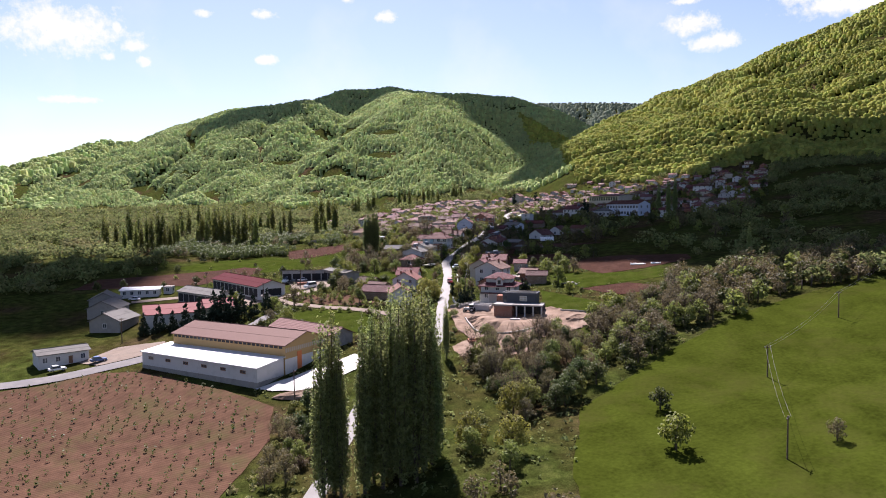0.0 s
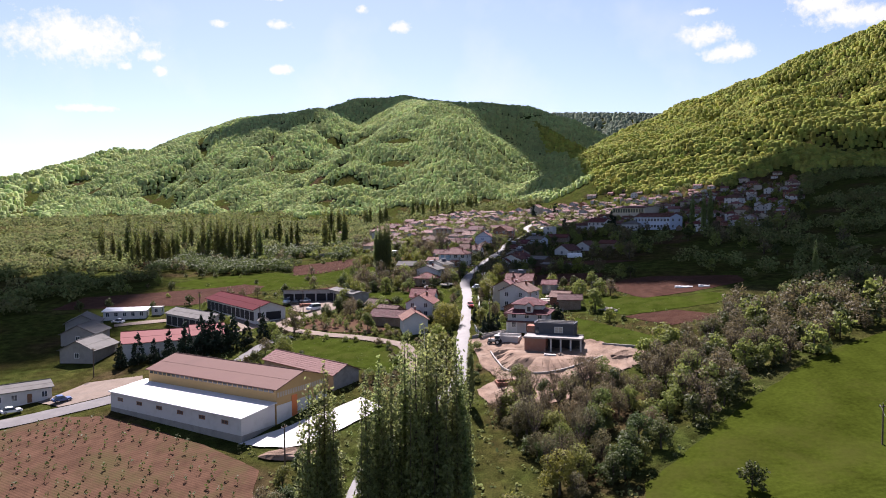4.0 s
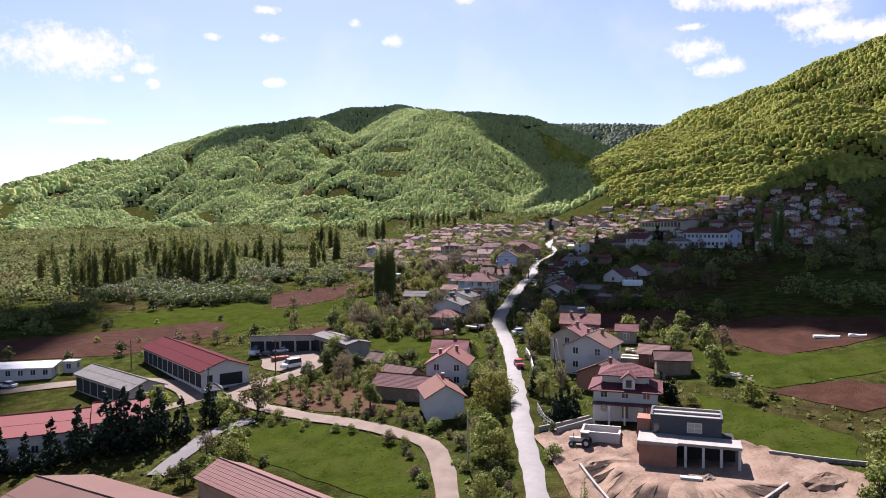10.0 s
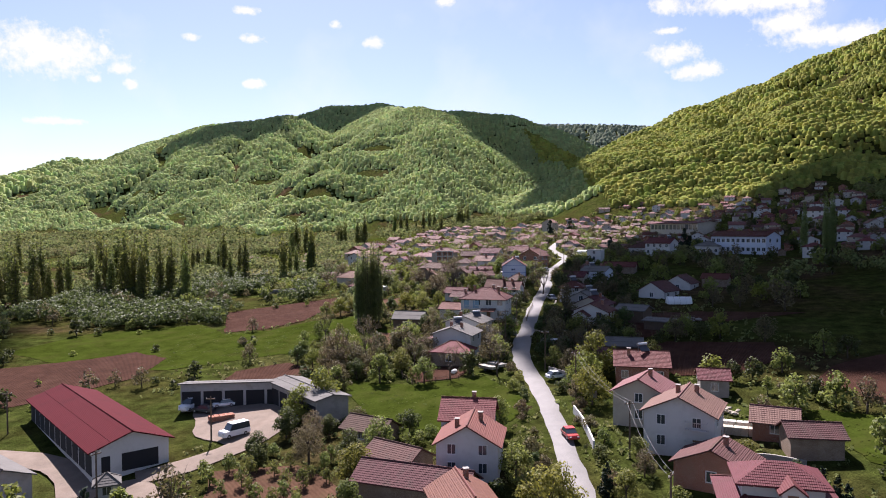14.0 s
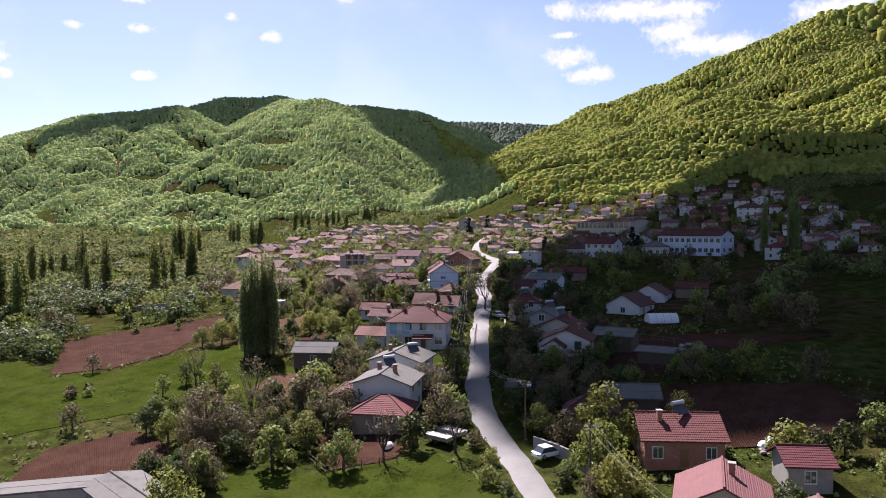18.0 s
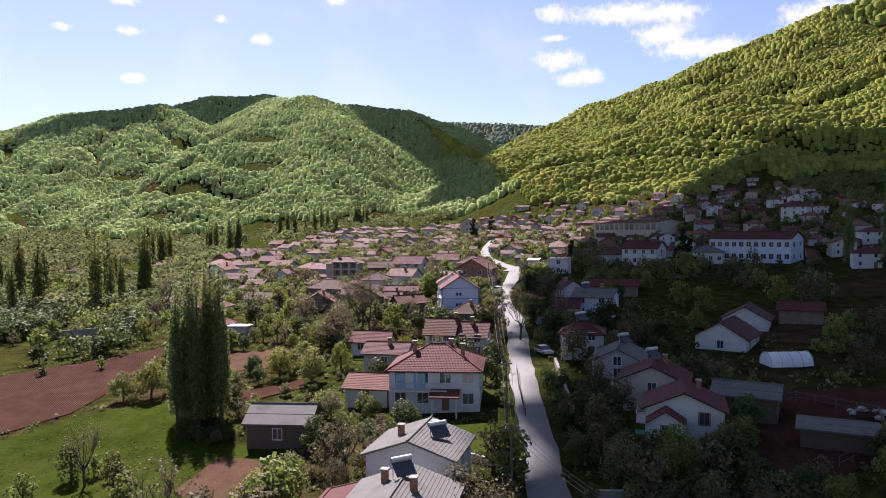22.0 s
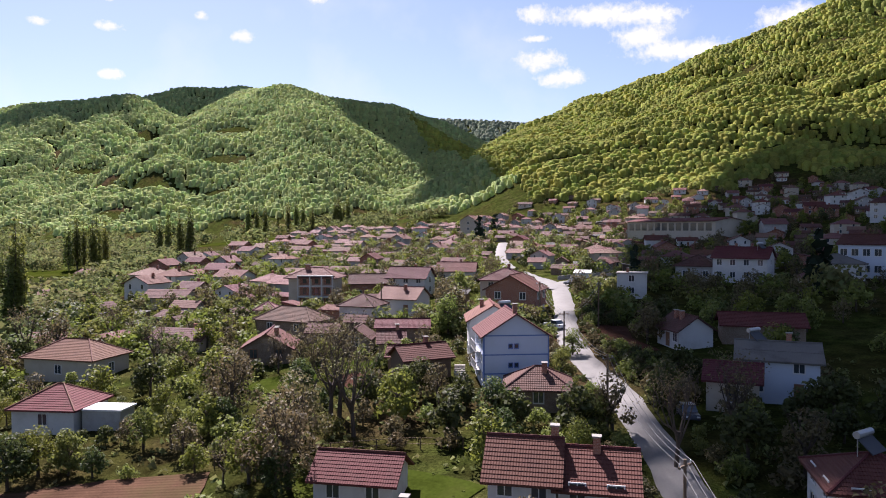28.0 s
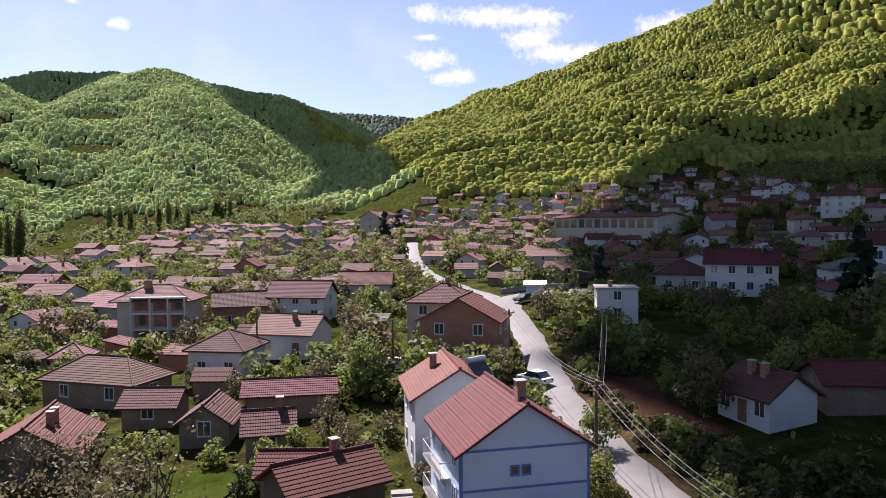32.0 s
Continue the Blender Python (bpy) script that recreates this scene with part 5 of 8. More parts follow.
def conifer(seed, h, rad, n=800):
    rng = np.random.RandomState(seed)
    bm = bmesh.new()
    tube(bm, (0, 0, -0.4), (0, 0, h), 0.02 * h, 0.01, 6)
    lumps = []
    for k in range(40):
        z = rng.uniform(0.06, 0.97)
        w = rad * (1 - z) + 0.15
        a = rng.uniform(0, 6.28)
        lumps.append((0.7 * w * math.cos(a), 0.7 * w * math.sin(a), z * h, 0.4 * w + 0.12))
    tm = bpy.data.meshes.new("trunk")
    bm.to_mesh(tm)
    bm.free()
    tm.materials.append(BARK)
    v, f = leaf_cloud(rng, lumps, n, 0.3, -0.2)
    return tm, mesh_of("crown", v, f, NEEDLE)


def bare(seed, h, rad):
    """A tree with few buds: many fine branches and a thin veil of brown leaves."""
    rng = np.random.RandomState(seed)
    bm, tips = trunk_mesh(rng, h, 0.03 * h, 8, rad * 0.8, 0.4)
    lumps = []
    for m, e in tips:
        for k in range(7):
            s = m.lerp(e, rng.uniform(0.2, 0.9))
            o = s + Vector((rng.uniform(-1, 1) * rad * 0.5, rng.uniform(-1, 1) * rad * 0.5, rng.uniform(0.1, 0.35) * h))
            tube(bm, s, o, 0.035, 0.012, 3)
            lumps.append((*o, rad * 0.25))
    tm = bpy.data.meshes.new("trunk")
    bm.to_mesh(tm)
    bm.free()
    tm.materials.append(BARK)
    v, f = leaf_cloud(rng, lumps, 900, 0.075)
    return tm, mesh_of("crown", v, f, LEAF_BROWN)


KINDS = {
    "leafy": [broadleaf(s, 6.5, 3.0, LEAF) for s in (1, 2, 3)],
    "dark": [broadleaf(s, 6.0, 2.8, LEAF_DARK) for s in (4, 5)],
    "lime": [broadleaf(s, 7.0, 3.4, LEAF_LIME, 2300) for s in (6, 7)],
    "budding": [broadleaf(s, 7.0, 3.2, LEAF_BROWN, 2400, 0.115, 8) for s in (8, 9)],
    "bare": [bare(s, 8.0, 3.2) for s in (10, 11)],
    "bush": [broadleaf(s, 2.6, 1.7, m, 640, 0.14, 4) for s, m in ((12, LEAF), (13, LEAF_DARK), (14, LEAF_BROWN))],
    "young": [broadleaf(s, 3.6, 1.4, LEAF, 520, 0.13, 4) for s in (15, 16)],
    "poplar": [poplar(s, 24, 2.1) for s in (17, 18, 19)],
    "poplar_far": [poplar(s, 22, 2.5, 1500, 0.3, LEAF) for s in (20, 21)],
    "conifer": [conifer(s, 9, 2.3) for s in (22, 23)],
}
TREE_LABELS = {
    "leafy": ("leafy fresh green broadleaf tree", "tree"), "dark": ("dense dark green garden tree", "tree"), "lime": ("bright yellow-green tree in spring leaf", "tree"),
    "budding": ("brownish tree just coming into leaf", "tree"), "bare": ("nearly bare tree with fine grey branches", "tree"), "bush": ("rounded bush beside gardens and tracks", "bush"),
    "young": ("slender young orchard tree", "tree"), "poplar": ("tall slender green poplar", "poplar"), "poplar_far": ("tall slender poplar on the plain", "poplar"),
    "conifer": ("dark green pointed conifer", "conifer"),
}
TREE_NAMES = {"bush": "bush", "poplar": "poplar_tree", "poplar_far": "poplar_tree", "conifer": "conifer_tree"}
TREES = []


JOINED = {}
COUNT = {}


def near_path(x, y):
    """The stretch of gardens, verges and fields that the flight passes closest to."""
    return -34 < x < 46 and 120 < y < 460


def tree(kind, x, y, s=1.0, sz=None, group="", own=False):
    i = random.randrange(len(KINDS[kind]))
    tm, cm = KINDS[kind][i]
    turn = random.uniform(0, 360)
    m = pose(x, y, gz(x, y), 0, 0, turn) @ Matrix.Diagonal((s, s, sz or s, 1))
    TREES.append((x, y, s))
    cat = "bush" if kind == "bush" else "tree"
    most = 240 if cat == "bush" else 285
    if not own and not group and (not near_path(x, y) or COUNT.get(cat, 0) >= most):
        JOINED.setdefault((kind, i, -45 < x < 85 and 120 < y < 505), []).append(m)
        return None
    if not group:
        COUNT[cat] = COUNT.get(cat, 0) + 1
    t = empty(TREE_NAMES.get(kind, "tree"), m)
    tagged(t, TREE_LABELS[kind][0], TREE_LABELS[kind][1], group)
    for n, me in (("trunk", tm), ("crown", cm)):
        ob = new(n, me)
        ob.parent = t
    return t


def join_trees():
    """The trees that stand farther off, one object for each kind of foliage, and one for their trunks."""
    crowns, trunks = {}, []
    for (kind, i, near), ms in JOINED.items():
        tm, cm = KINDS[kind][i]
        for me, to in ((cm, crowns.setdefault(cm.materials[0].name, [])), (tm, trunks)):
            v = np.empty(len(me.vertices) * 3)
            me.vertices.foreach_get("co", v)
            v = v.reshape(-1, 3)
            me.calc_loop_triangles()
            f = np.empty(len(me.loop_triangles) * 3, np.int32)
            me.loop_triangles.foreach_get("vertices", f)
            f = f.reshape(-1, 3)
            if me is cm and "poplar" not in kind:
                thin, grow = (3, 1.7) if near else (8, 2.6)
                q = v.reshape(-1, 4, 3)[::thin]
                mid = q.mean(axis=1, keepdims=True)
                v = (mid + (q - mid) * grow).reshape(-1, 3)
                b = np.arange(len(q))[:, None] * 4
                f = np.concatenate([b + np.array((0, 1, 2)), b + np.array((0, 2, 3))])
            elif me is tm and not near:
                f = f[(f < 14).all(axis=1)]
                v = v[:14]
            v = np.column_stack([v, np.ones(len(v))])
            to += [(v @ np.array(m).T[:, :3], f) for m in ms]
    for name, parts in [*crowns.items(), ("bark", trunks)]:
        base, vs, fs = 0, [], []
        for v, f in parts:
            vs.append(v)
            fs.append(f + base)
            base += len(v)
        what = name.replace("_", " ")
        tagged(raw("garden_trunks" if name == "bark" else "garden_foliage", np.concatenate(vs), np.concatenate(fs), MATS[name]),
               "grey-brown trunks of garden and hedge trees" if name == "bark" else f"scattered garden and hedge trees with {what}", "trees", kind="stuff")


def strew(kinds, n, x0, x1, y0, y1, smin=0.7, smax=1.15, gap=1.5, where=None, road_gap=1.5, clear=2.2):
    """Up to n trees at random in a rectangle, clear of roads, houses and one another."""
    made = 0
    for _ in range(n * 6):
        if made >= n:
            break
        x, y = random.uniform(x0, x1), random.uniform(y0, y1)
        if where and not where(x, y):
            continue
        if near_road(x, y, road_gap) or not free(x, y, gap) or any(abs(x - a) < clear and abs(y - b) < clear for a, b, _ in TREES):
            continue
        tree(random.choice(kinds), x, y, random.uniform(smin, smax))
        made += 1


# tall poplars before the hall
for x, y, s in ((-8.0, 122, 1.06), (-6.6, 124, 1.1), (-5.4, 122.5, 1.0), (-1.8, 123, 1.05), (-0.6, 126.5, 1.08), (1, 124, 1.1), (2.4, 127.5, 1.16), (3.8, 124.5, 1.14), (5, 128, 1.18), (6.2, 125, 1.12), (7.4, 129, 1.16), (8.7, 131.5, 1.08), (4.4, 132, 1.16), (2.6, 131.5, 1.14), (9.4, 135, 1.0), (13, 186, 0.55)):
    tree("poplar", x, y, s, s * 1.13, group="poplars before the hall")
for x, y, s in ((-21, 368, 0.86), (-19.6, 370.5, 0.95), (-18.2, 367.5, 0.9), (-16.6, 369.5, 0.97), (-15.2, 367.8, 0.92), (-17.6, 371.5, 0.9)):
    tree("poplar", x, y, s, group="poplars on the meadow")


# ---- details of the large buildings ----
def on_wall(parent, L, W, side, name, material, a, b, z0, z1, out=0.05, label=""):
    """A flat piece on a wall, from a to b along it."""
    return obj(name, boxed(a, b, -out, 0.01, z0, z1), material, parent, label, side_pose(L, W, side, 0, 0))


on_wall(hall, hall_L, hall_W, "f", "lower_wall", WHITE, 0.03, hall_L - 0.03, -1, 2.7, 0.06, "white rendered lower wall")
for k in range(20):
    a = 0.3 + k * (hall_L - 0.6) / 20
    on_wall(hall, hall_L, hall_W, "f", "window", CREAM, a, a + 0.5, 4.3, 5.3, 0.05)
on_wall(hall, hall_L, hall_W, "f", "sliding_door", ORANGE, 4.4, 6.0, -0.5, 3.9, 0.12, "orange sliding door")
on_wall(hall, hall_L, hall_W, "f", "gate", YELLOW, 10.3, 11.9, -0.5, 4.0, 0.1, "ochre steel gate")
for k in range(26):
    a = 0.4 + k * (hall_W - 0.8) / 26
    on_wall(hall, hall_L, hall_W, "l", "pane", GLASS, a, a + 1.15, 5.2, 6.0, 0.04)
hall_low = [o for o in bpy.data.objects if o.name == "hall"][0]
for k in range(6):
    window(hall_low, side_pose(8.8, 41, "l", 3.5 + k * 6.6, 2.4), 1.6, 0.55, FRAMEB)
# shade inside open bays as dark panels on solid walls; wall between as posts
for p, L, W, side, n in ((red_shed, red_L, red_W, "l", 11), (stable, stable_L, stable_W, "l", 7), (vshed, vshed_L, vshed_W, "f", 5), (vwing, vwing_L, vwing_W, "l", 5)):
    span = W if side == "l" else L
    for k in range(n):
        on_wall(p, L, W, side, "open_bay", DARK, 0.25 + k * span / n, (k + 1) * span / n - 0.25, 0, 2.9, 0.05, "dark panel painted as the shade inside an open bay")
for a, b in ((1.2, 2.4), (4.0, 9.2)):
    on_wall(red_shed, red_L, red_W, "f", "open_bay", DARK, a, b, 0, 2.6, 0.05, "dark panel painted as the shade inside an open bay")
# balconies of the white gabled house
for z in (1.0, 3.6):
    balcony(whs, whs_L, whs_W, "f", 5.6, 8.4, z, 0.9)

# villa: attic storey, dormer, porch
VL, VW = villa_L * 0.74, villa_W * 0.62
att = obj("attic", boxed(-VL / 2, VL / 2, -VW / 2, VW / 2, 5.2, 7.3), WHITE, villa)
rb, cap = roof_mesh(VL, VW, 7.3, 1.3, 0.7, "hip", "x")
obj("attic_roof", rb, TILE_RED, att)
dm = obj("dormer", body_mesh(2.0, 2.6, 7.0, 0.8, "gable", "y", -4.2), WHITE, villa, m=pose(0.6, -villa_W / 2 + 1.2, 0))
rb, cap = roof_mesh(2.0, 2.6, 7.0, 0.8, 0.35, "gable", "y")
obj("dormer_roof", rb, TILE_RED, dm)
window(villa, pose(0.6, -villa_W / 2 - 0.1, 5.4), 0.8, 1.1, FRAMEB)
porch = obj("porch_roof", boxed(-villa_L / 2, villa_L / 2, -villa_W / 2 - 2.0, -villa_W / 2, 2.5, 2.68), TILE_OLD, villa)
for k in range(5):
    obj("porch_post", boxed(-0.14, 0.14, -0.14, 0.14, -1.5, 2.5), WHITE, villa, m=pose(-villa_L / 2 + 0.2 + k * (villa_L - 0.4) / 4, -villa_W / 2 - 1.8, 0))


def bands(parent, L, W, zs, material):
    for z in zs:
        for side in "fl":
            on_wall(parent, L, W, side, "band", material, -0.05 if side == "f" else 0.0, (L if side == "f" else W), z - 0.075, z + 0.075, 0.04, "blue painted band")
    for side, a in (("f", 0.0), ("f", L - 0.16), ("l", W - 0.18)):
        on_wall(parent, L, W, side, "corner_band", material, a, a + 0.16, -1, max(zs), 0.045, "blue painted corner")


bh_L, bh_W = L_BLUE, W_BLUE
bands(bh, bh_L, bh_W, (1.9, 4.3, 6.72), BLUE)
for z in (2.75, 5.15):
    for a in (3.45, 4.2):
        f = window(bh, side_pose(bh_L, bh_W, "f", a, z), 0.42, 0.46, BLUE)
for z in (1.95, 4.35):
    balcony(bh, bh_L, bh_W, "l", 0.6, 6.0, z, 0.7)

# unfinished apartment house: dark balcony bays and slabs
for s in range(3):
    for a, b in ((2.6, 5.0), (5.5, 7.7), (8.2, L_AP - 0.3)):
        on_wall(ap, L_AP, W_AP, "f", "balcony_bay", BRICKM, a, b, s * 2.4 + 0.2, s * 2.4 + 2.1, 0.05, "raw brick balcony bay")
        on_wall(ap, L_AP, W_AP, "f", "window", GLASS, (a + b) / 2 - 0.45, (a + b) / 2 + 0.45, s * 2.4 + 0.5, s * 2.4 + 1.9, 0.08)
    on_wall(ap, L_AP, W_AP, "f", "slab", CONCRETE, 2.3, L_AP - 0.02, s * 2.4 + 2.15, s * 2.4 + 2.4, 1.0, "pale concrete balcony slab")
    for a in (2.4, 5.25, 7.95, L_AP - 0.15):
        obj("balcony_post", boxed(-0.12, 0.12, -0.12, 0.12, s * 2.4 - (1 if s == 0 else 0.25), s * 2.4 + 2.15), CONCRETE, ap, m=side_pose(L_AP, W_AP, "f", a, 0) @ pose(0, -0.85, 0))

# ---- unfinished modern house and its earthworks ----
mcx, mcy, mrot, mL = corners(27.8, 217.2, 40.6, 212.6, 9)
MZ = gz(34, 213) + 0.5
mod = tagged(empty("modern_house", pose(mcx, mcy, MZ, 0, 0, mrot)), "unfinished flat-roofed house in charcoal render and raw brick", "house")
FOOT.append((mcx, mcy, 9))
h1 = 3.1
obj("brick_wing", boxed(-mL / 2, -mL / 2 + 5.2, -4.5, 1.5, -0.6, h1), BRICKM, mod, "raw brick ground floor wing")
obj("wing_roof", boxed(-mL / 2 - 0.25, -mL / 2 + 5.4, -4.8, 1.5, h1 + 0.004, h1 + 0.45), CONC_OLD, mod)
# solid near-black block: the open floor's shade put into colour
obj("back_wall", boxed(-mL / 2 + 5.2, mL / 2 - 0.4, -1.0, 4.5, -0.6, h1), DARK, mod, "solid dark block painted as the shaded open ground floor")
obj("terrace_slab", boxed(-mL / 2 + 5.4, mL / 2 + 0.3, -4.2, -0.2, h1 + 0.004, h1 + 0.4), CONC_OLD, mod)
for k in range(4):
    obj("column", boxed(-0.18, 0.18, -0.18, 0.18, -0.6, h1), CONCRETE, mod, m=pose(-mL / 2 + 6.4 + k * 2.4, -3.8, 0))
obj("upper_floor", boxed(-mL / 2 + 1.6, mL / 2 - 2.2, -0.2, 4.8, h1, h1 + 2.9), CHARCOAL, mod, "charcoal rendered upper floor")
up = obj("upper_roof", boxed(-mL / 2 + 1.7, mL / 2 - 2.3, -0.1, 4.7, h1 + 2.904, h1 + 2.95), CONC_OLD, mod)
for a, b, c, d in ((-mL / 2 + 1.5, mL / 2 - 2.1, -0.35, -0.1), (-mL / 2 + 1.5, mL / 2 - 2.1, 4.7, 4.95), (-mL / 2 + 1.4, -mL / 2 + 1.7, -0.1, 4.7), (mL / 2 - 2.3, mL / 2 - 2.0, -0.1, 4.7), (-mL / 2 + 1.7, mL / 2 - 2.3, 2.2, 2.45)):
    obj("parapet", boxed(a, b, c, d, h1 + 2.7, h1 + 3.3), CHARCOAL if c < 2 else CONC_OLD, mod)
obj("stair_tower", boxed(-mL / 2 - 0.6, -mL / 2 + 1.4, 1.0, 4.0, -0.6, h1 + 2.2), BRICKM, mod)
obj("glazing", boxed(-0.2, 1.9, -0.26, -0.19, h1 + 0.9, h1 + 2.4), FRAMEW, mod, "white framed window")
for k in range(2):
    for j in range(2):
        obj("pane", boxed(-0.1 + k * 1.0, 0.8 + k * 1.0, -0.3, -0.25, h1 + 1.0 + j * 0.7, h1 + 1.6 + j * 0.7), CREAM, mod)
obj("side_window", boxed(-mL / 2 + 1.9, -mL / 2 + 2.7, -0.26, -0.19, h1 + 0.3, h1 + 2.2), GLASS, mod)


def wall_line(name, label, pts, h, thick, material, category="wall", down=1.0):
    """A standing wall along a line, its top following the ground in steps."""
    bm = bmesh.new()
    line = smooth_line(pts, 2.0) if len(pts) > 2 else np.array([np.array(pts[0]) + (np.array(pts[1]) - np.array(pts[0])) * k / 6 for k in range(7)], float)
    d = np.gradient(line, axis=0)
    nr = np.stack([-d[:, 1], d[:, 0]], 1) / np.linalg.norm(d, axis=1)[:, None] * thick / 2
    prev = None
    for p, n in zip(line, nr):
        z = gz(*p)
        ring = [bm.verts.new((*(p + n), z - down)), bm.verts.new((*(p + n), z + h)), bm.verts.new((*(p - n), z + h)), bm.verts.new((*(p - n), z - down))]
        if prev:
            for i in range(3):
                bm.faces.new((prev[i], prev[i + 1], ring[i + 1], ring[i]))
        else:
            bm.faces.new(ring)
        prev = ring
    bm.faces.new(prev[::-1])
    return tagged(obj(name, bm, material), label, category)


SITE = [(19.6, 219), (20.6, 211), (22.6, 203.4), (29.4, 200.3), (36.4, 202.1), (44.8, 207.7)]
wall_line("retaining_wall", "low pale concrete retaining wall on bare earth", SITE, 0.7, 0.35, CONC_OLD)
bank = bmesh.new()
outer, inner = smooth_line(SITE, 1.5), smooth_line([(24.5, 219.5), (25, 214.5), (27, 210.5), (31, 208), (36, 208), (41.5, 209.5)], 1.5)
m = 150
rows = []
for k in range(m + 1):
    a, b = outer[int(k / m * (len(outer) - 1))], inner[int(k / m * (len(inner) - 1))]
    za = gz(*a) + 0.3
    rows.append([bank.verts.new((*(a + (b - a) * s), za + (MZ - 0.05 - za) * min(1, s * 1.1) + (noise.noise(Vector((k * 0.11, s * 4, 2))) * 0.35 + (0.03 if k % 2 else -0.03) * (0.6 + noise.noise(Vector((k * 0.7, 1, 5)))) if 0 < s < 1 else 0))) for s in (0, 0.2, 0.4, 0.6, 0.8, 1.0)]
                + [bank.verts.new((*(b + (np.array((36.0, 217.0)) - b) * s), MZ + 0.0)) for s in (0.5, 0.95)])
for p, q in zip(rows, rows[1:]):
    for i in range(7):
        bank.faces.new((p[i], p[i + 1], q[i + 1], q[i]))
bmesh.ops.recalc_face_normals(bank, faces=bank.faces[:])
if sum(f.normal.z for f in bank.faces) < 0:
    bmesh.ops.reverse_faces(bank, faces=bank.faces[:])
tagged(obj("earth_bank", bank, EARTH, smooth=True), "raked bare earth bank of the building site", "bank", kind="structure")
wall_line("concrete_wall", "grey concrete yard wall beside the site", [(15.8, 233.5), (21, 235), (25, 236.5)], 0.9, 0.3, CONC_OLD)
wall_line("garden_wall", "long pale garden wall along the meadow", [(47, 217.5), (54, 213), (62, 209)], 0.6, 0.3, CONC_OLD)
wall_line("roadside_wall", "pale white wall standing along the road verge", [(19.6, 266), (20.3, 275), (20.2, 281)], 1.3, 0.25, WHITE)
wall_line("block_wall", "grey block wall above the road", [(20.5, 303), (23.5, 297), (25.5, 287)], 1.6, 0.3, CONC_OLD)
wall_line("garden_wall", "curved grey garden wall below the lawn", [(9.5, 355.5), (11.5, 347), (15.5, 340.5), (19.5, 338)], 0.9, 0.3, CONC_OLD)
wall_line("stone_wall", "mossy stone wall along the road bank", [(30.6, 352), (33.8, 364), (37, 376)], 0.9, 0.4, STONE)
wall_line("stone_wall", "low grey stone wall across the fields", [(-66, 452), (-54, 450), (-43, 449)], 1.6, 0.4, STONE)
wall_line("square_wall", "pale low wall with railing at the square", [(72, 509), (80, 509.5), (88, 506)], 1.0, 0.3, CONC_OLD)
wall_line("plot_wall", "low block wall between gardens", [(27, 383), (25.4, 391), (20, 392.5)], 0.8, 0.25, CONC_OLD)


# ---- gym and other large village buildings ----
gym, gL, gW = house("long cream hall with tall windows and a red roof", 150, 622, 163, 577, 16, 6.5, 1.2, "gable", "x", CREAM, TILE_RED, wins=(0, 0, 0, 0), chims=(), doors=(), name="sports_hall", category="hall", over=0.8, step=2)
for k in range(12):
    on_wall(gym, gL, gW, "f", "window", GLASS, 1.2 + k * (gL - 2) / 12, (k + 1) * (gL - 2) / 12 + 0.2, 2.6, 5.6, 0.05)
house("pale church-like house with a tall gable", 92, 690, 99, 685, 9, 9, 2.5, "gable", "y", CREAM, TILE_PINK, wins=(1, 1, 0, 1), storeys=3, chims=(), doors=())

# ---- the rest of the village: kinds of house, then copies ----
SOURCES = []
vr = random.Random(5)
for i, (w, d, hh, rise, kind, ridge, wl, rf, st) in enumerate((
        (10, 9, 3.4, 2.0, "gable", "x", WHITE, TILE_RED, 1), (9, 9, 5.8, 2.2, "gable", "y", WHITE, TILE_RED, 2), (11, 9, 5.6, 2.1, "hip", "x", CREAM, TILE_PINK, 2),
        (9, 8, 3.2, 2.0, "hip", "x", WHITE, TILE_PINK, 1), (10, 8, 5.4, 2.3, "gable", "x", BRICKM, TILE_RED, 2), (8, 7, 2.9, 1.7, "gable", "x", ADOBE, TILE_OLD, 1),
        (12, 8, 3.1, 1.9, "gable", "x", CREAM, TILE_OLD, 1), (9, 8, 5.8, 2.0, "hip", "x", WHITE, TILE_ORANGE, 2), (8, 9, 5.2, 2.4, "gable", "y", GREYP, TILE_PINK, 2),
        (10, 9, 8.2, 2.2, "gable", "y", WHITE, TILE_RED, 3), (7, 6, 2.7, 1.5, "gable", "x", BRICKM, TILE_ORANGE, 1))):
    looks = {"white_plaster": "white", "cream_plaster": "cream", "red_hollow_brick": "raw brick", "weathered_brown_wall": "old brown", "grey_plaster": "grey"}[wl.name]
    tiles = {"red_roof_tile": "red", "weathered_pink_roof_tile": "faded pink", "old_brown_roof_tile": "brown", "orange_roof_tile": "orange"}[rf.name]
    size = {1: "low", 2: "two-storey", 3: "three-storey"}[st]
    SOURCES.append((looks, tiles, size, kind, (0.9 * w, 0.9 * d, 0.9 * hh, 0.85 * rise, kind, ridge, wl, rf, st)))
BUILT = {}


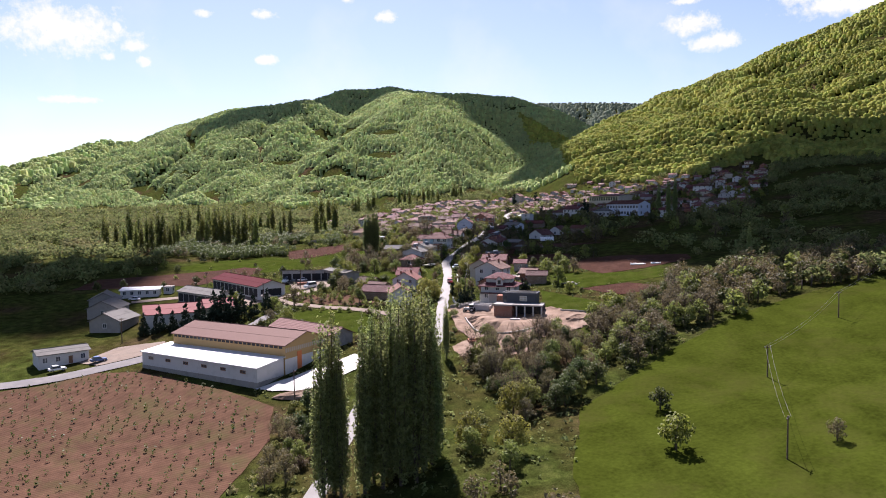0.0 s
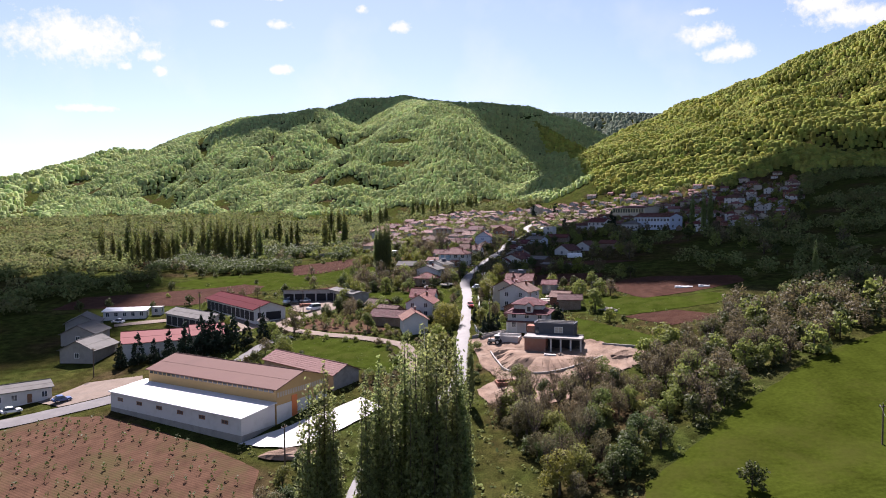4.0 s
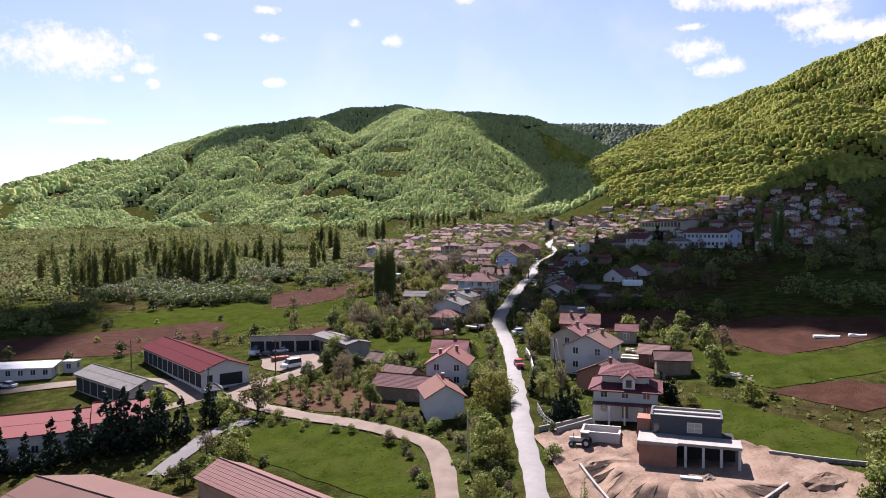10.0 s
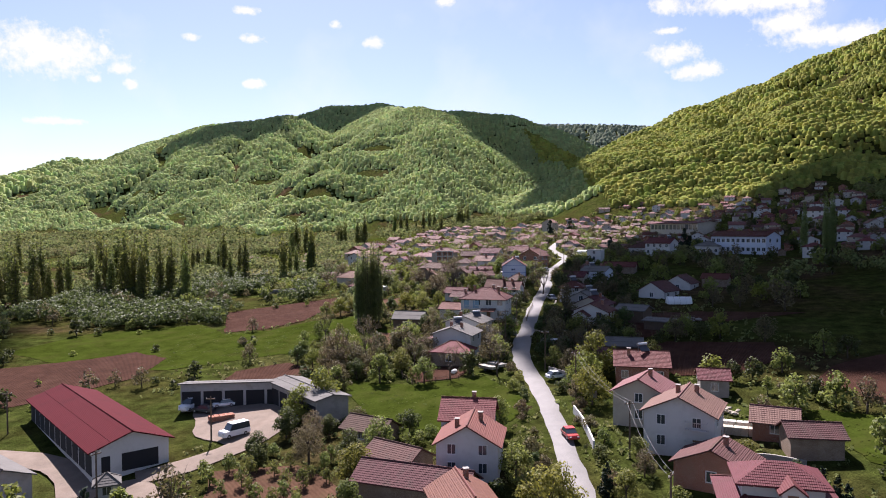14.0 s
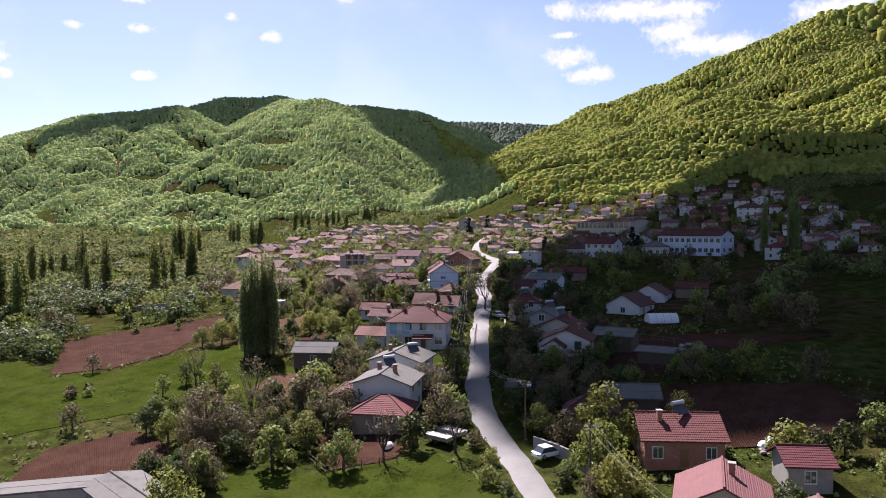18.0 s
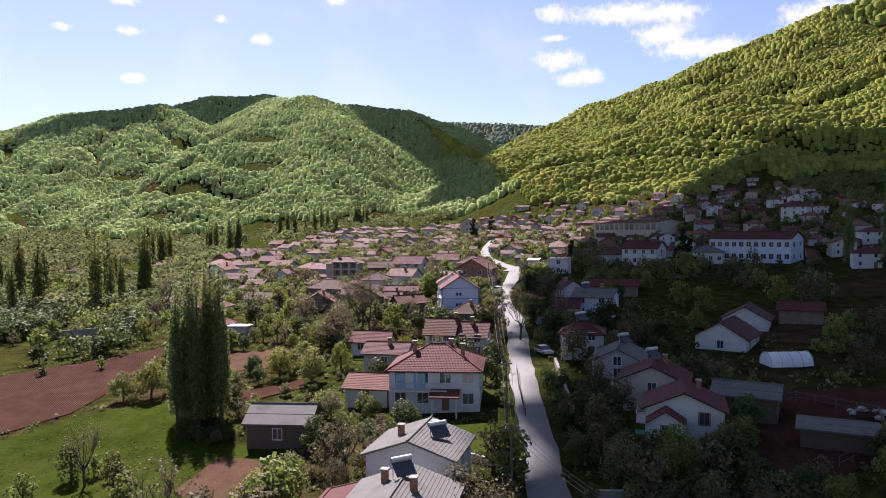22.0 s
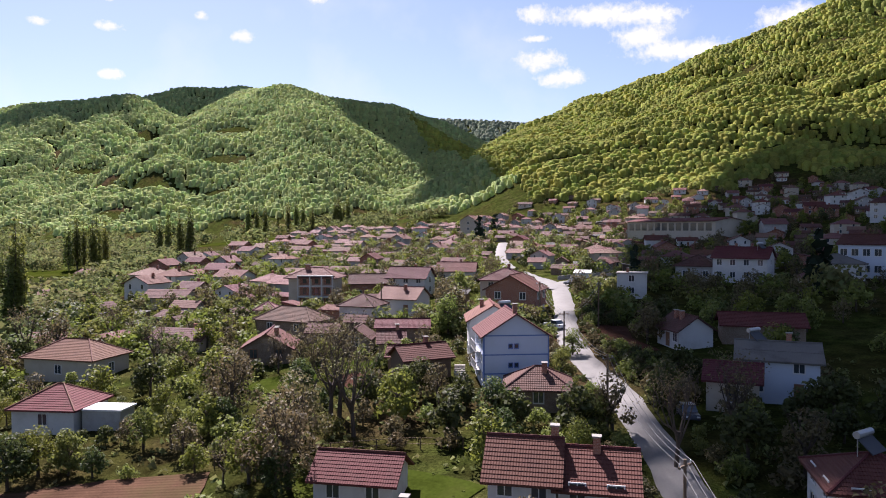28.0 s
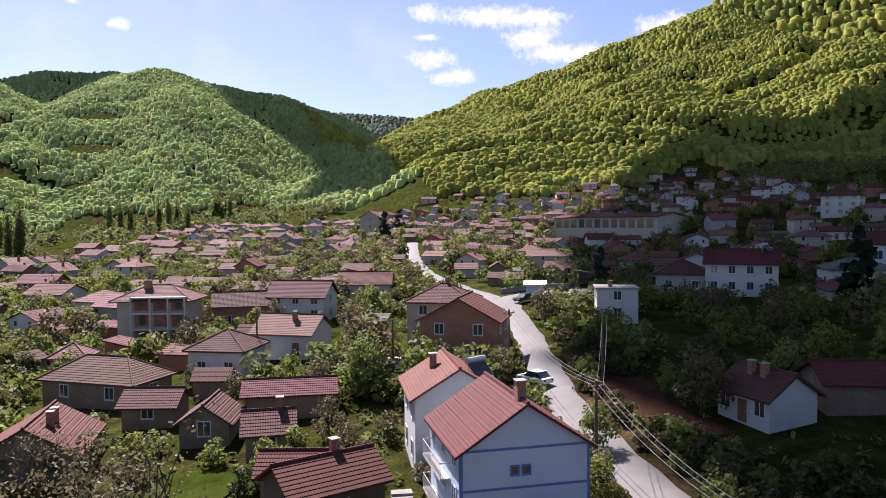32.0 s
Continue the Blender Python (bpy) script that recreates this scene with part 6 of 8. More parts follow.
def village_house(i, x, y, rot):
    looks, tiles, size, kind, (w, d, hh, rise, k, ridge, wl, rf, st) = SOURCES[i]
    c, s = math.cos(radians(rot)), math.sin(radians(rot))
    if i in BUILT:
        k = vr.uniform(0.74, 0.95)
        t = copy_thing(BUILT[i], pose(x, y, gz(x, y) - 0.2, 0, 0, rot) @ Matrix.Diagonal((k, k * vr.uniform(0.85, 1.1), k * vr.uniform(0.85, 1.0), 1)))
        FOOT.append((x, y, 0.5 * k * max(w, d)))
        return t
    lx, ly = x - c * w / 2 + s * d / 2, y - s * w / 2 - c * d / 2
    hs, _, _ = house(f"{size} {looks} village house with a {tiles} tiled {kind} roof", lx, ly, lx + c * w, ly + s * w, d, hh, rise, k, ridge, wl, rf, wins=(2, 0, 0, 0) if st > 1 else (3, 0, 0, 0), storeys=st,
                     chims=((0.3, 0.2),), step=0.6, plain=True)
    tagged(hs, group="village houses")
    BUILT[i] = hs
    return hs


def in_village(x, y):
    core = 512 < y < 880 and -45 + max(0, y - 640) * 0.3 < x < 100 + (y - 500) * 0.45
    east = x > 98 and y > 470 - (x - 105) * 0.75 and y < 810 and x < 175 + (y - 360) * 0.5
    return (core or east) and x < 395 and float(hills(x, y)) < float(valley(x, y)) + 12


for gx in range(-60, 400, 17):
    for gy in range(370, 860, 17):
        x, y = gx + vr.uniform(-4.5, 4.5) + (8 if (gy // 17) % 2 else 0), gy + vr.uniform(-4.5, 4.5)
        if not in_village(x, y) or vr.random() < 0.16 or near_road(x, y, 4.5) or not free(x, y, 5.2):
            continue
        village_house(vr.choice((0, 1, 2, 3, 3, 4, 5, 5, 5, 6, 6, 7, 8, 8, 10, 10)), x, y, -32 + vr.uniform(-14, 14) + (90 if vr.random() < 0.25 else 0))
for x, y, i in ((-60, 560, 0), (-75, 600, 3), (-50, 600, 5), (-95, 520, 10), (-70, 640, 0), (-40, 545, 6), (-110, 640, 3), (-62, 505, 10), (-20, 500, 5), (-28, 520, 3), (-14, 470, 6), (-38, 480, 0)):
    if free(x, y, 5):
        village_house(i, x, y, vr.uniform(-40, 0))


SHED_KINDS = ((4.2, 3.2, 2.2, 1.0, "gable", ADOBE, TILE_OLD, "small old shed with a brown tiled roof"), (5.0, 3.4, 2.4, 0.7, "mono", BRICKM, TILE_RED, "small brick outbuilding with a red lean-to roof"),
              (3.6, 3.0, 2.1, 0.5, "mono", WOOD, ASBEST, "small wooden shed with a grey sheet roof"), (6.2, 4.0, 2.5, 1.2, "gable", GREYP, TILE_PINK, "grey outbuilding with a faded pink tiled roof"))
FIRST = {}
made = 0
for _ in range(2600):
    x, y = vr.uniform(-48, 190), vr.uniform(440, 720)
    i = vr.randrange(4)
    w, d, hh, rise, kind, wl, rf, label = SHED_KINDS[i]
    if made >= 210 or not (in_village(x, y) or -40 < x < 60 and 455 < y < 515) or near_road(x, y, 2.5) or not free(x, y, 2.6):
        continue
    rot = -32 + vr.uniform(-12, 12) + (90 if vr.random() < 0.4 else 0)
    if i in FIRST:
        copy_thing(FIRST[i], pose(x, y, gz(x, y) - 0.2, 0, 0, rot) @ Matrix.Diagonal((vr.uniform(0.8, 1.3), vr.uniform(0.85, 1.15), vr.uniform(0.85, 1.1), 1)))
        FOOT.append((x, y, 0.5 * w))
    else:
        c, sn = math.cos(radians(rot)), math.sin(radians(rot))
        lx, ly = x - c * w / 2 + sn * d / 2, y - sn * w / 2 - c * d / 2
        FIRST[i] = house(label, lx, ly, lx + c * w, ly + sn * w, d, hh, rise, kind, "x", wl, rf, wins=(0, 0, 0, 0), chims=(), doors=(), over=0.3, step=0.6, plain=True, name="shed", category="shed")[0]
        tagged(FIRST[i], group="village sheds")
    made += 1


# ---- vehicles ----
def car(label, x, y, rot, paint, van=False):
    z = gz(x, y) + 0.3
    c = tagged(empty("car", pose(x, y, z, 0, 0, rot)), label, "car")
    L, W, hb, hc = (4.9, 1.95, 1.2, 2.2) if van else (4.1, 1.7, 0.82, 1.42)
    bm = bmesh.new()
    prof = [(-L / 2, 0.25), (-L / 2, hb * 0.9), (-L / 2 + 0.15, hb), (L / 2 - 0.2, hb * 0.94), (L / 2, hb * 0.6), (L / 2, 0.25)]
    a = [bm.verts.new((px, -W / 2, pz)) for px, pz in prof]
    b = [bm.verts.new((px, W / 2, pz)) for px, pz in prof]
    bm.faces.new(a), bm.faces.new(b[::-1])
    for i in range(6):
        bm.faces.new((a[i], b[i], b[(i + 1) % 6], a[(i + 1) % 6]))
    bmesh.ops.recalc_face_normals(bm, faces=bm.faces[:])
    bmesh.ops.bevel(bm, geom=bm.edges[:], offset=0.06, segments=2, affect="EDGES")
    obj("body", bm, paint, c)
    bm = bmesh.new()
    lo, hi = ((-L / 2 + 0.05, L / 2 - 1.1), (-L / 2 + 0.15, L / 2 - 1.7)) if van else ((-L / 2 + 0.35, L / 2 - 1.15), (-L / 2 + 0.95, L / 2 - 1.85))
    v = [bm.verts.new((px, s * W * k, z)) for (px0, px1), z, k in ((lo, hb - 0.02, 0.48), (hi, hc - 0.05, 0.41)) for px, s in ((px0, -1), (px1, -1), (px1, 1), (px0, 1))]
    for f in ((0, 1, 5, 4), (1, 2, 6, 5), (2, 3, 7, 6), (3, 0, 4, 7), (4, 5, 6, 7)):
        bm.faces.new([v[i] for i in f])
    obj("window_band", bm, GLASS, c)
    obj("cabin_roof", boxed(hi[0] - 0.02, hi[1] + 0.02, -W * 0.42, W * 0.42, hc - 0.05, hc), paint, c)
    for sx in (-L * 0.31, L * 0.31):
        for sy in (-W / 2 + 0.08, W / 2 - 0.08):
            bm = bmesh.new()
            tube(bm, (sx, sy - 0.1, 0.31), (sx, sy + 0.1, 0.31), 0.31, 0.31, 12)
            w = obj("wheel", bm, DARK, c)
            bm = bmesh.new()
            tube(bm, (sx, sy - 0.115, 0.31), (sx, sy + 0.115, 0.31), 0.18, 0.18, 8)
            obj("rim", bm, METALG, w)
    for sy in (-W * 0.36, W * 0.36):
        obj("headlight", boxed(L / 2 - 0.06, L / 2 + 0.02, sy - 0.15, sy + 0.15, hb * 0.6, hb * 0.78), FRAMEW, c)
        obj("tail_light", boxed(-L / 2 - 0.02, -L / 2 + 0.05, sy - 0.13, sy + 0.13, hb * 0.65, hb * 0.88), CRIMSON, c)
    FOOT.append((x, y, 2.4))
    return c


P_RED = mat("red_car_paint", (0.42, 0.035, 0.03), 0.3, 0.03, spec=0.6)
P_WHITE = mat("white_car_paint", (0.76, 0.76, 0.76), 0.3, 0.03, spec=0.6)
P_SILVER = mat("silver_car_paint", (0.42, 0.43, 0.45), 0.35, 0.04, metal=0.5)
P_DARK = mat("dark_car_paint", (0.03, 0.035, 0.045), 0.3, 0.03, spec=0.6)
P_BLUE = mat("blue_car_paint", (0.05, 0.09, 0.22), 0.3, 0.03, spec=0.6)
car("small red car driving on the village road", 17.2, 270.5, 275, P_RED)
car("white car parked at the lane mouth", 21.2, 299.5, 20, P_WHITE)
car("white van parked before the open shed", -47, 299.5, 250, P_WHITE, True)
car("white car parked in the farm yard", -41, 299.5, 200, P_WHITE)
car("red car parked in the farm yard", -37.6, 301.5, 190, P_RED)
car("dark car parked in the farm yard", -44, 297, 160, P_DARK)
car("white minibus parked on the farm track", -35.2, 283.5, 225, P_WHITE, True)
car("dark car parked at the road edge", 44.2, 404, 250, P_DARK)
car("silver car parked beside the small house", 37.0, 381.5, 280, P_SILVER)
car("white car parked under the trees", 36.5, 466, 200, P_WHITE)
car("white car parked behind the houses", 48.5, 452.5, 110, P_WHITE)
car("white car parked by the low shed", -100, 281, 170, P_WHITE)
car("white van parked by the stable", -83, 285, 120, P_WHITE, True)
car("dark car parked at the square", 71, 497.5, 200, P_DARK)
car("blue car parked beside the farm building", -80, 206.5, 40, P_BLUE)
car("white car parked beside the farm building", -88, 200.5, 40, P_WHITE)


# ---- poles and wires ----
def pole(x, y, h=8.0, material=None, label="weathered wooden utility pole with crossarm", arm=True):
    z = gz(x, y)
    p = tagged(empty("utility_pole", pose(x, y, z, 0, 0, random.uniform(0, 60))), label, "pole")
    bm = bmesh.new()
    tube(bm, (0, 0, -0.8), (0, 0, h), 0.15, 0.1, 8)
    obj("post", bm, material or WOOD, p)
    if arm:
        c = obj("crossarm", boxed(-0.75, 0.75, -0.06, 0.06, h - 0.5, h - 0.36), material or WOOD, p)
        for s in (-0.65, 0, 0.65):
            bm = bmesh.new()
            tube(bm, (s, 0, h - 0.36), (s, 0, h - 0.16), 0.05, 0.04, 6)
            obj("insulator", bm, FRAMEW, c)
    return (x, y, z + h - 0.2)


def wire(a, b, off=0.0):
    cu = bpy.data.curves.new("power_line", "CURVE")
    cu.dimensions, cu.bevel_depth, cu.bevel_resolution = "3D", 0.022, 0
    sp = cu.splines.new("POLY")
    sp.points.add(12)
    for k in range(13):
        t = k / 12
        sp.points[k].co = (a[0] + (b[0] - a[0]) * t + off, a[1] + (b[1] - a[1]) * t, a[2] + (b[2] - a[2]) * t - 1.2 * 4 * t * (1 - t), 1)
    cu.materials.append(WIRE)
    return tagged(new("power_line", cu), "thin dark overhead power line between poles", "wire")


WIRE = mat("wire_metal", (0.10, 0.10, 0.10), 0.5, 0.05)
pts = [pole(62, 118, 6.8), pole(76.4, 153.8, 6.6), pole(108, 183, 6.6), pole(150, 222, 6.6)]
for a, b in zip(pts, pts[1:]):
    wire(a, b, -0.5), wire(a, b, 0.5)
pts = [pole(20.3, 306, 8), pole(15.6, 330, 8), pole(21.6, 352, 8), pole(27.8, 378, 8), pole(35.0, 404, 8), pole(40.2, 428, 8), pole(47.2, 456, 8), pole(55.6, 450, 8)]
for a, b in zip(pts[:-1], pts[1:-1]):
    wire(a, b, -0.5), wire(a, b, 0.1), wire(a, b, 0.6)
wire(pts[5], pts[7], 0.0), wire(pts[5], pts[7], 0.6)
pts = [pole(22.4, 289, 8), pole(23.5, 262, 8), pole(21, 240, 8)]
for a, b in zip(pts, pts[1:]):
    wire(a, b, -0.4), wire(a, b, 0.4)
for x, y in ((-48, 262), (-38.5, 282), (-77, 294), (35, 461), (22, 478), (-81, 224), (-20.4, 166.5)):
    pole(x, y, 7.5)
pole(3.2, 221.5, 9, METALG, "pale steel lattice pole beside the track", False)


# ---- yard things ----
def heap(name, label, x, y, rx, ry, h, material, seed, category="heap"):
    """A loose mound with an uneven surface."""
    r = random.Random(seed)
    bm = bmesh.new()
    rings = []
    for i in range(5):
        f = i / 5
        rings.append([bm.verts.new((rx * (1 - f) * math.cos(a * 0.449) * r.uniform(0.85, 1.15), ry * (1 - f) * math.sin(a * 0.449) * r.uniform(0.85, 1.15), h * (f ** 0.8) * r.uniform(0.8, 1.1) - (0.3 if i == 0 else 0))) for a in range(14)])
    top = bm.verts.new((0, 0, h))
    for a, b in zip(rings, rings[1:]):
        for k in range(14):
            bm.faces.new((a[k], a[(k + 1) % 14], b[(k + 1) % 14], b[k]))
    for k in range(14):
        bm.faces.new((rings[-1][k], rings[-1][(k + 1) % 14], top))
    ob = obj(name, bm, material)
    ob.matrix_world = pose(x, y, gz(x, y) + 0.1, 0, 0, r.uniform(0, 90))
    FOOT.append((x, y, max(rx, ry)))
    return tagged(ob, label, category)


def stones(label, x, y, r0, n, material, seed):
    """A pile of field stones, each a part."""
    r = random.Random(seed)
    t = tagged(empty("stone_pile", pose(x, y, gz(x, y))), label, "stones")
    for _ in range(n):
        bm = bmesh.new()
        bmesh.ops.create_icosphere(bm, subdivisions=1, radius=1.0)
        for v in bm.verts:
            v.co *= r.uniform(0.75, 1.2)
        q, a = r0 * math.sqrt(r.random()), r.uniform(0, 6.28)
        s = r.uniform(0.25, 0.6)
        obj("stone", bm, material, t, m=Matrix.LocRotScale((q * math.cos(a), q * math.sin(a), s * 0.4 + 0.6 * (1 - q / r0) * r.random()), None, (s, s * 0.8, s * 0.6)))
    FOOT.append((x, y, r0))


def fence(label, pts, h, material, step=2.0, rails=(0.45, 0.95), name="fence"):
    """Posts along a line with rails between them."""
    t = tagged(empty(name, pose(pts[0][0], pts[0][1], 0)), label, "fence")
    ps = []
    for (ax, ay), (bx, by) in zip(pts, pts[1:]):
        n = max(1, int(math.hypot(bx - ax, by - ay) / step))
        ps += [(ax + (bx - ax) * k / n, ay + (by - ay) * k / n) for k in range(n)]
    ps.append(pts[-1])
    o = Vector((pts[0][0], pts[0][1], 0))
    ps = [Vector((x, y, gz(x, y))) - o for x, y in ps]
    for p in ps:
        bm = bmesh.new()
        tube(bm, p - Vector((0, 0, 0.5)), p + Vector((0, 0, h)), 0.07, 0.06, 6)
        obj("post", bm, material, t)
    for f in rails:
        for p, q in zip(ps, ps[1:]):
            bm = bmesh.new()
            tube(bm, p + Vector((0, 0, h * f)), q + Vector((0, 0, h * f)), 0.035, 0.035, 4)
            obj("rail", bm, material, t)


stones("rough grey field stones heaped at the meadow edge", 57, 251, 3.2, 26, STONE, 1)
stones("pale field stones heaped beside the shed", 40, 270, 2.2, 18, STONE, 2)
stones("pale rubble heaped beside a fenced plot", 62.8, 338, 2.4, 18, CONC_OLD, 3)
heap("gravel_mound", "grey gravel heap beside the unfinished house", 35.6, 211.2, 1.7, 1.4, 1.1, GRAVEL, 4)
heap("earth_mound", "reddish spoil heap on the building site", 50, 208, 4.0, 2.4, 1.3, EARTH, 5)
heap("earth_mound", "reddish spoil heap beside the hall yard", -20, 171, 6.0, 2.6, 1.3, EARTH, 6)
heap("compost_mound", "dark compost heap beside the garden", 44.5, 318, 2.0, 1.5, 0.9, SOIL, 7)
pit = tagged(empty("brick_pit", pose(21.2, 196.6, gz(21.2, 196.6) + 0.2, 0, 0, 8)), "small brick-edged pit dug into bare earth", "pit")
for a, b, c, d in ((-2.2, 2.2, -1.5, -1.2), (-2.2, 2.2, 1.2, 1.5), (-2.2, -1.9, -1.2, 1.2), (1.9, 2.2, -1.2, 1.2)):
    obj("edge_wall", boxed(a, b, c, d, -0.5, 0.55), BRICKM, pit)
obj("pit_floor", boxed(-1.9, 1.9, -1.2, 1.2, -0.3, 0.03), EARTH, pit)
basin = tagged(empty("concrete_basin", pose(25.0, 228.3, gz(25, 228.3) + 0.2, 0, 0, -18)), "pale concrete basin walls on the building site", "basin")
for a, b, c, d, h in ((-3, 3, -2.2, -1.9, 1.5), (-3, 3, 1.9, 2.2, 1.5), (-3, -2.7, -1.9, 1.9, 1.5), (2.7, 3, -1.9, 1.9, 1.1)):
    obj("basin_wall", boxed(a, b, c, d, -0.6, h), CONCRETE, basin)
obj("basin_floor", boxed(-2.7, 2.7, -1.9, 1.9, -0.3, 0.15), CONC_OLD, basin)
FOOT.append((25, 228.3, 3))


def tractor(label, x, y, rot, body, cab):
    t = tagged(empty("tractor", pose(x, y, gz(x, y) + 0.1, 0, 0, rot)), label, "tractor")
    bm = boxed(0.1, 1.9, -0.4, 0.4, 0.75, 1.35)
    bmesh.ops.bevel(bm, geom=bm.edges[:], offset=0.08, segments=2, affect="EDGES")
    obj("bonnet", bm, body, t)
    obj("chassis", boxed(-1.2, 1.8, -0.3, 0.3, 0.5, 0.76), DARK, t)
    c = obj("cab", boxed(-1.1, 0.1, -0.62, 0.62, 0.9, 1.5), body, t)
    obj("cab_window", boxed(-1.05, 0.05, -0.58, 0.58, 1.5, 2.2), GLASS, c)
    obj("cab_roof", boxed(-1.2, 0.2, -0.7, 0.7, 2.2, 2.38), cab, c)
    bm = bmesh.new()
    tube(bm, (1.2, 0.3, 1.3), (1.2, 0.3, 2.1), 0.05, 0.05, 6)
    obj("exhaust", bm, DARK, t)
    for wx, r, w in ((-0.8, 0.72, 0.38), (1.5, 0.45, 0.28)):
        for sy in (-0.8, 0.8):
            bm = bmesh.new()
            tube(bm, (wx, sy - w / 2, r), (wx, sy + w / 2, r), r, r, 14)
            k = obj("wheel", bm, DARK, t)
            bm = bmesh.new()
            tube(bm, (wx, sy - w / 2 - 0.02, r), (wx, sy + w / 2 + 0.02, r), r * 0.5, r * 0.5, 10)
            obj("rim", bm, cab, k)
    FOOT.append((x, y, 2.2))
    return t


tractor("small dark tractor with a white cab roof", 25, 320.7, 250, P_DARK, P_WHITE)
tractor("small grey loader parked on bare earth", 21.4, 226.2, 160, P_SILVER, P_SILVER)


def trailer(label, x, y, rot, load):
    t = tagged(empty("trailer", pose(x, y, gz(x, y) + 0.15, 0, 0, rot)), label, "trailer")
    obj("bed", boxed(-2.0, 2.0, -0.85, 0.85, 0.6, 0.75), WOOD, t)
    for a, b, c, d in ((-2.0, 2.0, -0.9, -0.85), (-2.0, 2.0, 0.85, 0.9), (-2.05, -2.0, -0.9, 0.9), (2.0, 2.05, -0.9, 0.9)):
        obj("side_board", boxed(a, b, c, d, 0.6, 1.1), METALG, t)
    obj("load", boxed(-1.8, 1.8, -0.75, 0.75, 0.754, 1.05), load, t)
    obj("drawbar", boxed(2.05, 3.2, -0.06, 0.06, 0.55, 0.65), DARK, t)
    for sy in (-0.75, 0.75):
        bm = bmesh.new()
        tube(bm, (0, sy - 0.12, 0.34), (0, sy + 0.12, 0.34), 0.34, 0.34, 12)
        obj("wheel", bm, DARK, t)
    FOOT.append((x, y, 2.4))


trailer("flat farm trailer loaded with pale boards", 9.2, 308.8, 130, CREAM)
trailer("flat farm trailer loaded with grey blocks", 11.2, 310.2, 125, CONC_OLD)
FILM = mat("white_greenhouse_film", (0.72, 0.73, 0.72), 0.45, 0.06, 0.6, 6.0, 0.2, translucent=0.2)
tun = tagged(empty("polytunnel", pose(68, 360, gz(68, 360), 0, 0, -8)), "small arched polytunnel with white plastic film", "greenhouse")
bm = bmesh.new()
arch = [[bm.verts.new((x, 1.9 * math.cos(a * 0.3142), 2.0 * math.sin(a * 0.3142) - 0.05)) for a in range(11)] for x in (-3.2, -1.6, 0, 1.6, 3.2)]
for p, q in zip(arch, arch[1:]):
    for k in range(10):
        bm.faces.new((p[k], q[k], q[k + 1], p[k + 1]))
bm.faces.new(arch[0]), bm.faces.new(arch[-1][::-1])
obj("film", bm, FILM, tun)
for x in (-3.22, -1.6, 0, 1.6, 3.22):
    bm = bmesh.new()
    for k in range(10):
        tube(bm, (x, 1.95 * math.cos(k * 0.3142), 2.05 * math.sin(k * 0.3142)), (x, 1.95 * math.cos(k * 0.3142 + 0.3142), 2.05 * math.sin(k * 0.3142 + 0.3142)), 0.04, 0.04, 4)
    obj("hoop", bm, METALG, tun)
FOOT.append((68, 360, 4))
for x, y, w, r in ((86, 271.5, 5.5, -12), (92, 270, 3.5, -20)):
    bm = boxed(-w / 2, w / 2, -0.5, 0.5, -0.2, 0.35)
    bmesh.ops.subdivide_edges(bm, edges=bm.edges[:], cuts=3, use_grid_fill=True)
    for v in bm.verts:
        v.co += Vector((0, 0.3 * noise.noise(v.co * 0.7), 0.2 * noise.noise(v.co * 1.3)))
    ob = obj("plastic_roll", bm, FILM)
    ob.matrix_world = pose(x, y, gz(x, y) + 0.2, 0, 0, r)
    tagged(ob, "crumpled white plastic cover on ploughed soil", "plastic cover")
for x, y in ((2.4, 309.2), (46.5, 293.5), (48, 294.2)):
    bm = bmesh.new()
    bmesh.ops.create_icosphere(bm, subdivisions=2, radius=1.0)
    for v in bm.verts:
        v.co = Vector((v.co.x * 0.9, v.co.y * 0.5, v.co.z * 0.5)) * (1 + 0.25 * noise.noise(v.co * 2 + Vector((x, y, 0))))
    ob = obj("sack", bm, FILM)
    ob.matrix_world = pose(x, y, gz(x, y) + 0.5, 0, 0, x * 20 % 180)
    tagged(ob, "bulging white sack lying on garden soil", "sack")
fence("weathered wooden fence round a dug plot", [(52.1, 345.7), (58.4, 345.3), (63.2, 337.1), (58, 329.9), (49, 326.8)], 1.3, WOOD)
fence("pale posts and rails beside the villa drive", [(17.0, 243), (17.3, 237), (18.6, 232.3)], 1.5, FRAMEW, 1.2, (0.2, 0.6, 0.95))
fence("weathered wooden garden fence beside the road", [(24.4, 353), (27, 364), (29.5, 373)], 1.2, WOOD)
fence("weathered wooden fence below the gardens", [(-4, 409.6), (5, 409), (14, 407.5), (20, 405)], 1.2, WOOD)
fence("weathered wooden fence round the vegetable plot", [(-8.5, 320), (-8, 309), (-6, 304), (3, 304.6)], 1.1, WOOD)
wall_line("stone_wall", "dark stone terrace wall below the white house", [(23.5, 328.4), (30, 326), (37, 323.3)], 1.1, 0.4, STONE)
wall_line("garden_wall", "grey block wall around the villa yard", [(18.6, 231.8), (22, 233.2), (25, 234.6)], 1.1, 0.25, CONC_OLD)


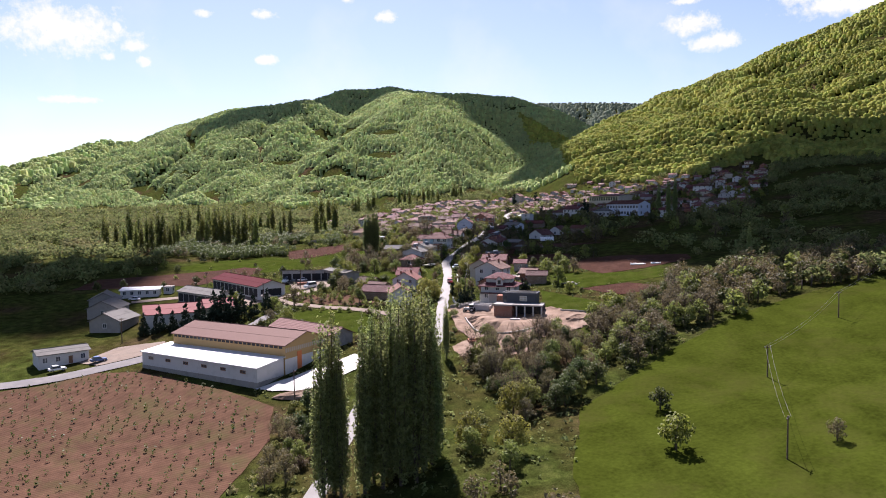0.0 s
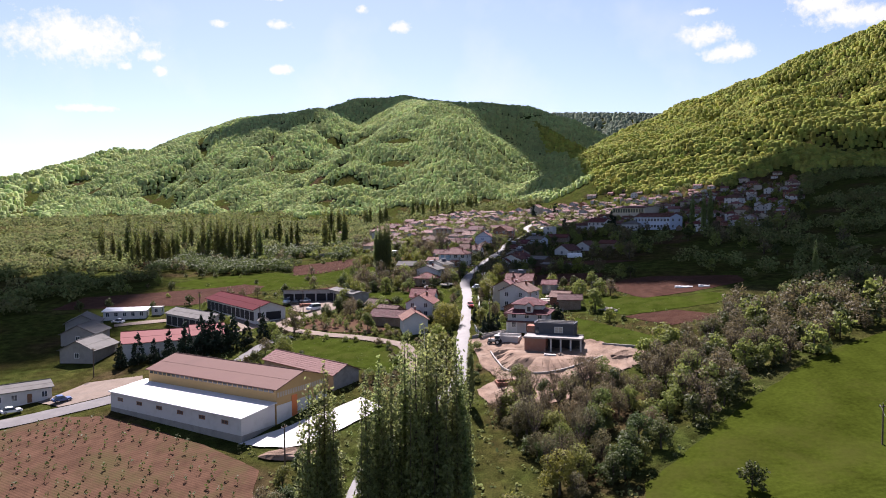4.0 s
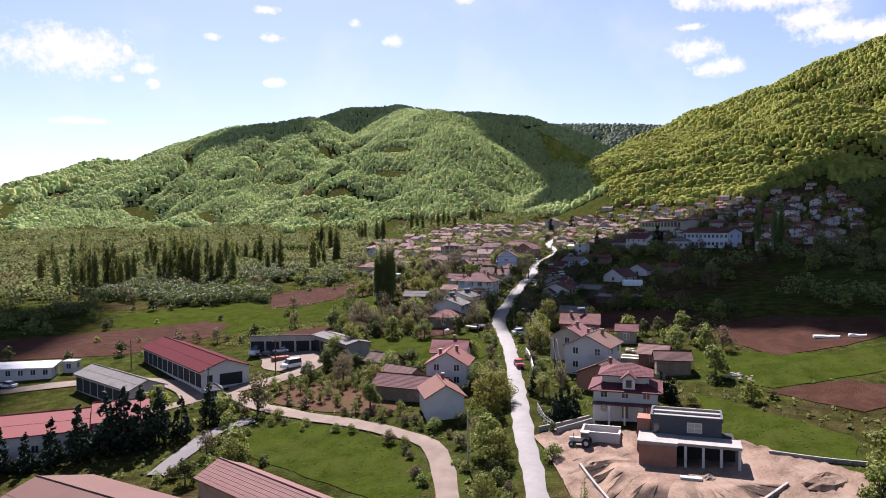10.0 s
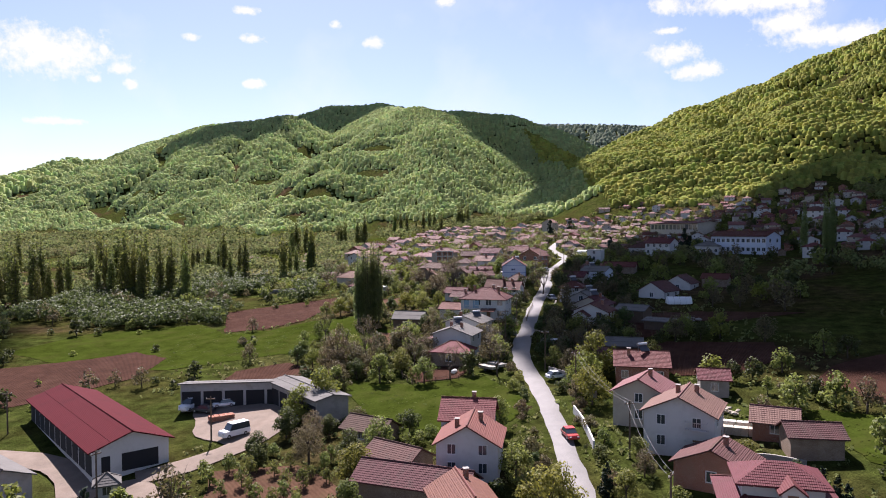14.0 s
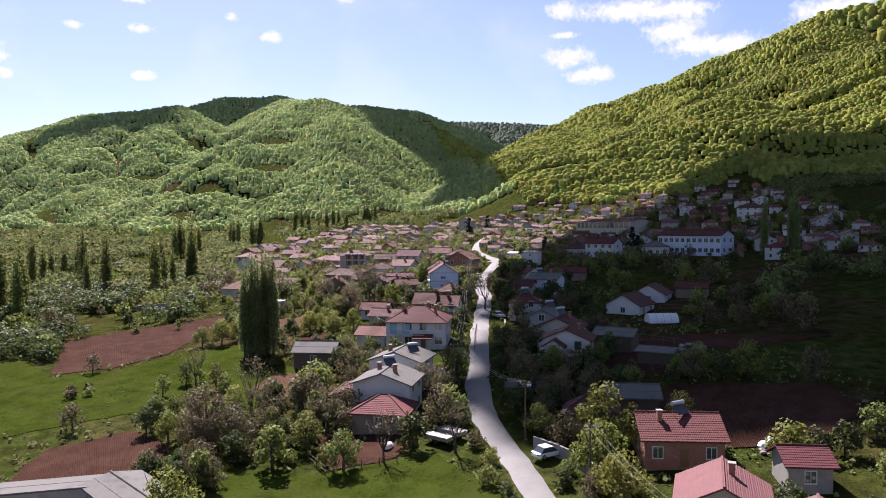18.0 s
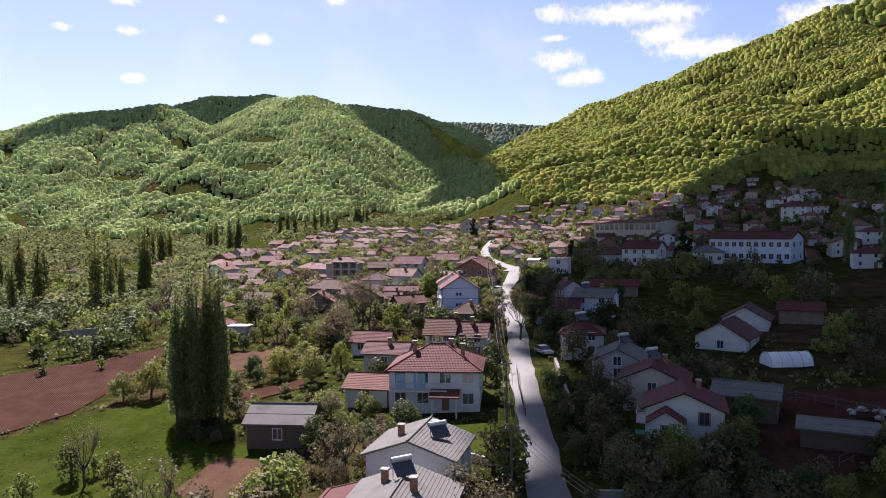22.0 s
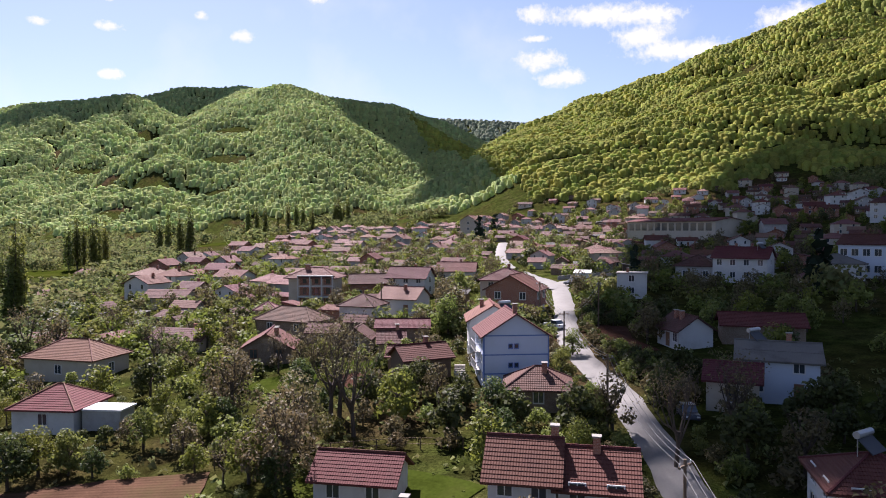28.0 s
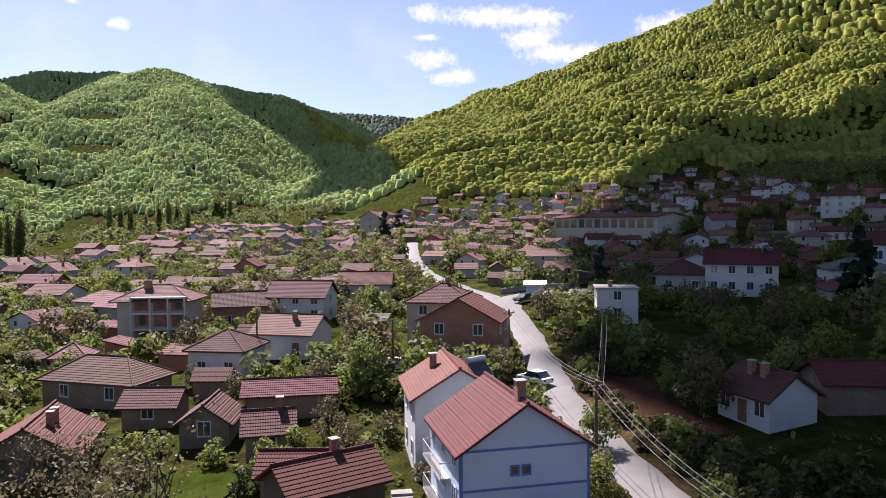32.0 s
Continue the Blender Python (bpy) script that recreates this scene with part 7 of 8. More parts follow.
def stack(label, x, y, rot, n, m, w, d, h, material, name="block_stack", piece="block"):
    """A stack of alike pieces, n along and m high."""
    t = tagged(empty(name, pose(x, y, gz(x, y) + 0.1, 0, 0, rot)), label, "stack")
    me = None
    for i in range(n):
        for j in range(m):
            if me is None:
                o = obj(piece, boxed(-w / 2, w / 2, -d / 2, d / 2, 0, h), material, t)
                me = o.data
            else:
                o = new(piece, me)
                o.parent = t
            o.matrix_local = pose((i - n / 2) * (w + 0.06) + random.uniform(-0.03, 0.03), random.uniform(-0.08, 0.08), j * (h + 0.01), 0, 0, random.uniform(-3, 3))
    FOOT.append((x, y, n * w / 2))


random.seed(77)
stack("pale concrete blocks stacked beside the white house", 40.5, 266.2, -25, 6, 2, 0.95, 1.3, 0.55, CREAM)
stack("pale concrete blocks stacked beside a low wall", 42.3, 268.0, -25, 5, 2, 0.95, 1.2, 0.5, CONCRETE)
stack("red bricks stacked in the farm yard", -39.2, 292.6, 30, 5, 3, 0.8, 1.6, 0.28, BRICKM, "brick_stack", "brick")
stack("sawn timber stacked beside the barn", 55, 329.5, 40, 4, 3, 0.5, 3.0, 0.3, WOOD, "timber_stack", "beam")
stack("grey building blocks on wooden pallets", 33.5, 210.6, -20, 3, 2, 0.9, 0.9, 0.5, CONCRETE)
stones("pale stones heaped in the meadow", 43.5, 275, 1.8, 14, CREAM, 8)
stones("rubble heaped beside the brick bungalow", 47, 291.5, 1.8, 16, CONC_OLD, 9)
wall_line("garden_wall", "grey yard wall below the sheds", [(36, 259.5), (41, 257.2), (44, 254.4)], 0.8, 0.3, CONC_OLD)

steps = tagged(empty("garden_stairs", pose(25.6, 428.4, gz(25.6, 428.4), 0, 0, -14)), "grey concrete garden stairs beside the blue house", "stairs")
for k in range(9):
    obj("step", boxed(-0.75, 0.75, k * 0.36, 4.0 - 0.3 * (k == 8), -0.6 if k == 0 else k * 0.17 + 0.004, k * 0.17 + 0.17), CONC_OLD, steps)
FOOT.append((25.6, 430.5, 2.0))


# ---- vegetation ----
random.seed(21)
for x, y, s in ((-77, 230.5, 0.8), (-73, 232, 1.0), (-69.5, 233.5, 0.75), (-66, 235, 0.95), (-62, 236.5, 1.1), (-58, 238, 1.25), (-55.5, 239, 1.3), (-53, 240, 1.25), (-50.5, 241.5, 1.15), (-44, 249.5, 0.9), (-47, 243, 0.9)):
    tree("conifer", x, y, s, group="conifers beside the long shed")
for x, y, s in ((39.5, 243.5, 0.6), (40.4, 242, 0.55), (41, 241, 0.5), (19.3, 237.5, 0.55), (20.6, 239, 0.6), (21.8, 238.6, 0.6), (23.2, 240, 0.5), (110, 462, 1.5), (89, 500, 1.0), (88, 640, 1.5), (17.5, 252, 0.5), (120, 720, 1.3)):
    tree("conifer", x, y, s)
THICKET = [(19, 172), (24, 150), (33, 148), (44, 158), (62, 176), (88, 199), (120, 212), (160, 218), (160, 250), (118, 250), (92, 240), (76, 226), (62, 210), (50, 200), (38, 191), (26, 190), (18, 188)]
strew(["budding", "leafy", "budding", "bare", "dark", "budding"], 300, 16, 160, 146, 252, 0.6, 1.05, where=lambda x, y: inside(x, y, THICKET), clear=1.6)
strew(["bush"], 110, 16, 160, 146, 252, 0.8, 1.4, where=lambda x, y: inside(x, y, THICKET), clear=1.0)
strew(["dark", "bush", "leafy", "budding"], 26, -24, -11, 128, 168, 0.5, 0.9, where=lambda x, y: x > -22 + (168 - y) * 0.05)
strew(["bush", "budding", "dark", "leafy"], 16, -9, 7, 128, 160, 0.4, 0.8)
strew(["leafy", "bush", "lime", "budding"], 16, 14, 27, 100, 150, 0.6, 1.0)
for x, y, k, s in ((51.5, 144, "dark", 0.75), (88, 196, "leafy", 1.1), (59, 208, "lime", 1.0), (48, 126, "lime", 0.9), (72, 122, "budding", 0.55), (53, 252, "leafy", 1.0), (46, 288, "lime", 0.8), (28.5, 299, "lime", 1.25),
                   (24.6, 292, "lime", 1.0), (24, 284, "lime", 0.95), (36.5, 393.5, "bare", 1.05), (46, 399, "bare", 0.9), (6.4, 226, "lime", 0.95), (8.2, 244, "lime", 1.15), (11, 248.5, "lime", 0.9), (60, 206, "lime", 0.9),
                   (-14, 262, "lime", 0.8), (-22, 291, "lime", 1.2), (-25.5, 287.5, "lime", 0.9), (-56.5, 256.5, "lime", 0.9), (-36, 254, "budding", 1.15), (-14, 252, "leafy", 0.8), (44, 434, "leafy", 0.65), (39, 425.5, "leafy", 0.6),
                   (32, 462.5, "budding", 1.3), (31, 458, "leafy", 1.1), (8, 420, "bare", 1.25), (4, 412, "budding", 1.15), (10, 413, "bare", 1.2), (-22, 318, "budding", 1.3), (-18, 315, "budding", 1.0), (-25, 326, "budding", 0.9),
                   (-24, 346, "young", 1.4), (-22, 342, "young", 1.2), (-28, 350, "bare", 0.8), (38, 436, "dark", 0.9), (-30, 352, "young", 1.3), (-33, 346, "young", 1.1), (120, 226, "leafy", 1.3),
                   (9, 420, "bare", 1.35), (-3, 424, "budding", 1.2), (3, 402, "budding", 1.3), (-12, 418, "young", 1.3), (-9, 417, "young", 1.3), (-7, 417, "young", 1.2), (-21, 414, "lime", 0.7), (-18, 413, "leafy", 0.7), (5, 431, "dark", 0.8), (-35, 471, "budding", 1.2), (-41, 474, "bare", 1.1), (-10, 466, "lime", 0.8)):
    tree(k, x, y, s)
# hedges along the roads
for line, w in ROADS[:2]:
    for i in range(0, len(line) - 1, 1):
        p, d = line[i], line[i + 1] - line[i]
        n = np.array((-d[1], d[0])) / np.linalg.norm(d)
        for sgn in (-1, 1):
            q = p + sgn * n * (w / 2 + random.uniform(1.2, 3.2))
            if random.random() < 0.5 and 150 < q[1] < 560 and free(q[0], q[1], 0.8) and not near_road(q[0], q[1], 0.9):
                tree("bush", q[0], q[1], random.uniform(0.45, 0.95))


def off_fields(x, y):
    return not any(inside(x, y, f) for f in FIELDS)


ANY = ["leafy", "dark", "budding", "lime", "young", "bush", "bush", "leafy"]
strew(ANY, 60, -45, 16, 205, 275, 0.5, 0.95, where=off_fields)
strew(["young"], 26, -36, -6, 246, 271, 0.6, 0.9)
strew(["bush", "young"], 34, -40, -2, 205, 250, 0.4, 0.8, gap=0.8, clear=1.6, where=lambda x, y: off_fields(x, y) or (y > 238 + (x + 5) * -0.15))
strew(ANY, 60, 19, 62, 236, 345, 0.5, 0.9, where=off_fields)
strew(ANY + ["dark", "dark", "budding"], 70, -32, 20, 275, 362, 0.45, 0.85, where=off_fields)
strew(["bush", "bush", "dark", "leafy", "bush", "bush", "lime"], 95, -32, 36, 374, 446, 0.5, 0.95, gap=0.6, clear=1.3, where=off_fields, road_gap=1.2)
strew(["budding", "bare", "bush", "leafy", "dark"], 50, -22, 18, 304, 345, 0.5, 1.0, gap=0.6, clear=1.4, where=off_fields)
strew(["bush", "bush", "dark", "budding"], 110, 18, 60, 300, 420, 0.5, 0.95, gap=0.6, clear=1.4, where=off_fields)
strew(ANY + ["bush", "bare", "budding"], 50, -30, 34, 362, 440, 0.4, 0.8, where=off_fields)
strew(ANY + ["dark"], 40, 26, 100, 345, 470, 0.6, 1.05, where=off_fields)
strew(["bush"], 70, 44, 62, 405, 470, 0.5, 0.9, gap=0.6, clear=1.0, where=lambda x, y: off_fields(x, y) and near_road(x, y, 7), road_gap=1.0)
strew(ANY + ["budding", "bare"], 100, -45, 70, 432, 560, 0.4, 0.85, where=off_fields)
strew(["dark", "leafy", "budding"], 36, 60, 190, 290, 440, 0.7, 1.2, where=off_fields)
strew(["leafy", "lime", "budding", "bush", "leafy"], 170, -45, 66, 440, 600, 0.38, 0.68, gap=0.2, clear=1.3, where=off_fields, road_gap=1.0)
strew(["bush", "bush", "bush", "budding"], 420, -45, 200, 432, 700, 0.5, 1.0, gap=0.4, clear=1.6, where=off_fields, road_gap=1.2)
strew(["leafy", "lime", "budding", "leafy", "dark"], 560, -40, 380, 400, 860, 0.45, 0.9, gap=0.5, where=in_village)
strew(["leafy", "dark", "bush", "budding"], 90, -130, -35, 295, 480, 0.5, 0.95, where=lambda x, y: off_fields(x, y) and x < -40 + (y - 300) * 0.02)
strew(["bush", "bush", "young"], 40, -130, -20, 300, 430, 0.5, 0.9, where=lambda x, y: not off_fields(x, y) and (int(y) % 27) < 4)
# rows of poplars on the plain
random.seed(8)
for bx, by in ((-157, 438), (-152, 446), (-142, 462), (-157, 521), (-130, 470), (-121, 459), (-121, 479), (-104, 457), (-100, 456), (-116, 560), (-78, 491), (-88, 556), (-64, 505), (-58, 500), (-44, 692), (-180, 460), (-200, 480), (-170, 580), (-220, 560), (-60, 760), (-90, 700), (20, 900), (50, 920), (-10, 880)):
    for k in range(random.choice((2, 4, 5, 7))):
        tree("poplar_far", bx + random.uniform(-12, 12), by + random.uniform(-12, 12), random.uniform(0.7, 1.25), group="poplars on the plain")
for x, y, s in ((117, 250, 0.62), (152, 430, 1.0), (158, 436, 1.05), (150, 442, 0.95)):
    tree("poplar", x, y, s)


join_trees()


# woods, scrub and forest: joined, nobody could count them
def sprays(name, label, xs, ys, scales, material, seed, quads=46, flat=0.9, leaf=0.2):
    """Many small rough crowns of leaf sprays, joined into one object."""
    rng = np.random.RandomState(seed)
    temps = []
    for k in range(5):
        lumps = [(rng.uniform(-0.5, 0.5), rng.uniform(-0.5, 0.5), rng.uniform(0.45, 1.15), rng.uniform(0.35, 0.6)) for _ in range(6)]
        temps.append(leaf_cloud(rng, lumps, quads, leaf)[0])
    zs = height(xs, ys)
    out = []
    for i in range(len(xs)):
        a = rng.uniform(0, 6.28)
        v = temps[i % 5]
        c, s = math.cos(a), math.sin(a)
        k = scales[i]
        out.append(np.column_stack([(v[:, 0] * c - v[:, 1] * s) * k + xs[i], (v[:, 0] * s + v[:, 1] * c) * k + ys[i], v[:, 2] * k * flat + zs[i]]))
    v = np.concatenate(out)
    ob = raw(name, v, np.arange(len(v)).reshape(-1, 4), material)
    return tagged(ob, label, "woods", kind="stuff")


rng = np.random.RandomState(3)


def plain_points(n, x0, x1, y0, y1, patch, thr):
    x, y = rng.uniform(x0, x1, n), rng.uniform(y0, y1, n)
    k = (wavy(x, y, patch, 9) + 0.5 * wavy(x, y, patch / 3, 10) > thr) & (hills(x, y) < valley(x, y) + 6)
    k &= np.array([off_fields(a, b) and not near_road(a, b, 2) and free(a, b, 2) and not in_village(a, b) for a, b in zip(x, y)])
    return x[k], y[k]


px, py = plain_points(5200, -420, -40, 290, 900, 90, -0.35)
k = (px < -125) | (py > 470) & (px < -45) | (py > 560)
px, py = px[k], py[k]
sprays("orchard_woods", "scattered orchard trees and hedges on the plain", px, py, rng.uniform(3.0, 5.5, len(px)), SCRUB, 4, 84, leaf=0.135)
px, py = plain_points(1500, -140, -40, 384, 520, 60, -0.25)
sprays("hedge_woods", "dark hedges and garden trees beyond the meadow", px, py, rng.uniform(2.0, 4.2, len(px)), LEAF_DARK, 7, 150, leaf=0.1)
px, py = plain_points(3600, -1300, 260, 760, 1300, 160, -0.3)
sprays("far_scrub", "far scrub and orchards below the hills", px, py, rng.uniform(4.5, 8.0, len(px)), SCRUB, 5, 40, leaf=0.16)
px, py = plain_points(1300, 100, 330, 200, 640, 80, 0.1)
sprays("slope_scrub", "dark scrub on the lower slope", px, py, rng.uniform(3.0, 5.5, len(px)), SCRUB, 6, 150, leaf=0.105)


def garden_points(n, x0, x1, y0, y1):
    x, y = rng.uniform(x0, x1, n), rng.uniform(y0, y1, n)
    k = np.array([off_fields(a, b) and not near_road(a, b, 2.5) and free(a, b, 2.0) for a, b in zip(x, y)])
    return x[k], y[k]


for material, seed, what in ((SCRUB, 41, "greyish budding"), (LEAF, 42, "fresh green"), (LEAF_LIME, 43, "yellow-green")):
    px, py = garden_points(650, -70, 120, 452, 690)
    sprays("garden_woods", what + " garden trees between the village houses", px, py, rng.uniform(1.7, 3.4, len(px)), material, seed, 130, leaf=0.115)


px, py = plain_points(3200, 40, 520, 640, 1080, 80, -0.6)
k = (py > 800 - px * 0.1) | (px > 250)
px, py = px[k], py[k]
sprays("foot_woods", "mixed green woods at the foot of the slopes", px, py, rng.uniform(3.5, 6.5, len(px)), SCRUB, 16, 80, leaf=0.13)


def canopy(name, label, x, y, rad, seg, rings, seed, material=None):
    """Domed, lumpy tree crowns of a closed forest, joined into one object."""
    r = np.random.RandomState(seed)
    n = len(x)
    z = height(x, y) + 0.35 * rad
    ang = np.arange(seg) * 2 * math.pi / seg
    v = np.zeros((n, rings * seg + 1, 3))
    off = r.uniform(0, 6.28, n)
    tall = r.uniform(0.75, 1.35, n)
    for i in range(rings):
        f = i / rings
        rr = math.cos(f * 1.45) * (0.95 if rings > 2 else 0.86)
        hh = math.sin(f * 1.5 + 0.02) * 0.92
        jit = r.uniform(0.72, 1.22, (n, seg))
        a = ang[None] + off[:, None] + i * 0.35
        v[:, i * seg : (i + 1) * seg, 0] = x[:, None] + rad[:, None] * rr * jit * np.cos(a)
        v[:, i * seg : (i + 1) * seg, 1] = y[:, None] + rad[:, None] * rr * jit * np.sin(a)
        v[:, i * seg : (i + 1) * seg, 2] = z[:, None] + rad[:, None] * (0.35 + hh * 0.68 * tall[:, None] + r.uniform(-0.13, 0.13, (n, seg))) - (rad[:, None] * 1.1 if i == 0 else 0)
    v[:, -1] = np.column_stack([x + r.uniform(-0.2, 0.2, n) * rad, y + r.uniform(-0.2, 0.2, n) * rad, z + rad * (0.35 + 0.68 * tall)])
    f = []
    for i in range(rings - 1):
        for j in range(seg):
            a, b, c, d = i * seg + j, i * seg + (j + 1) % seg, (i + 1) * seg + (j + 1) % seg, (i + 1) * seg + j
            f += [(a, b, c), (a, c, d)]
    for j in range(seg):
        f.append(((rings - 1) * seg + j, (rings - 1) * seg + (j + 1) % seg, rings * seg))
    faces = (np.array(f)[None] + (np.arange(n) * (rings * seg + 1))[:, None, None]).reshape(-1, 3)
    ob = raw(name, v.reshape(-1, 3), faces, material or FOREST, True)
    return tagged(ob, label, "forest", kind="stuff")


def hill_points(x0, x1, y0, y1, step, jit, rise):
    gx, gy = np.meshgrid(np.arange(x0, x1, step), np.arange(y0, y1, step))
    x, y = gx.ravel() + rng.uniform(-jit, jit, gx.size), gy.ravel() + rng.uniform(-jit, jit, gx.size)
    k = hills(x, y) > valley(x, y) + rise + 6 * wavy(x, y, 60, 12)
    return x[k], y[k]


x, y = hill_points(120, 900, 560, 1250, 4.7, 2.3, 7)
k = (rng.uniform(size=len(x)) < 0.96) & (x - 215 > (y - 1100) * 0.1)
x, y = x[k], y[k]
canopy("hill_forest", "dense sunlit spring beech forest on the near slope", x, y, rng.uniform(2.3, 4.5, len(x)), 7, 3, 31)
x, y = hill_points(200, 1000, 1250, 1620, 7.2, 3.0, 10)
canopy("upper_forest", "green forest on the crest of the near slope", x, y, rng.uniform(3.6, 6.4, len(x)), 6, 2, 36)
x, y = hill_points(-700, 260, 900, 1560, 4.9, 2.3, 8)
k = ~((x - 215 > (y - 1100) * 0.1) & (y < 1250)) & ~((x > 200) & (y >= 1250))
x, y = x[k], y[k]
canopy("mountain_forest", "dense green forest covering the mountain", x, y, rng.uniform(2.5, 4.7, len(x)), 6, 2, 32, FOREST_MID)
x, y = hill_points(-900, 480, 1560, 2220, 7.0, 3.2, 8)
k = ~((x > 200) & (y < 1620))
x, y = x[k], y[k]
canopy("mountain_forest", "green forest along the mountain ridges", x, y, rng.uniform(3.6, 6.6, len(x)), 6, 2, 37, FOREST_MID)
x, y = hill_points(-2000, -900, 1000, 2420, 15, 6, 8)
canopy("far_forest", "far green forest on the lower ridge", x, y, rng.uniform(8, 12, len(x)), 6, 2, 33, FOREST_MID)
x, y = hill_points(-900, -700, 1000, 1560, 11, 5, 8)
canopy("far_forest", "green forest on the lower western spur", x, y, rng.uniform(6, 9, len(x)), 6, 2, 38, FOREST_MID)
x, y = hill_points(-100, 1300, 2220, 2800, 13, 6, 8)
canopy("back_forest", "forest on the mountains behind, haze put into its colour", x, y, rng.uniform(7, 10, len(x)), 6, 2, 34, FOREST_FAR)
x, y = hill_points(900, 1500, 500, 1400, 15, 6, 20)
canopy("ridge_forest", "green forest on the high ridge", x, y, rng.uniform(8, 12, len(x)), 6, 2, 35)


def planted(items):
    """Leaf sprays with their places, set on the ground and joined: a list of (x, y, lift, vertices)."""
    z = height(np.array([i[0] for i in items]), np.array([i[1] for i in items]))
    v = np.concatenate([i[3] + np.array((i[0], i[1], h + i[2])) for i, h in zip(items, z)])
    return v, np.arange(len(v)).reshape(-1, 4)


# young vines in rows
def vines():
    r = np.random.RandomState(2)
    poly = [(-128, 181), (-100, 185), (-87, 189), (-77, 196), (-66, 194.5), (-50, 185), (-37, 175), (-27, 165), (-24, 150), (-28, 110), (-128, 110)]
    c, s = math.cos(radians(58)), math.sin(radians(58))
    out = []
    for u in np.arange(-90, 90, 3.4):
        for w in np.arange(-90, 90, 3.0):
            x, y = -70 + u * c - w * s + r.uniform(-0.3, 0.3), 150 + u * s + w * c + r.uniform(-0.3, 0.3)
            if not inside(x, y, poly) or r.uniform() < 0.25:
                continue
            k = r.uniform(0.9, 1.4)
            v = leaf_cloud(r, [(0, 0, 0.5, 0.4), (0.1, 0.1, 0.95, 0.3)], 12, 0.16)[0] * k
            out.append((x, y, 0.1, v))
    tagged(raw("vines", *planted(out), LEAF_DARK), "young dark green vines in wide rows", "vines", kind="stuff")


vines()


# rough grass and weeds between the gardens
def tufts():
    r = np.random.RandomState(6)
    out = []
    for _ in range(9000):
        x, y = r.uniform(-60, 75), r.uniform(120, 470)
        if near_road(x, y, 0.5) or not off_fields(x, y) or not free(x, y, 0.2):
            continue
        v = leaf_cloud(r, [(0, 0, 0.25, 0.45)], 5, 0.28)[0] * r.uniform(0.5, 1.3)
        out.append((x, y, 0.0, v))
    tagged(raw("weeds", *planted(out), SCRUB), "rough weeds and tall grass between gardens", "grass", kind="stuff")


tufts()


def meadow_grass():
    """Uneven tufts of grass on the meadows that the flight passes over."""
    r = np.random.RandomState(16)
    lawns = [f for f in FIELDS if any(inside(x, y, f) for x, y in ((-80, 365), (0, 295), (75, 255), (12, 398), (-15, 232), (15, 348), (-35, 350), (52, 225)))]
    out = []
    for f in lawns:
        xs, ys = [p[0] for p in f], [p[1] for p in f]
        x0, x1, y0, y1 = max(min(xs), -70), min(max(xs), 120), max(min(ys), 105), max(ys)
        for _ in range(int(min(3500, (x1 - x0) * (y1 - y0) * 0.6))):
            x, y = r.uniform(x0, x1), r.uniform(y0, y1)
            if not inside(x, y, f) or wavy(x, y, 11, 30) + 0.6 * wavy(x, y, 3.5, 31) < r.uniform(-0.9, 0.7):
                continue
            v = leaf_cloud(r, [(0, 0, 0.1, 0.32)], 4, 0.2)[0] * np.array((1, 1, 0.28)) * r.uniform(0.35, 0.8)
            out.append((x, y, 0.12, v))
    tagged(raw("meadow_grass", *planted(out), BLADE), "uneven tufts of green meadow grass", "grass", kind="stuff")


meadow_grass()


# ---- the clouds that shade the east side of the valley and the ridges ----
def edge_distance(x, y, poly):
    """Distance to the outline of a polygon, positive inside."""
    d, hit = np.full(x.shape, 1e9), np.zeros(x.shape, bool)
    for (ax, ay), (bx, by) in zip(poly, poly[1:] + poly[:1]):
        s = np.clip(((x - ax) * (bx - ax) + (y - ay) * (by - ay)) / ((bx - ax) ** 2 + (by - ay) ** 2), 0, 1)
        d = np.minimum(d, np.hypot(x - ax - s * (bx - ax), y - ay - s * (by - ay)))
        if ay != by:
            hit ^= ((ay > y) != (by > y)) & (x < (bx - ax) * (y - ay) / (by - ay) + ax)
    return np.where(hit, d, -d)


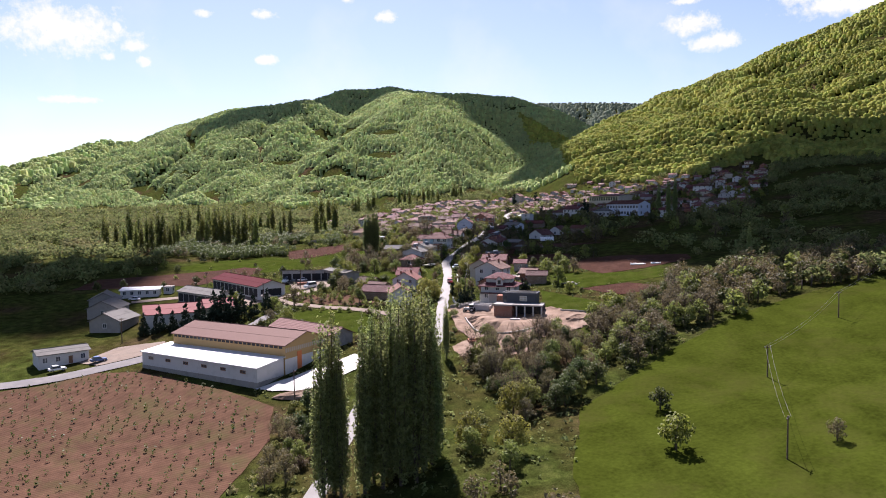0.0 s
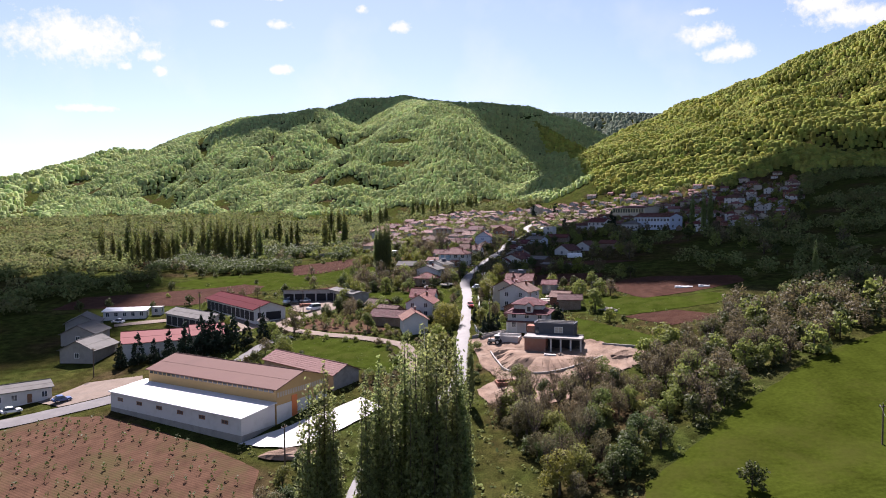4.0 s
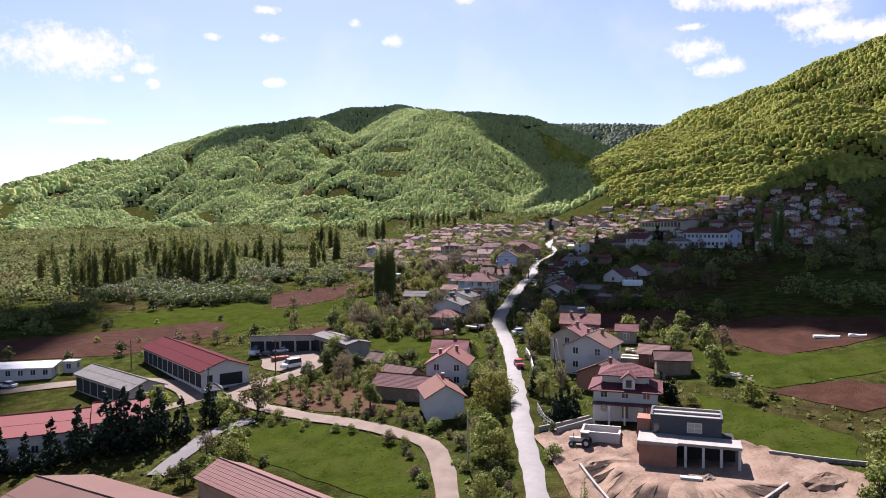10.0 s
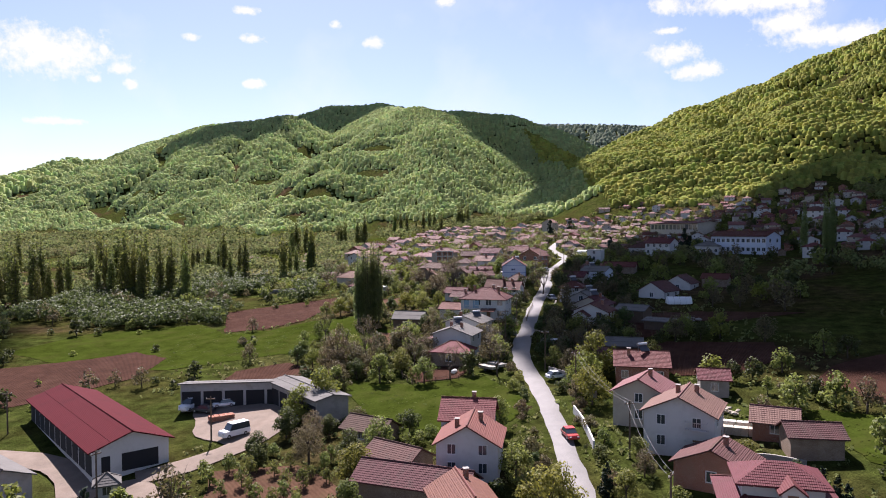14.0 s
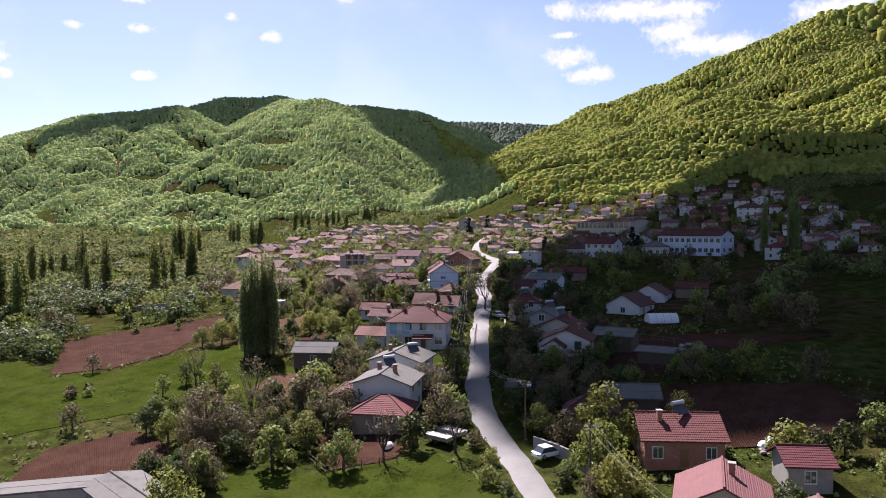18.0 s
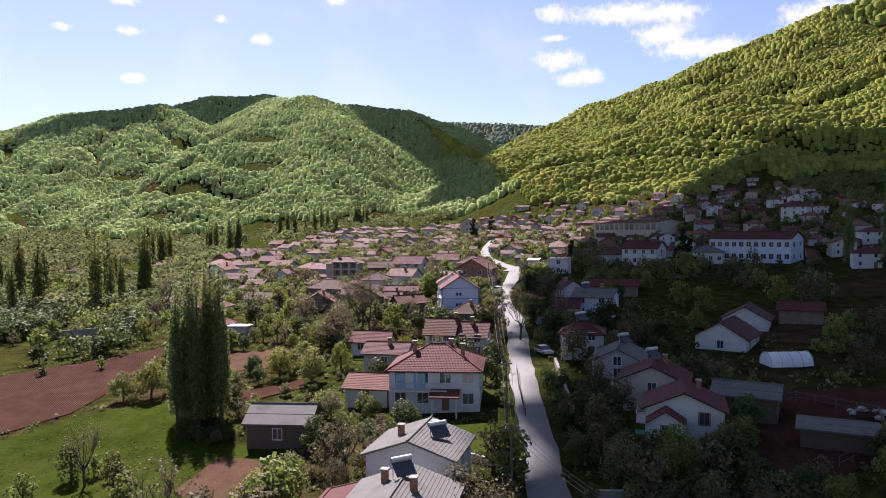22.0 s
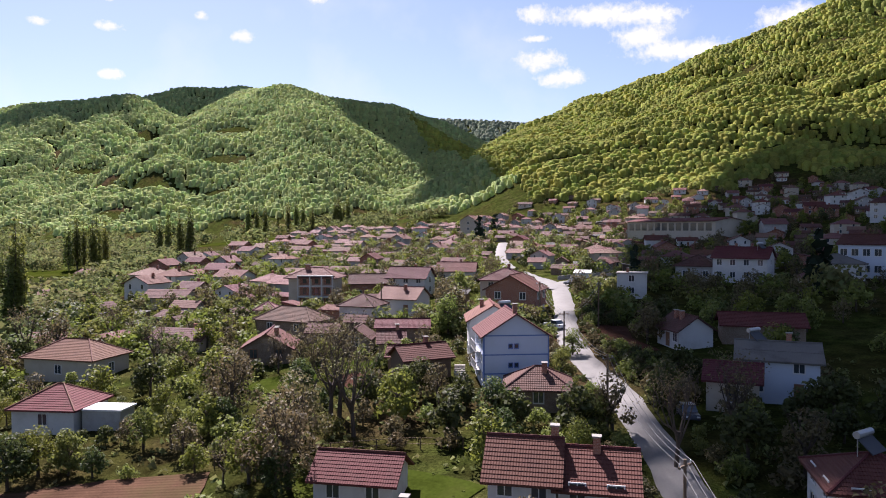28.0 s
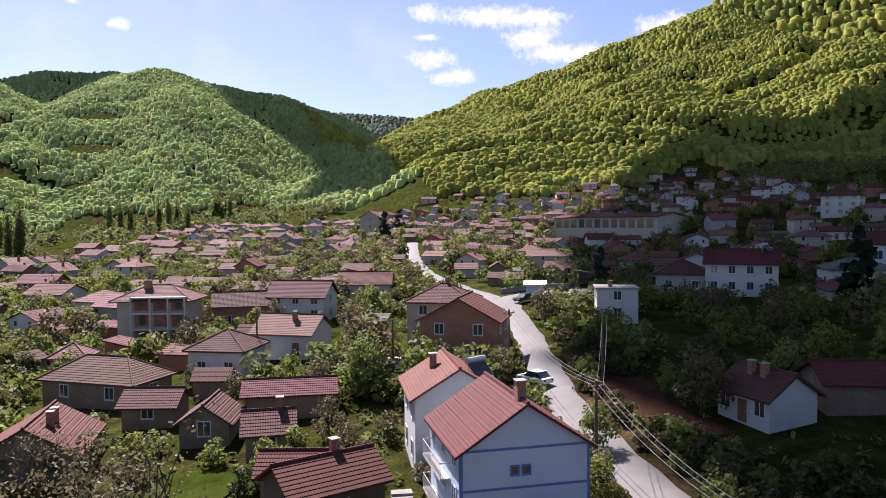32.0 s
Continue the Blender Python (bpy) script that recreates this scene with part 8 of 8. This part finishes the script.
def cloud(label, poly, lift, cell, seed, ragged):
    """A flat-based cumulus over the land that it shades, its top billowing, its rim frayed."""
    xs = np.arange(min(p[0] for p in poly) - 40, max(p[0] for p in poly) + 40, cell)
    ys = np.arange(min(p[1] for p in poly) - 40, max(p[1] for p in poly) + 40, cell)
    X, Y = np.meshgrid(xs, ys)
    d = edge_distance(X, Y, poly) + ragged * (wavy(X, Y, 70, seed) + 0.6 * wavy(X, Y, 26, seed + 1))
    g = height(X, Y)
    k = (lift - g) / SUN_DIR.z
    swell = np.sqrt(np.clip(d / 90, 0, 1))
    top = lift + swell * (60 + 22 * wavy(X, Y, 90, seed + 2) + 10 * wavy(X, Y, 35, seed + 3))
    low = lift - 6 * swell * (1.2 + wavy(X, Y, 50, seed + 4))
    CX, CY = X + SUN_DIR.x * k, Y + SUN_DIR.y * k
    n, m = len(xs), len(ys)
    v = np.concatenate([np.stack([CX.ravel(), CY.ravel(), z.ravel()], 1) for z in (top, low)])
    i = (np.arange(m - 1)[:, None] * n + np.arange(n - 1)[None]).ravel()
    f = np.stack([i, i + 1, i + n + 1, i + n], 1)
    f = f[(d.ravel()[f] > 0).all(axis=1)]
    ob = raw("cloud", v, np.concatenate([f, f[:, ::-1] + n * m]), CLOUDM, True)
    return tagged(ob, label, "cloud", kind="structure")


EAST_SHADE = [(200, 215), (128, 226), (104, 246), (92, 268), (82, 288), (60, 294), (40, 298), (22, 303), (14, 312), (14, 328), (18, 345), (24, 368), (32, 393), (41, 418), (47, 441), (58, 473), (76, 494), (98, 530), (112, 565), (165, 640), (240, 720), (296, 790), (345, 840), (400, 862), (500, 880), (630, 868), (820, 900), (900, 760), (760, 500), (520, 300), (330, 235)]
cloud("white cumulus cloud drifting over the valley", EAST_SHADE, 520, 8, 3, 4)
RIDGE_SHADE = [(-620, 1800), (-510, 1770), (-311, 1765), (-235, 1890), (-120, 1890), (0, 1800), (45, 1560), (62, 1440), (105, 1340), (140, 1280), (158, 1190), (150, 1090), (108, 1010), (130, 930), (212, 950), (226, 1060), (262, 1240), (330, 1450), (430, 1750), (520, 2100), (250, 2150), (-60, 2190), (-230, 2180), (-330, 2010), (-480, 1900)]
cloud("white cumulus cloud drifting over the ridges", RIDGE_SHADE, 1500, 12, 21, 7)
WEST_SHADE = [(-260, 235), (-120, 240), (-98, 262), (-104, 300), (-92, 335), (-112, 390), (-190, 410), (-270, 380)]
cloud("white cumulus cloud drifting over the plain", WEST_SHADE, 1150, 9, 9, 8)
